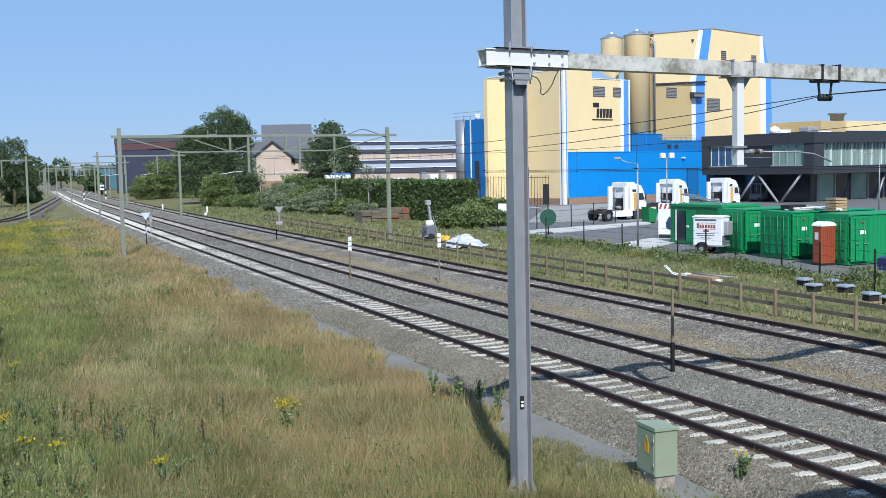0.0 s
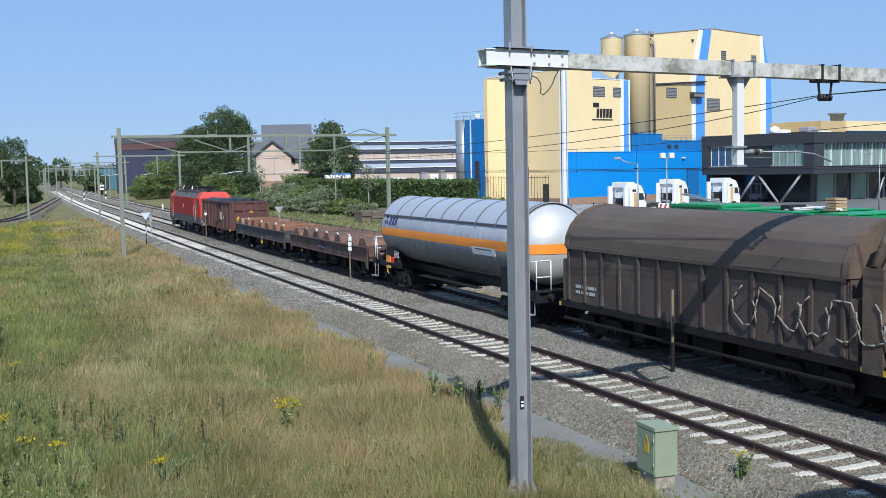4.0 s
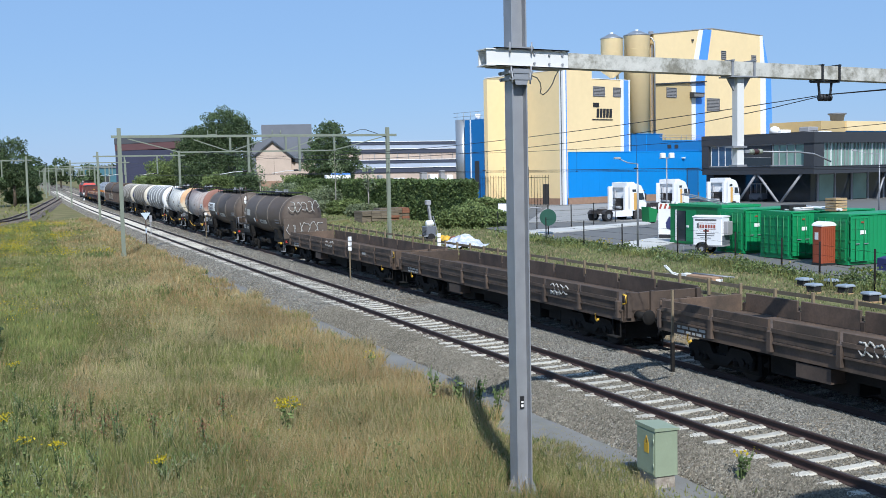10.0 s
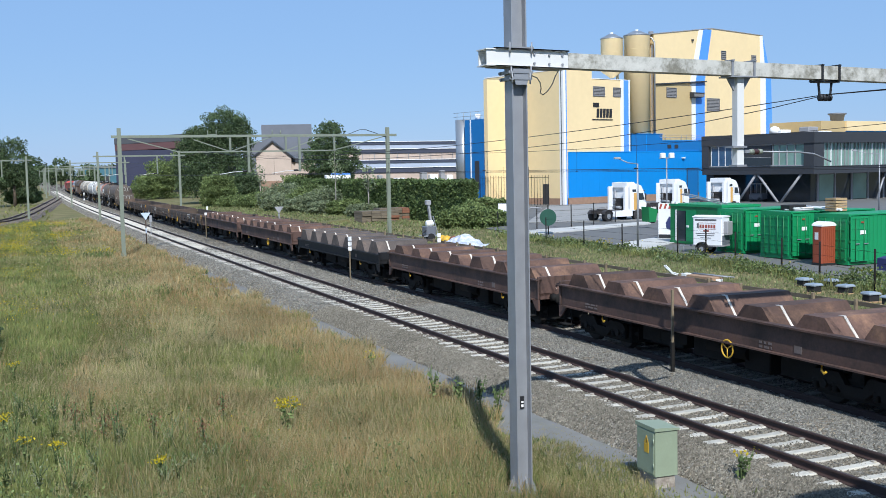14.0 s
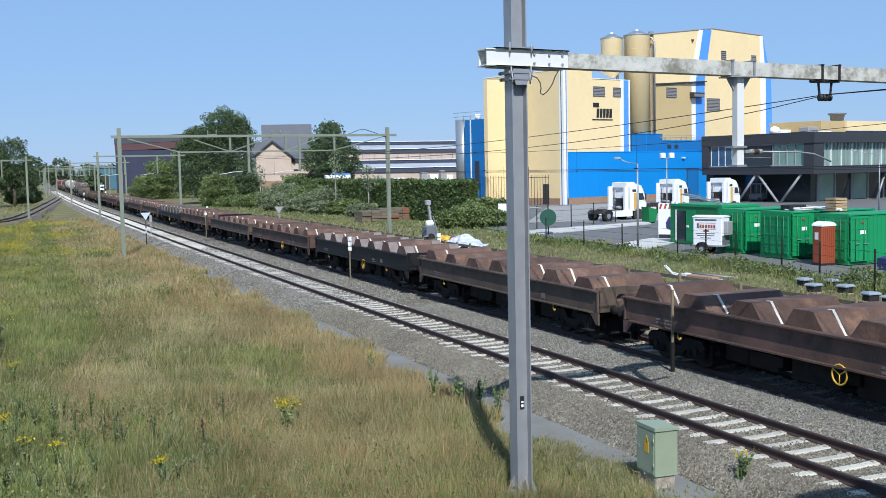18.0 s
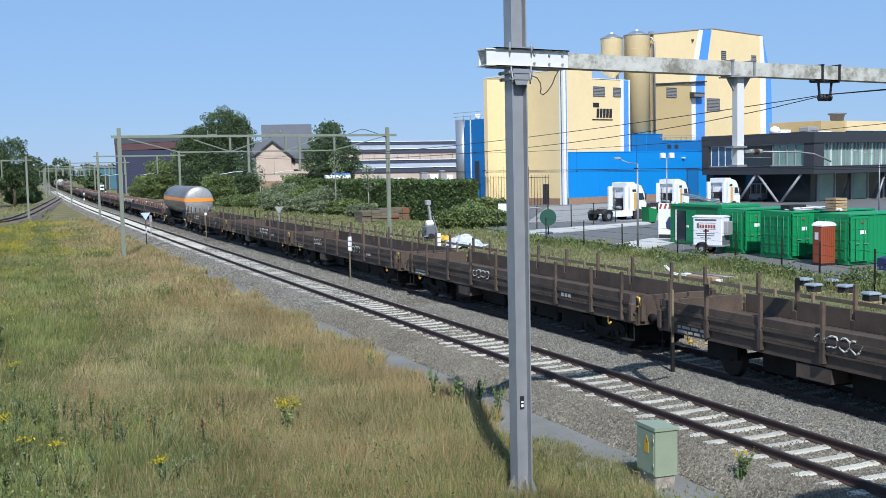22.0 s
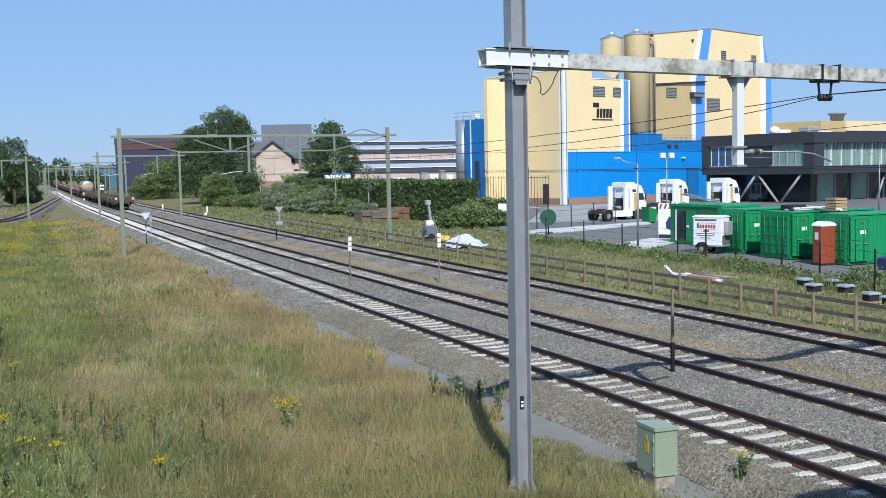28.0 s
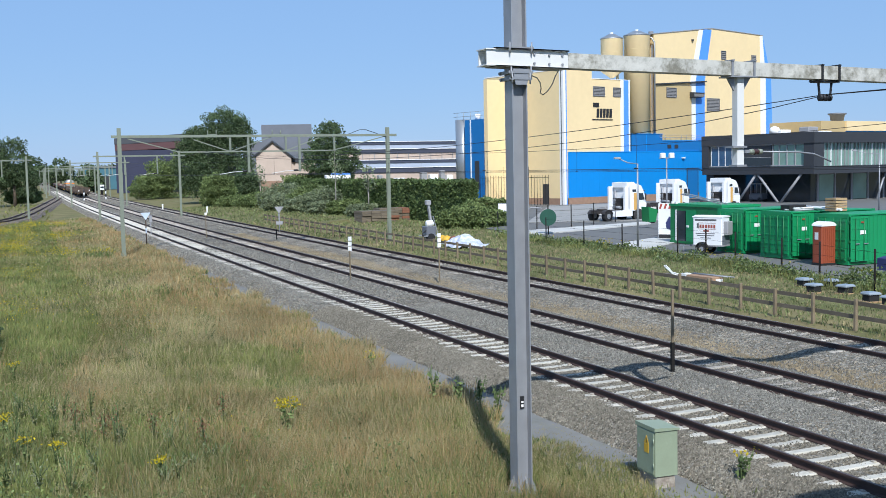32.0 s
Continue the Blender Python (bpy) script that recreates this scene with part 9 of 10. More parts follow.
    part("mast", Geo().box(-0.6, -0.45, 1.2, 1.4, 0.1, 3.3).box(0.45, 0.6, 1.2, 1.4, 0.1, 3.3), frame_dark, t)
    for x in (-1.0, 0.8):
        for y in (-0.8, 0.9):
            part("wheel", Geo().cyl((x, y, 0.4), (x + 0.2, y, 0.4), 0.4, 12), rubber, t)


def bridge():
    """The road bridge behind the eye: only its shade is seen."""
    t = thing("road_bridge", "concrete road bridge that crosses the line", "bridge", kind="structure")
    part("deck", Geo().prism([(6.8, -6), (32, -6), (32, 4.6), (12.2, 5.4), (6.8, 5.95)], 6.95, 7.6, "z"), paving, t)
    part("parapet", Geo().prism([(6.8, 5.75), (12.2, 5.2), (32, 4.4), (32, 4.6), (12.2, 5.4), (6.8, 5.95)], 7.6, 8.05, "z"), paving, t)
    for x in (9.7, 29.2):
        part("pier", Geo().box(x, x + 0.9, -5, 4.6, -0.8, 6.95), paving, t)
    part("abutment", Geo().box(-14, 9.0, -16, -0.7, -0.8, 3.75), paving, t)


def branch_track():
    """The branch that curves off to the west in the distance."""
    t = thing("track", "rusty branch track curving away to the west", "railway track", "tracks", kind="structure")
    pts = [(-9, 122), (-2.5, 135), (1.6, 146), (3.6, 156), (6.0, 176), (9.8, 215), (15.0, 270), (18.6, 310), (20.5, 335)]
    L = [Vector((*q, 0)) for q in pts]
    side = []
    for k, q in enumerate(L):
        d = (L[min(k + 1, len(L) - 1)] - L[max(k - 1, 0)]).normalized()
        side.append(Vector((d.y, -d.x, 0)))
    for s in (-0.75, 0.75):
        part("rail", Geo().rings([[tuple(q + n * (s + a) + Vector((0, 0, z))) for a, z in ((-0.06, -0.22), (0.06, -0.22), (0.05, -0.05), (-0.05, -0.05))] for q, n in zip(L, side)]), rail_rust, t)
    part("bed", Geo().rings([[tuple(q + n * a + Vector((0, 0, z))) for a, z in ((-2.2, -0.6), (2.2, -0.6), (1.6, -0.24), (-1.6, -0.24))] for q, n in zip(L, side)]), ballast_brown, t)


bridge()
branch_track()
yard()
for x0, y0 in ((40.5, 42.2), (40.5, 46.5), (40.95, 51.0)):
    container(y0, x0)
tubes = thing("steel_tubes", "bundle of long pale steel tubes on a container roof", "steel tubes")
for k, (y, z) in enumerate(((47.2, 2.69), (47.32, 2.69), (47.44, 2.69), (47.26, 2.79), (47.38, 2.79), (47.9, 2.69), (48.0, 2.69))):
    part("tube", Geo().cyl((41.4 + 0.1 * (k % 3), y, z), (45.2 - 0.15 * (k % 2), y + 0.25, z), 0.05, 8), (steel_grey, bracket_white)[k % 2], tubes)
for x in (41.9, 44.6):
    part("strap", Geo().box(x - 0.03, x + 0.03, 47.12, 47.6, 2.84, 2.855), rubber, tubes)
site_cabin()
box_trailer()
toilet()
tractor_unit(57.2, 90.0, -78, "white tractor truck with an orange stripe, parked in the yard")
tractor_unit(70.0, 100.3, -70, "white tractor truck parked before the blue hall")
tractor_unit(76.1, 99.3, -75, "white tractor truck parked by the office")
lamp_post(37.3, 56.6, 5.45, (-1.2, 0.3), "slim steel lamp post with a bent arm")
lamp_post(50.2, 72.0, 5.9, None, "tall yard mast with two white flood lights", 2)
lamp_post(80.7, 80.0, 6.0, (-2.2, 1.0), "slim steel lamp post with a bent arm")
wooden_fence()
mesh_fence()
line_side()


# ---- plants ----
leaf_dark = blades("dark tree leaves", (0.060, 0.095, 0.042), (0.122, 0.168, 0.078), 0.4, 0.3)
leaf_mid = blades("green bush leaves", (0.115, 0.16, 0.055), (0.22, 0.275, 0.10), 0.4, 0.3)
leaf_ivy = blades("hedge leaves", (0.062, 0.098, 0.034), (0.145, 0.20, 0.070), 0.4, 0.25)
leaf_grey = blades("grey green willow leaves", (0.16, 0.20, 0.11), (0.27, 0.31, 0.18), 0.35, 0.3)
grass_green = blades("green grass", (0.155, 0.180, 0.055), (0.265, 0.268, 0.098), 0.18, 0.35)
grass_lush = blades("short green verge grass", (0.125, 0.17, 0.045), (0.22, 0.26, 0.085), 0.2, 0.3)
verge_green = blades("short verge grass", (0.13, 0.165, 0.060), (0.24, 0.26, 0.115), 0.35, 0.3)
grass_straw = blades("straw coloured grass", (0.331, 0.278, 0.139), (0.452, 0.389, 0.215), 0.15, 0.25)
grass_tan = blades("sandy dry grass", (0.34, 0.275, 0.18), (0.44, 0.37, 0.25), 0.15, 0.2)
grass_red = blades("reddish dry grass", (0.326, 0.223, 0.100), (0.430, 0.315, 0.158), 0.18, 0.25)
herb_dark = blades("dark weeds", (0.075, 0.115, 0.040), (0.15, 0.195, 0.075), 0.4, 0.2)
herb_grey = blades("grey green mugwort", (0.165, 0.185, 0.095), (0.27, 0.285, 0.165), 0.3, 0.25)
dock_red = blades("rusty dock seed", (0.21, 0.115, 0.06), (0.30, 0.18, 0.095), 0.3, 0.2)
petal = blades("yellow ragwort flowers", (0.42, 0.33, 0.012), (0.56, 0.45, 0.03), 0.15, 0.1)
bark = mat("grey brown bark", (0.12, 0.095, 0.07), 0.9, var=0.3, scale=4, bump=0.4)
birch = mat("pale birch bark", (0.34, 0.31, 0.27), 0.8, var=0.25, scale=4)
RNG = np.random.default_rng(11)


def leaf_quads(P, size):
    """Loose leaf quads at the points P, turned at random."""
    n = len(P)
    a = RNG.normal(size=(n, 3))
    a /= np.linalg.norm(a, axis=1)[:, None]
    b = np.cross(a, RNG.normal(size=(n, 3)))
    b /= np.linalg.norm(b, axis=1)[:, None]
    s = size * RNG.uniform(0.6, 1.3, (n, 1))
    v = np.stack([P - a * s - b * s * 0.25, P + b * s * 0.62, P + a * s - b * s * 0.1, P - b * s * 0.55], 1).reshape(-1, 3)
    return v, np.arange(4 * n).reshape(-1, 4)


def clump_points(blobs, n, gaps=0.35):
    """Points spread through ellipsoids, denser to the outside, with gaps."""
    vol = np.array([b[3] * b[4] * b[5] for b in blobs]) ** 0.75
    out = []
    for b, share in zip(blobs, vol / vol.sum()):
        k = int(n * share) + 8
        d = RNG.normal(size=(k, 3))
        d /= np.linalg.norm(d, axis=1)[:, None]
        r = RNG.uniform(0.35, 1.0, (k, 1)) ** 0.45
        lump = 1 + 0.16 * np.sin(d[:, :1] * 7 + b[0]) * np.sin(d[:, 1:2] * 6 + b[1]) + 0.14 * np.sin(d[:, 2:3] * 9 + b[2] * 3)
        p = d * r * lump * np.array(b[3:6]) + np.array(b[:3])
        q = p / (0.28 * max(b[3:6]))
        hole = np.sin(q[:, 0] * 2.1 + b[0]) * np.sin(q[:, 1] * 2.3 + 1) * np.sin(q[:, 2] * 2.7 + 2)
        out.append(p[hole < gaps])
    return np.concatenate(out)


def tree(name, x, y, blobs, n, leaf, material, label, category="tree", trunk=None, limbs=5, z0=-0.2, bark_mat=None):
    """blobs: ellipsoids of the crown, relative to the foot."""
    t = thing(name, label, category, "trees", at=pose(x, y, z0))
    P = clump_points(blobs, n)
    P = P[P[:, 2] > 0.05]
    v, f = leaf_quads(P, leaf)
    ob = raw("crown", v, f, material)
    ob.parent = t
    if trunk:
        h, r = trunk
        rnd = random.Random(int(x * 10))
        g = Geo().cyl((0, 0, -0.2), (0.05 * h * 0.1, 0, h * 0.55), r, 10, r * 0.7).cyl((0.05 * h * 0.1, 0, h * 0.55), (0, 0.1, h), r * 0.7, 8, r * 0.25)
        part("trunk", g, bark_mat or bark, t)
        for k in range(limbs):
            b = blobs[k % len(blobs)]
            part("limb", Geo().cyl((0, 0, h * (0.35 + 0.1 * (k % 4))), (b[0] * 0.8 + rnd.uniform(-0.5, 0.5), b[1] * 0.8 + rnd.uniform(-0.5, 0.5), b[2]), r * 0.4, 6, r * 0.12), bark_mat or bark, t)
    else:
        g = Geo()
        rnd = random.Random(int(x * 10 + y))
        for k in range(6):
            b = blobs[k % len(blobs)]
            g.cyl((b[0] * 0.4 + rnd.uniform(-0.2, 0.2), b[1] * 0.4, -0.1), (b[0] + rnd.uniform(-0.3, 0.3), b[1], b[2]), 0.04, 5, 0.015)
        part("stem", g, bark, t)
    return t


BLADES = 4


def grass(name, n, xr, yr, h, w, material, label, keep=None, zf=None, lean=0.27, follow=True, category="grass"):
    """Tufts of upright blades over a stretch of the plan; n counts blades."""
    x, y = RNG.uniform(*xr, n), RNG.uniform(*yr, n)
    if keep is not None:
        m = keep(x, y)
        x, y = x[m], y[m]
    n = len(x) // BLADES
    x, y = x[:n], y[:n]
    tuft = h * np.where((x > 9.05) & (x < 12) & (y < 22), 0.55, 1.0) * RNG.uniform(0.5, 1.2, n) * (1 + 0.25 * np.sin(x * 0.9 + y * 0.37) * np.sin(y * 0.53 - x * 0.21))
    bx = np.where(y < 300, 5.5e-5 * y * y, 4.95 + 0.033 * (y - 300)) if follow else 0
    z = np.interp(x, [-60, 0, 8, 10.4, 11.9, 12.5, 19.8, 20.8, 21.8, 25.6, 26.4, 30, 36, 60], [-0.5, -0.62, -0.62, -0.54, -0.53, -0.25, -0.28, -0.39, -0.3, -0.3, -0.34, -0.22, -0.06, -0.02]) - 0.02
    X = x + bx
    tx, ty = RNG.normal(0, lean * 0.7, n) + 0.03, RNG.normal(0, lean * 0.7, n)
    foot = np.stack([X, y, z], 1)
    vs = [foot]
    for k in range(BLADES):
        a = RNG.uniform(0, 2 * np.pi, n)
        ww = w * RNG.uniform(0.7, 1.5, n)
        hh = tuft * RNG.uniform(0.55, 1.1, n)
        lx, ly = (tx + RNG.normal(0, lean, n)) * hh, (ty + RNG.normal(0, lean, n)) * hh
        cx, cy = np.cos(a) * ww / 2, np.sin(a) * ww / 2
        vs.append(foot + np.stack([lx * 0.5 - cx, ly * 0.5 - cy, hh * 0.45], 1))
        vs.append(foot + np.stack([lx * 0.5 + cx, ly * 0.5 + cy, hh * 0.45], 1))
        vs.append(foot + np.stack([lx, ly, hh], 1))
    m = 3 * BLADES + 1
    v = np.stack(vs, 1).reshape(-1, 3)
    base = (np.arange(n) * m)[:, None]
    f = np.concatenate([base + np.array(q) for k in range(BLADES) for q in ((0, 3 * k + 1, 3 * k + 2), (3 * k + 1, 3 * k + 3, 3 * k + 2))])
    return tagged(raw(name, v, f, material), label, category, kind="stuff")


def seed_heads(name, n, xr, yr, z0, size, material, label, keep=None, tall=0.0):
    """Loose small tufts above the grass: flower and seed heads."""
    x, y = RNG.uniform(*xr, n), RNG.uniform(*yr, n)
    if keep is not None:
        m = keep(x, y)
        x, y = x[m], y[m]
    n = len(x)
    P = np.stack([x + 5.5e-5 * y * y, y, z0 + RNG.uniform(0, tall, n)], 1)
    v, f = leaf_quads(P, size)
    return tagged(raw(name, v, f, material), label, "flowers", kind="stuff")


patch = lambda x, y, s, k: np.sin(x * 0.55 * s + k) * np.sin(y * 0.31 * s + 1.7 * k) + 0.6 * np.sin(x * 1.7 * s + y * 0.8 * s + 2.2 * k) * np.sin(y * 0.9 * s - x * 0.6 * s) + 0.5 * RNG.normal(size=len(x))
edge = lambda x, y: x < 10.95 + 0.4 * np.sin(y * 0.8) + 0.25 * np.sin(y * 2.3) + np.clip((y - 30) * 0.012, 0, 0.6)
clear = lambda x, y: (np.hypot(x - 8.77, y - 17.17) > 0.5)
red_zone = lambda x, y: (x > np.interp(y, [20, 26, 34, 50, 80, 140], [10.2, 9.2, 8.3, 7.6, 8.3, 9.5]) + 0.5 * np.sin(y * 0.6)) & (y > 21)

near_green = lambda x, y: np.where(y < 24, 0.25, -0.15) + np.where((x > 9) & (y < 21), 0.5, 0.0)
# the meadow before the tracks, thinner and coarser with distance
far_left = lambda x, y: (x < np.interp(y, [14, 30, 45, 150], [0.5, 1.5, 4.0, 6.0])).astype(float)
for y0, y1, dens, w, h in ((14.5, 22, 1250, 0.010, 0.46), (22, 32, 800, 0.012, 0.44), (32, 50, 400, 0.018, 0.42), (50, 90, 140, 0.034, 0.42), (90, 150, 56, 0.065, 0.42)):
    xr = (-1.5, 11.6)
    A = (xr[1] - xr[0]) * (y1 - y0)
    grass("meadow_grass", int(A * dens), xr, (y0, y1), h * 0.85, w, grass_green, "tall green meadow grass beside the line", keep=lambda x, y: edge(x, y) & clear(x, y) & (patch(x, y, 1, 1) + 0.35 + 0.5 * far_left(x, y) - np.where(red_zone(x, y), 0.95, 0) + near_green(x, y) > -0.2))
    grass("lush_grass", int(A * dens * 0.5), xr, (y0, y1), h * 0.8, w * 1.2, grass_lush, "fresh green meadow grass", keep=lambda x, y: edge(x, y) & clear(x, y) & (patch(x, y, 0.7, 6) + 1.3 * far_left(x, y) > 0.75))
    grass("dry_grass", int(A * dens * 0.6), xr, (y0, y1), h * 1.1, w * 0.7, grass_straw, "tall straw coloured dry grass", keep=lambda x, y: edge(x, y) & clear(x, y) & (patch(x, y, 1.2, 3) - 0.9 * far_left(x, y) > 0.1))
    grass("red_grass", int(A * dens * 0.8), xr, (y0, y1), h, w * 0.8, grass_red, "reddish dry grass near the ballast", keep=lambda x, y: edge(x, y) & clear(x, y) & (patch(x, y, 0.8, 5) + np.where(red_zone(x, y), 1.15, -0.25) - 0.8 * far_left(x, y) > 0.25))
    grass("meadow_herbs", int(A * dens * 0.16), xr, (y0, y1), h * 0.8, w * 2.6, herb_dark, "dark broad-leaved weeds in the meadow", keep=lambda x, y: edge(x, y) & clear(x, y) & (patch(x, y, 1.5, 8) > 0.55))
grass("meadow_herbs", 30000, (-1.5, 6), (14.5, 26), 0.42, 0.02, grass_lush, "green broad-leaved herbs in the near meadow", keep=lambda x, y: edge(x, y) & clear(x, y) & (patch(x, y, 1.8, 2) - 0.16 * (x - 2) - 0.1 * (y - 18) > 0.25), lean=0.3)
# feathery seed heads over the grass, and broad leaves low in it
fluff = blades("feathery grass seed heads", (0.25, 0.212, 0.100), (0.34, 0.292, 0.150), 0.15, 0.25)
for y0, y1, n, size in ((14.5, 24, 56000, 0.014), (24, 40, 52000, 0.019), (40, 70, 26000, 0.03), (70, 110, 12000, 0.05)):
    seed_heads("seed_heads", n, (-1.5, 11.3), (y0, y1), -0.42, size, fluff, "feathery seed heads of the meadow grass", keep=lambda x, y: edge(x, y) & clear(x, y) & (patch(x, y, 0.9, 7) - 0.7 * far_left(x, y) > -0.3), tall=0.32)
for leaf_m, n, k in ((leaf_mid, 16000, 2), (herb_dark, 22000, 5), (grass_lush, 14000, 8)):
    x, y = RNG.uniform(-1.5, 9, n), RNG.uniform(14.5, 30, n)
    keep = clear(x, y) & (patch(x, y, 1.4, k) - 0.10 * (x - 1) - 0.09 * (y - 17) > 0.25)
    P = np.stack([x, y, -0.6 + 0.42 * RNG.uniform(0.05, 1.0, n)], 1)[keep]
    v, f = leaf_quads(P, 0.036)
    tagged(raw("meadow_leaves", v, f, leaf_m), "broad leaves of low herbs in the meadow", "weeds", kind="stuff")
grass("meadow_herbs", 12000, (-1.5, 4.5), (17.0, 26), 0.36, 0.026, herb_grey, "grey green broad-leaved herbs in the near meadow", keep=lambda x, y: edge(x, y) & clear(x, y) & (patch(x, y, 1.5, 7) - 0.3 * (x - 1.0) > 0.0))
grass("straw_tuft", 220, (6.3, 7.2), (29.8, 30.8), 0.75, 0.02, grass_straw, "pale dry tuft of tall grass", lean=0.12)
grass("grass_stalks", 6000, (-1.5, 11.6), (14.5, 45), 0.72, 0.005, grass_straw, "single tall pale grass stalks", keep=lambda x, y: edge(x, y) & clear(x, y), lean=0.1)
grass("meadow_grass", 9000, (-60, 9), (150, 330), 0.7, 0.16, grass_green, "far meadow grass", follow=False)
seed_heads("ragwort_flowers", 30000, (-2, 8.0), (80, 140), -0.2, 0.042, petal, "dense yellow ragwort in bloom", keep=lambda x, y: patch(x, y, 0.8, 2) > np.interp(x, [-2, 3, 8.0], [0.0, 0.5, 1.3]), tall=0.25)
seed_heads("ragwort_flowers", 9000, (-1, 5.5), (38, 86), -0.22, 0.026, petal, "scattered yellow ragwort in bloom", keep=lambda x, y: patch(x, y, 1.1, 4) > np.interp(x, [-1, 2.5, 5.5], [0.0, 0.6, 1.5]), tall=0.25)
seed_heads("small_flowers", 50, (0, 10), (17, 45), -0.2, 0.022, petal, "single yellow flowers in the meadow", tall=0.15)

# short grass and weeds between the third track and the yard
grass("verge_grass", 52000, (26.4, 38), (20, 75), 0.20, 0.022, verge_green, "short green grass behind the fence", keep=lambda x, y: x < np.interp(y, [20, 36, 46, 57, 75], [34, 34.8, 36.2, 37.5, 38]), follow=False)
grass("verge_grass", 20000, (25.8, 40), (75, 180), 0.35, 0.06, verge_green, "short green grass behind the fence")
grass("verge_straw", 26000, (25.9, 37), (20, 120), 0.22, 0.025, grass_straw, "dry tufts in the verge", keep=lambda x, y: patch(x, y, 1.3, 2) > 0.35)
strip_x = lambda y: np.interp(y, [30, 36, 46, 57, 67, 76], [33.6, 34.4, 36.0, 36.6, 36.9, 37.6])
grass("weed_strip", 16000, (33.0, 38.6), (30, 76), 0.5, 0.03, grass_green, "tall weeds along the wire fence", keep=lambda x, y: np.abs(x - strip_x(y)) < 1.0 + 0.5 * np.sin(y * 0.7 + 1), follow=False)
for leaf_m, n, k in ((leaf_mid, 26000, 3), (herb_dark, 20000, 6), (leaf_grey, 9000, 9)):
    x, y = RNG.uniform(32.6, 39.0, n), RNG.uniform(29, 77, n)
    top = 0.75 * np.clip(1.15 - np.abs(x - strip_x(y)) / (0.95 + 0.35 * np.sin(y * 0.9)), 0, 1) * (0.75 + 0.35 * np.sin(x * 2.3 + k) * np.sin(y * 1.7 + k))
    keep = (top > 0.08) & (patch(x, y, 1.6, k) > -0.2)
    P = np.stack([x, y, -0.12 + top * RNG.uniform(0.1, 1.0, n) ** 0.6], 1)[keep]
    v, f = leaf_quads(P, 0.075)
    tagged(raw("weed_strip", v, f, leaf_m), "leafy green weeds along the wire fence", "weeds", kind="stuff")
seed_heads("weed_flowers", 2200, (33.6, 38), (34, 76), 0.35, 0.045, petal, "yellow flowers in the fence weeds", keep=lambda x, y: (np.abs(x - np.interp(y, [30, 36, 46, 57, 67, 76], [33.6, 34.4, 36.0, 36.6, 36.9, 37.6]) + 5.5e-5 * y * y) < 0.8) & (patch(x, y, 1.5, 3) > 0.5), tall=0.4)
# dry strip between the second and third track
grass("dry_strip", 190000, (19.8, 22.1), (12, 100), 0.085, 0.024, grass_tan, "thin dry grass strip between the tracks", keep=lambda x, y: np.abs(x - 20.85 - 0.15 * np.sin(y * 0.4)) + 0.25 * np.abs(np.sin(y * 0.31)) + 0.3 * RNG.normal(size=len(x)) < 0.85)
grass("dry_strip", 6000, (24.9, 26.6), (12, 120), 0.14, 0.02, grass_green, "thin grass at the ballast edge", keep=lambda x, y: patch(x, y, 1.5, 6) > 0.3)
grass("path_weeds", 2600, (10.3, 12.2), (12, 70), 0.16, 0.02, grass_green, "low weeds on the grit path", keep=lambda x, y: patch(x, y, 2.2, 6) > 0.75)
grass("path_weeds", 5200, (9.6, 12.2), (14.5, 19.5), 0.3, 0.02, grass_green, "low weeds round the cabinet", keep=lambda x, y: (np.hypot(x - 11.3, y - 16.4) > 0.5) & (patch(x, y, 1.6, 2) > np.interp(x, [9.6, 10.6, 12.2], [-0.6, 0.2, 1.2])))


def weed(x, y, h, label, flowers=True, z=-0.55, seed=1, spread=0.16, leaf_m=None, heads=24, bloom=None, name="ragwort_plant", leaf=0.06):
    """One plant: stems, leaves and flower heads."""
    rnd = random.Random(seed)
    t = thing(name if flowers else "weed_plant", label, "plant", "single plants", at=pose(x, y, z))
    g = Geo()
    tips = []
    for k in range(7):
        a, r = rnd.uniform(0, 6.3), spread * rnd.uniform(0.3, 1)
        tip = (r * math.cos(a), r * math.sin(a), h * rnd.uniform(0.75, 1))
        g.tube([(0, 0, 0), (tip[0] * 0.3, tip[1] * 0.3, h * 0.5), tip], 0.008, 4)
        tips.append(tip)
    part("stem", g, herb_dark, t)
    P = np.array([(q[0] * k * 0.9 + rnd.uniform(-0.06, 0.06), q[1] * k * 0.9 + rnd.uniform(-0.06, 0.06), q[2] * k) for q in tips for k in (0.2, 0.35, 0.5, 0.6, 0.7, 0.8, 0.88)])
    v, f = leaf_quads(P, leaf)
    ob = raw("leaves", v, f, leaf_m or leaf_mid)
    ob.parent = t
    if flowers:
        P = np.array([(q[0] + rnd.gauss(0, 0.07), q[1] + rnd.gauss(0, 0.07), q[2] + rnd.uniform(-0.45 * h if bloom else -0.03, 0.04)) for q in tips for _ in range(heads)])
        v, f = leaf_quads(P, 0.032)
        ob = tagged(raw("flower_heads", v, f, bloom or petal), "rusty seed heads" if bloom else "small yellow flower heads", kind="stuff")
        ob.parent = t


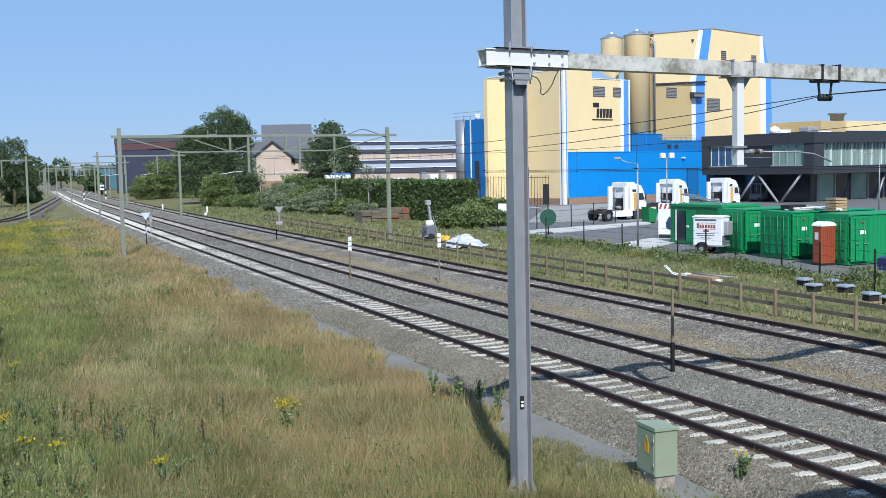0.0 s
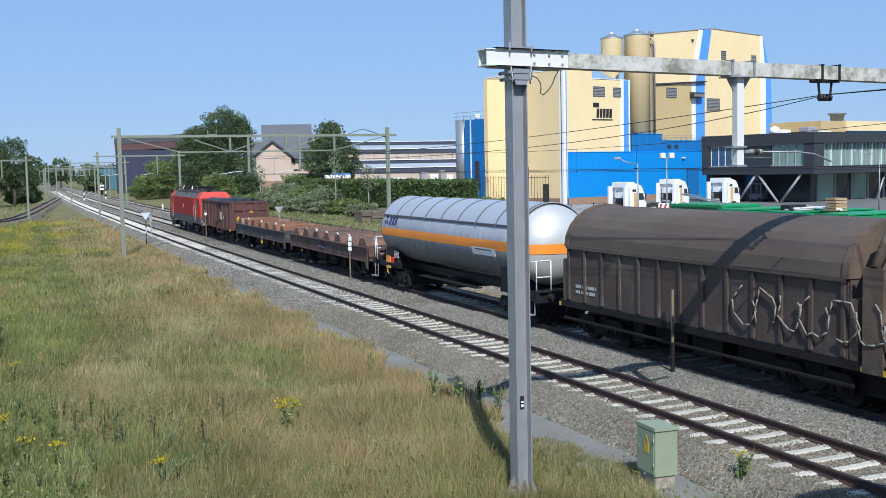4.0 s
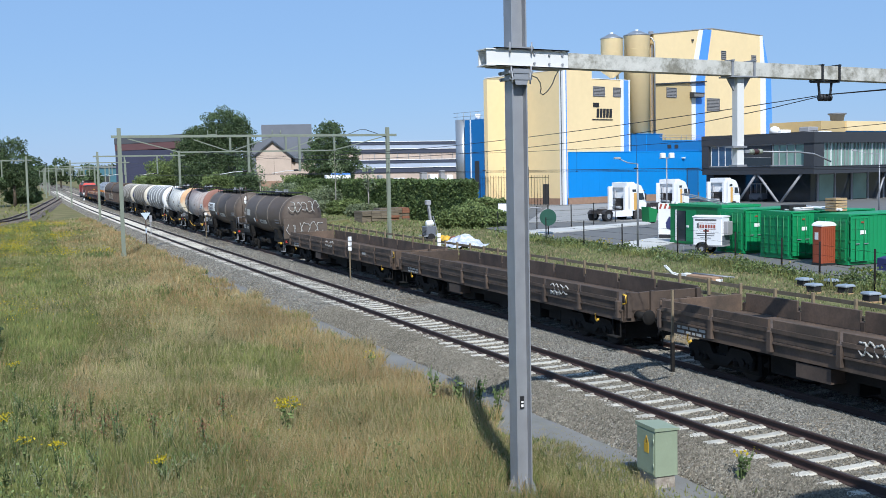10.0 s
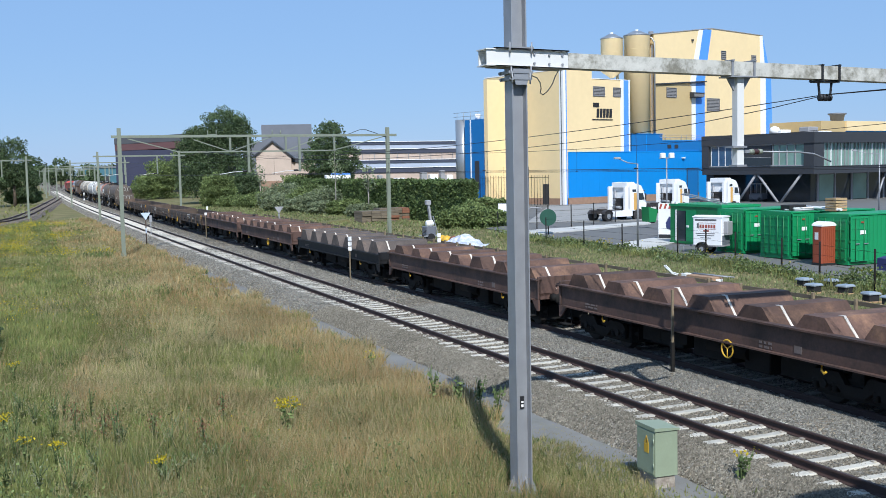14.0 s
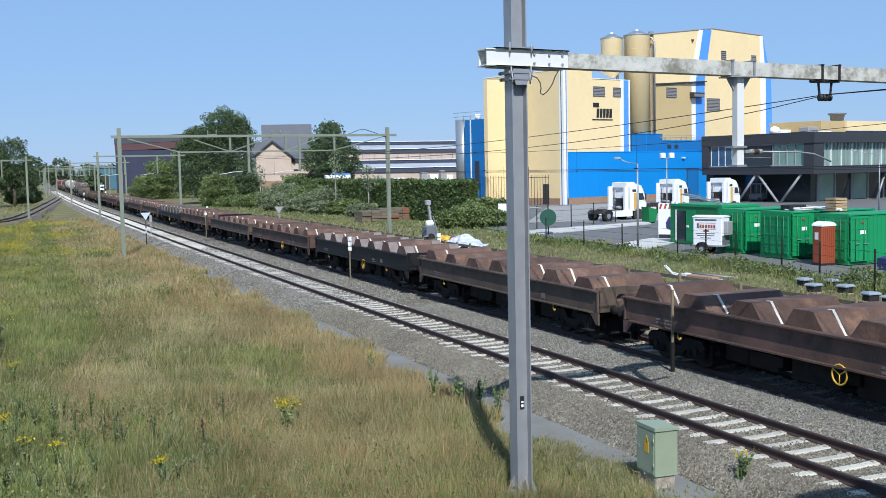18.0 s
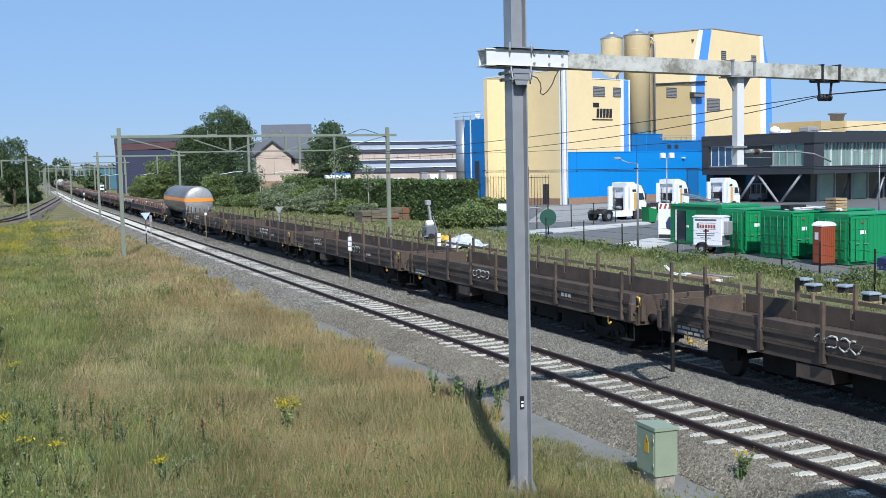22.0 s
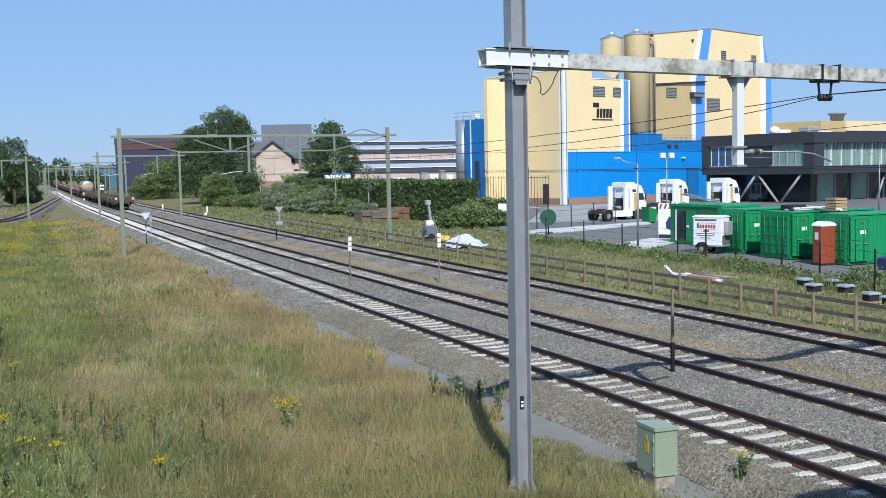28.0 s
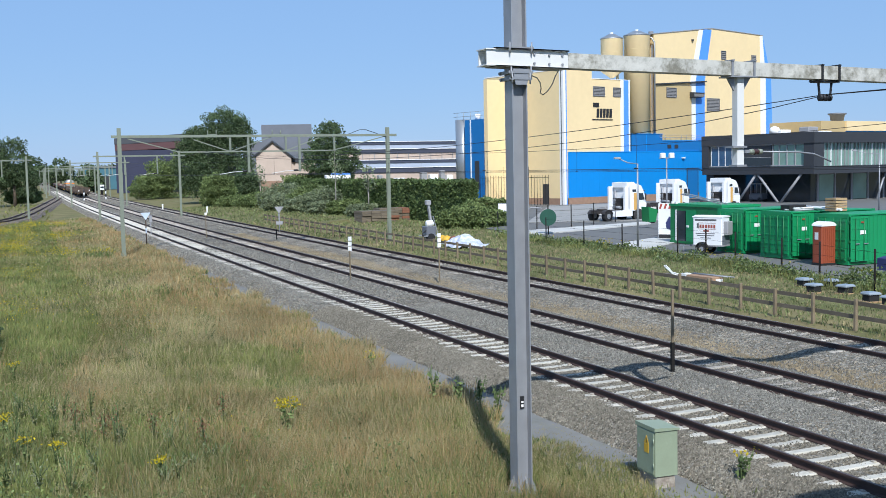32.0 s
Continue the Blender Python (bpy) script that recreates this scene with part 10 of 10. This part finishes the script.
weed(6.05, 23.6, 0.82, "yellow ragwort in full bloom in the meadow", seed=2, spread=0.22)
weed(12.25, 15.3, 0.8, "dark weed with a few yellow flowers on the path", seed=4, z=-0.5, heads=3, leaf_m=herb_dark, spread=0.24)
weed(12.75, 15.2, 0.3, "small green weed on the ballast edge", flowers=False, seed=6, z=-0.45)
weed(10.2, 29.5, 0.6, "pale flowering weed at the path edge", seed=7, spread=0.12, heads=4)
for k, (x, y) in enumerate(((1.04, 22.7), (0.47, 23.3), (0.1, 26.0), (2.8, 20.6), (0.48, 33.4))):
    weed(x, y, 0.6, "small ragwort in bloom among the meadow herbs", leaf=0.035, seed=50 + k, spread=0.13, heads=9)
for k, (x, y) in enumerate(((2.1, 24.1), (2.4, 24.5), (3.1, 23.6), (4.0, 22.6), (1.6, 25.4), (4.9, 25.0))):
    weed(x, y, 0.85, "dock plant with rusty brown seed spikes", seed=70 + k, spread=0.07, heads=9, leaf_m=herb_grey, leaf=0.03, bloom=dock_red, name="dock_plant")
spots = random.Random(8)
for k in range(24):
    y = spots.uniform(19.6, 28.0)
    x = spots.uniform(-0.1, 4.6) * (1 - 0.5 * (y - 19.6) / 8.4) + 0.1
    weed(x, y, spots.uniform(0.5, 0.85), "grey green mugwort standing in the meadow", flowers=False, seed=90 + k, spread=0.24, leaf_m=(herb_grey, grass_green)[k % 2], leaf=0.032)
for k, (x, y) in enumerate(((10.4, 23.8), (10.75, 23.2), (10.1, 24.6), (10.95, 22.6))):
    weed(x, y, 0.85 + 0.12 * (k % 3), "tall green weed at the edge of the path", flowers=False, seed=20 + k, spread=0.2, leaf_m=(leaf_mid, herb_dark)[k % 2])

# trees and hedges
tree("oak_tree", 39.8, 196, [(-2.4, 0, 9, 4.4, 4.4, 5), (2.0, 1, 10.5, 4.2, 4.2, 5.2), (0.6, 0, 13.8, 3.9, 4.2, 3.9), (2.6, -1, 5, 3.4, 4, 4), (-3, -1, 5, 3.6, 4, 4), (-3.9, 0, 11.6, 2.7, 3, 3.0), (3.3, 0, 13.0, 2.7, 3, 2.8), (-5.8, 0, 6.5, 3.0, 3.4, 4.6), (-5.4, 0, 10.2, 2.6, 3, 3.0)], 62000, 0.17, leaf_dark, "large dark green oak tree behind the line", trunk=(11, 0.5))
tree("tree", 38.5, 246, [(-2.4, 0, 5.2, 3.6, 3, 4.4), (2.4, 0, 6.0, 3.8, 3, 4.9), (0, 0, 2.4, 6.5, 3, 2.6)], 24310, 0.16, leaf_mid, "green tree at the edge of the line", trunk=(6, 0.25))
tree("tree", 34.0, 245, [(0, 0, 3.2, 3.6, 3, 3.0), (-2.5, 1, 2.2, 2.6, 2.5, 2.2), (2.5, 0, 5.0, 2.6, 2.6, 3.0)], 19890, 0.16, leaf_mid, "green tree at the edge of the line", trunk=(5, 0.2))
tree("tree", 35.2, 178, [(0, 0, 3.0, 2.2, 2.0, 3.0), (-1.4, 0, 2.2, 1.6, 1.8, 2.4), (1.6, 0, 2.6, 1.6, 1.8, 2.6)], 21216, 0.14, leaf_mid, "green tree at the edge of the line", trunk=(4.5, 0.2))
tree("tree", 42.3, 184, [(0, 0, 2.6, 2.0, 2.0, 2.6), (-1.4, 0, 3.6, 1.8, 2, 3.2)], 11492, 0.16, leaf_dark, "dark green tree beside the brick house", trunk=(6, 0.25))
tree("tree", 63.0, 205, [(0, 0, 10.5, 4.0, 4, 4.4), (-1.5, 0, 7.5, 4.2, 4, 4), (2.2, 0, 7.6, 4.4, 4, 4.2), (0.5, 0, 13.6, 1.8, 1.8, 1.9)], 24310, 0.19, leaf_dark, "dark green tree before the works hall", trunk=(10, 0.4))
tree("tree", 66.8, 215, [(0, 0, 4.6, 3.6, 3, 3.2), (2, 0, 3.4, 2.6, 3, 2.6)], 11492, 0.19, leaf_dark, "dark green tree before the works hall", trunk=(6, 0.3))
tree("bush", 57.5, 208, [(0, 0, 2.6, 4, 3, 2.6), (-3, 0, 1.4, 3, 3, 1.6), (3, 0, 2.8, 3.0, 3, 2.6)], 18564, 0.18, leaf_mid, "wide green bush before the brick house", "bush")
tree("tree", 5.2, 232, [(0, 0, 8.5, 3.6, 3.6, 4.6), (-3, 0, 6, 3.4, 3.4, 4), (2.2, 0, 5, 2.8, 2.8, 3.6), (-5, 0, 9, 4, 4, 4.4)], 28730, 0.19, leaf_dark, "dark green tree beside the branch track", trunk=(9, 0.4))
tree("bush", 8.6, 238, [(0, 0, 1.6, 2.2, 2, 1.7), (-3, 0, 1.6, 2.4, 2, 1.9)], 9724, 0.16, leaf_mid, "low green bush beside the branch track", "bush")
for k, (x, y, h, w) in enumerate(((21, 520, 14, 8), (34, 560, 14, 9), (46, 540, 11, 8), (7, 500, 9, 8), (-6, 480, 10, 9), (64, 620, 12, 12), (36, 410, 8, 4.5), (33.5, 380, 6, 4))):
    tree("tree", x, y, [(0, 0, h * 0.6, w * 0.55, 4, h * 0.4), (-w * 0.4, 0, h * 0.42, w * 0.4, 4, h * 0.34), (w * 0.4, 0, h * 0.45, w * 0.4, 4, h * 0.34)], 2890, 0.62, leaf_dark, "far dark green tree beyond the curve", trunk=(h * 0.6, 0.4))
# ivy hedge and the shrubs before it
def hedge(x0, y0, x1, y1, h, th, n, label, material=None):
    t = thing("hedge", label, "hedge", at=pose(x0, y0, -0.15))
    d = np.array([x1 - x0, y1 - y0])
    L = np.hypot(*d)
    u = d / L
    nrm = np.array([u[1], -u[0]])
    s = RNG.uniform(0, L, n)
    o = np.sign(RNG.uniform(-1, 1, n)) * th / 2 * RNG.uniform(0.7, 1.1, n) + 0.15 * np.sin(s * 1.7)
    z = RNG.uniform(0, 1, n) ** 0.8 * h
    top = RNG.uniform(0, 1, n) < 0.3
    o = np.where(top, RNG.uniform(-th / 2, th / 2, n), o)
    z = np.where(top, h + 0.12 * np.sin(s * 2.3) + RNG.normal(0, 0.1, n), z) + 0.06 * np.sin(s * 0.8)
    P = np.stack([u[0] * s + nrm[0] * o, u[1] * s + nrm[1] * o, z], 1)
    ends_ = RNG.uniform(0, 1, (1600, 3))
    P = np.concatenate([P] + [np.stack([u[0] * e + nrm[0] * (ends_[:, 1] - 0.5) * th, u[1] * e + nrm[1] * (ends_[:, 1] - 0.5) * th, ends_[:, 2] * h], 1) for e in (-0.1, L + 0.1)])
    v, f = leaf_quads(P, 0.15)
    ob = raw("foliage", v, f, material or leaf_ivy)
    ob.parent = t
    a, b = u * 0.5, d - u * 0.5
    q = [(a[0] - nrm[0] * th * 0.36, a[1] - nrm[1] * th * 0.36), (b[0] - nrm[0] * th * 0.36, b[1] - nrm[1] * th * 0.36), (b[0] + nrm[0] * th * 0.36, b[1] + nrm[1] * th * 0.36), (a[0] + nrm[0] * th * 0.36, a[1] + nrm[1] * th * 0.36)]
    part("core", Geo().prism([tuple(map(float, c)) for c in q], 0, h - 0.3, "z"), leaf_ivy, t, "dense inner foliage")


hedge(42.2, 92.5, 44.5, 166, 4.15, 1.6, 46000, "tall clipped ivy hedge along the works yard")
hedge(42.6, 91.8, 45.2, 91.2, 2.4, 1.5, 2600, "lower bushy hedge by the mill gate", leaf_mid)
tree("bush", 42.2, 88.5, [(0, 0, 0.9, 1.4, 1.2, 1.1), (1.4, 0.6, 0.8, 1.0, 1.0, 0.9)], 3400, 0.16, leaf_mid, "green bush at the yard corner", "bush")
for k, (x, y, w, h, m) in enumerate(((39.5, 152, 3.2, 4.0, leaf_grey), (41.0, 143, 2.8, 3.8, leaf_mid), (40.2, 134, 2.6, 3.4, leaf_grey), (38.0, 147, 2.4, 2.6, leaf_grey), (38.6, 139, 2.2, 2.4, leaf_grey), (38.8, 129, 2.0, 2.0, leaf_grey), (40.8, 126, 2.2, 2.2, leaf_mid), (38.6, 163, 3.4, 2.6, leaf_mid), (40.6, 119, 1.8, 1.8, leaf_grey), (37.5, 172, 3.0, 2.2, leaf_mid))):
    tree("bush", x, y, [(0, 0, h * 0.5, w, w * 0.7, h * 0.5), (-w * 0.6, 0.5, h * 0.4, w * 0.6, w * 0.5, h * 0.45), (w * 0.5, -0.5, h * 0.45, w * 0.6, w * 0.5, h * 0.5)], 7000, 0.14, m, "wild grey green shrub before the hedge" if m is leaf_grey else "wild green shrub before the hedge", "bush")
for x, y, h in ((40.0, 128, 8.5), (41.2, 119, 6.4), (41.0, 172, 7.0)):
    tree("birch_tree", x, y, [(0, 0, h * 0.8, 0.9, 0.9, h * 0.18), (0.3, 0, h * 0.6, 1.0, 0.9, h * 0.12)], 260, 0.16, leaf_grey, "thin sparse birch with a pale stem", trunk=(h, 0.065), limbs=3, bark_mat=birch)
tree("bush", 35.6, 36.0, [(0, 0, 0.45, 0.9, 0.7, 0.5), (0.9, -0.6, 0.35, 0.8, 0.6, 0.4)], 1500, 0.07, leaf_mid, "green bush with yellow flowers at the fence", "bush")
tree("bush", -0.55, 40.0, [(0, 0, 0.7, 0.7, 2.2, 0.8), (0.1, -2.2, 0.45, 0.6, 1.4, 0.6)], 5100, 0.08, leaf_dark, "low dark green bush in the meadow", "bush", z0=-0.6)
for x, y, w, h in ((38.6, 88.5, 1.5, 2.2), (40.2, 87.5, 1.4, 2.4), (41.6, 88.4, 1.2, 2.3), (41.0, 90.0, 1.6, 2.7)):
    tree("bush", x, y, [(0, 0, h * 0.5, w, w * 0.8, h * 0.5), (-w * 0.5, 0.4, h * 0.35, w * 0.6, w * 0.5, h * 0.4), (w * 0.5, -0.3, h * 0.4, w * 0.6, w * 0.5, h * 0.45)], 4200, 0.12, leaf_mid, "leafy green bush at the end of the hedge", "bush")
t = thing("box_truck", "white truck with a blue roof band behind the hedge", "truck", at=pose(58.6, 193, -0.1, 0, 0, -8))
part("body", Geo().box(0, 4.6, 0, 2.4, 0.6, 4.7, 0.1), white_clad, t)
part("roof_band", Geo().box(1.2, 4.6, -0.02, 2.42, 4.7, 5.0, 0.1), blue_stripe, t, "blue roof band")
for x in (0.9, 3.7):
    part("wheel", Geo().cyl((x, -0.02, 0.5), (x, 2.42, 0.5), 0.5, 14), rubber, t)
solid("white_van", Geo().box(0, 5.2, 0, 2.1, 0.3, 2.6, 0.25), white_clad, "white van parked beyond the hedge", "van", at=pose(86, 256, -0.3))


# loose stones on the ballast shoulder and between the first two tracks
def loose_stones(name, n, xr, yr, size, label, material, lift=0.004):
    x, y = RNG.uniform(*xr, n), RNG.uniform(*yr, n)
    z = np.interp(x, bed_x, bed_z) + lift
    s = size * RNG.uniform(0.5, 1.3, (n, 1))
    c = np.stack([x + 5.5e-5 * y * y, y, z], 1)
    a = RNG.uniform(0, 6.28, n)
    v = []
    for k, (r, h) in enumerate(((1.0, -0.3), (0.9, -0.2), (1.0, -0.3), (0.85, -0.25))):
        t = a + k * 1.571 + RNG.normal(0, 0.25, n)
        v.append(c + s * np.stack([r * np.cos(t), r * np.sin(t), np.full(n, h)], 1))
    v.append(c + s * np.stack([RNG.normal(0, 0.3, n), RNG.normal(0, 0.3, n), RNG.uniform(0.5, 1.0, n)], 1))
    v = np.stack(v, 1).reshape(-1, 3)
    base = (np.arange(n) * 5)[:, None]
    f = np.concatenate([base + np.array(q) for q in ((0, 1, 4), (1, 2, 4), (2, 3, 4), (3, 0, 4))])
    return tagged(raw(name, v, f, material), label, "stones", kind="stuff")


stone_blue = blades("loose grey stones", (0.135, 0.13, 0.114), (0.31, 0.297, 0.257), 0.3, 0.15)
stone_brown = blades("loose rust-dusted stones", (0.135, 0.122, 0.096), (0.31, 0.283, 0.225), 0.3, 0.2)
loose_stones("loose_stones", 42000, (11.85, 13.1), (11, 42), 0.034, "loose crushed stones on the shoulder of the bed", stone_brown)
loose_stones("loose_stones", 20000, (13.1, 15.2), (11, 42), 0.034, "rust-dusted stones between the sleepers", stone_brown, 0.003)
loose_stones("loose_stones", 30000, (15.2, 17.0), (11, 40), 0.034, "loose crushed stones between the tracks", stone_blue)
loose_stones("loose_stones", 22000, (17.0, 19.8), (11, 40), 0.034, "loose crushed stones between the sleepers", stone_blue, 0.003)
loose_stones("loose_stones", 16000, (11.85, 17.0), (42, 80), 0.05, "loose crushed stones on the bed", stone_blue)
loose_stones("loose_stones", 20000, (19.8, 26.0), (11, 45), 0.034, "loose crushed stones beside the third track", stone_blue)


track(TRACKS[0], "near track on pale new concrete sleepers", SLEEPER, sleeper_new, 11.0, 160, 0.628)
track(TRACKS[1], "middle track on weathered concrete sleepers", SLEEPER2, sleeper_old, 11.2, 160, 0.628)
track(TRACKS[2], "far track on weathered concrete sleepers", SLEEPER2, sleeper_old, 11.4, 160, 0.628)
motions()
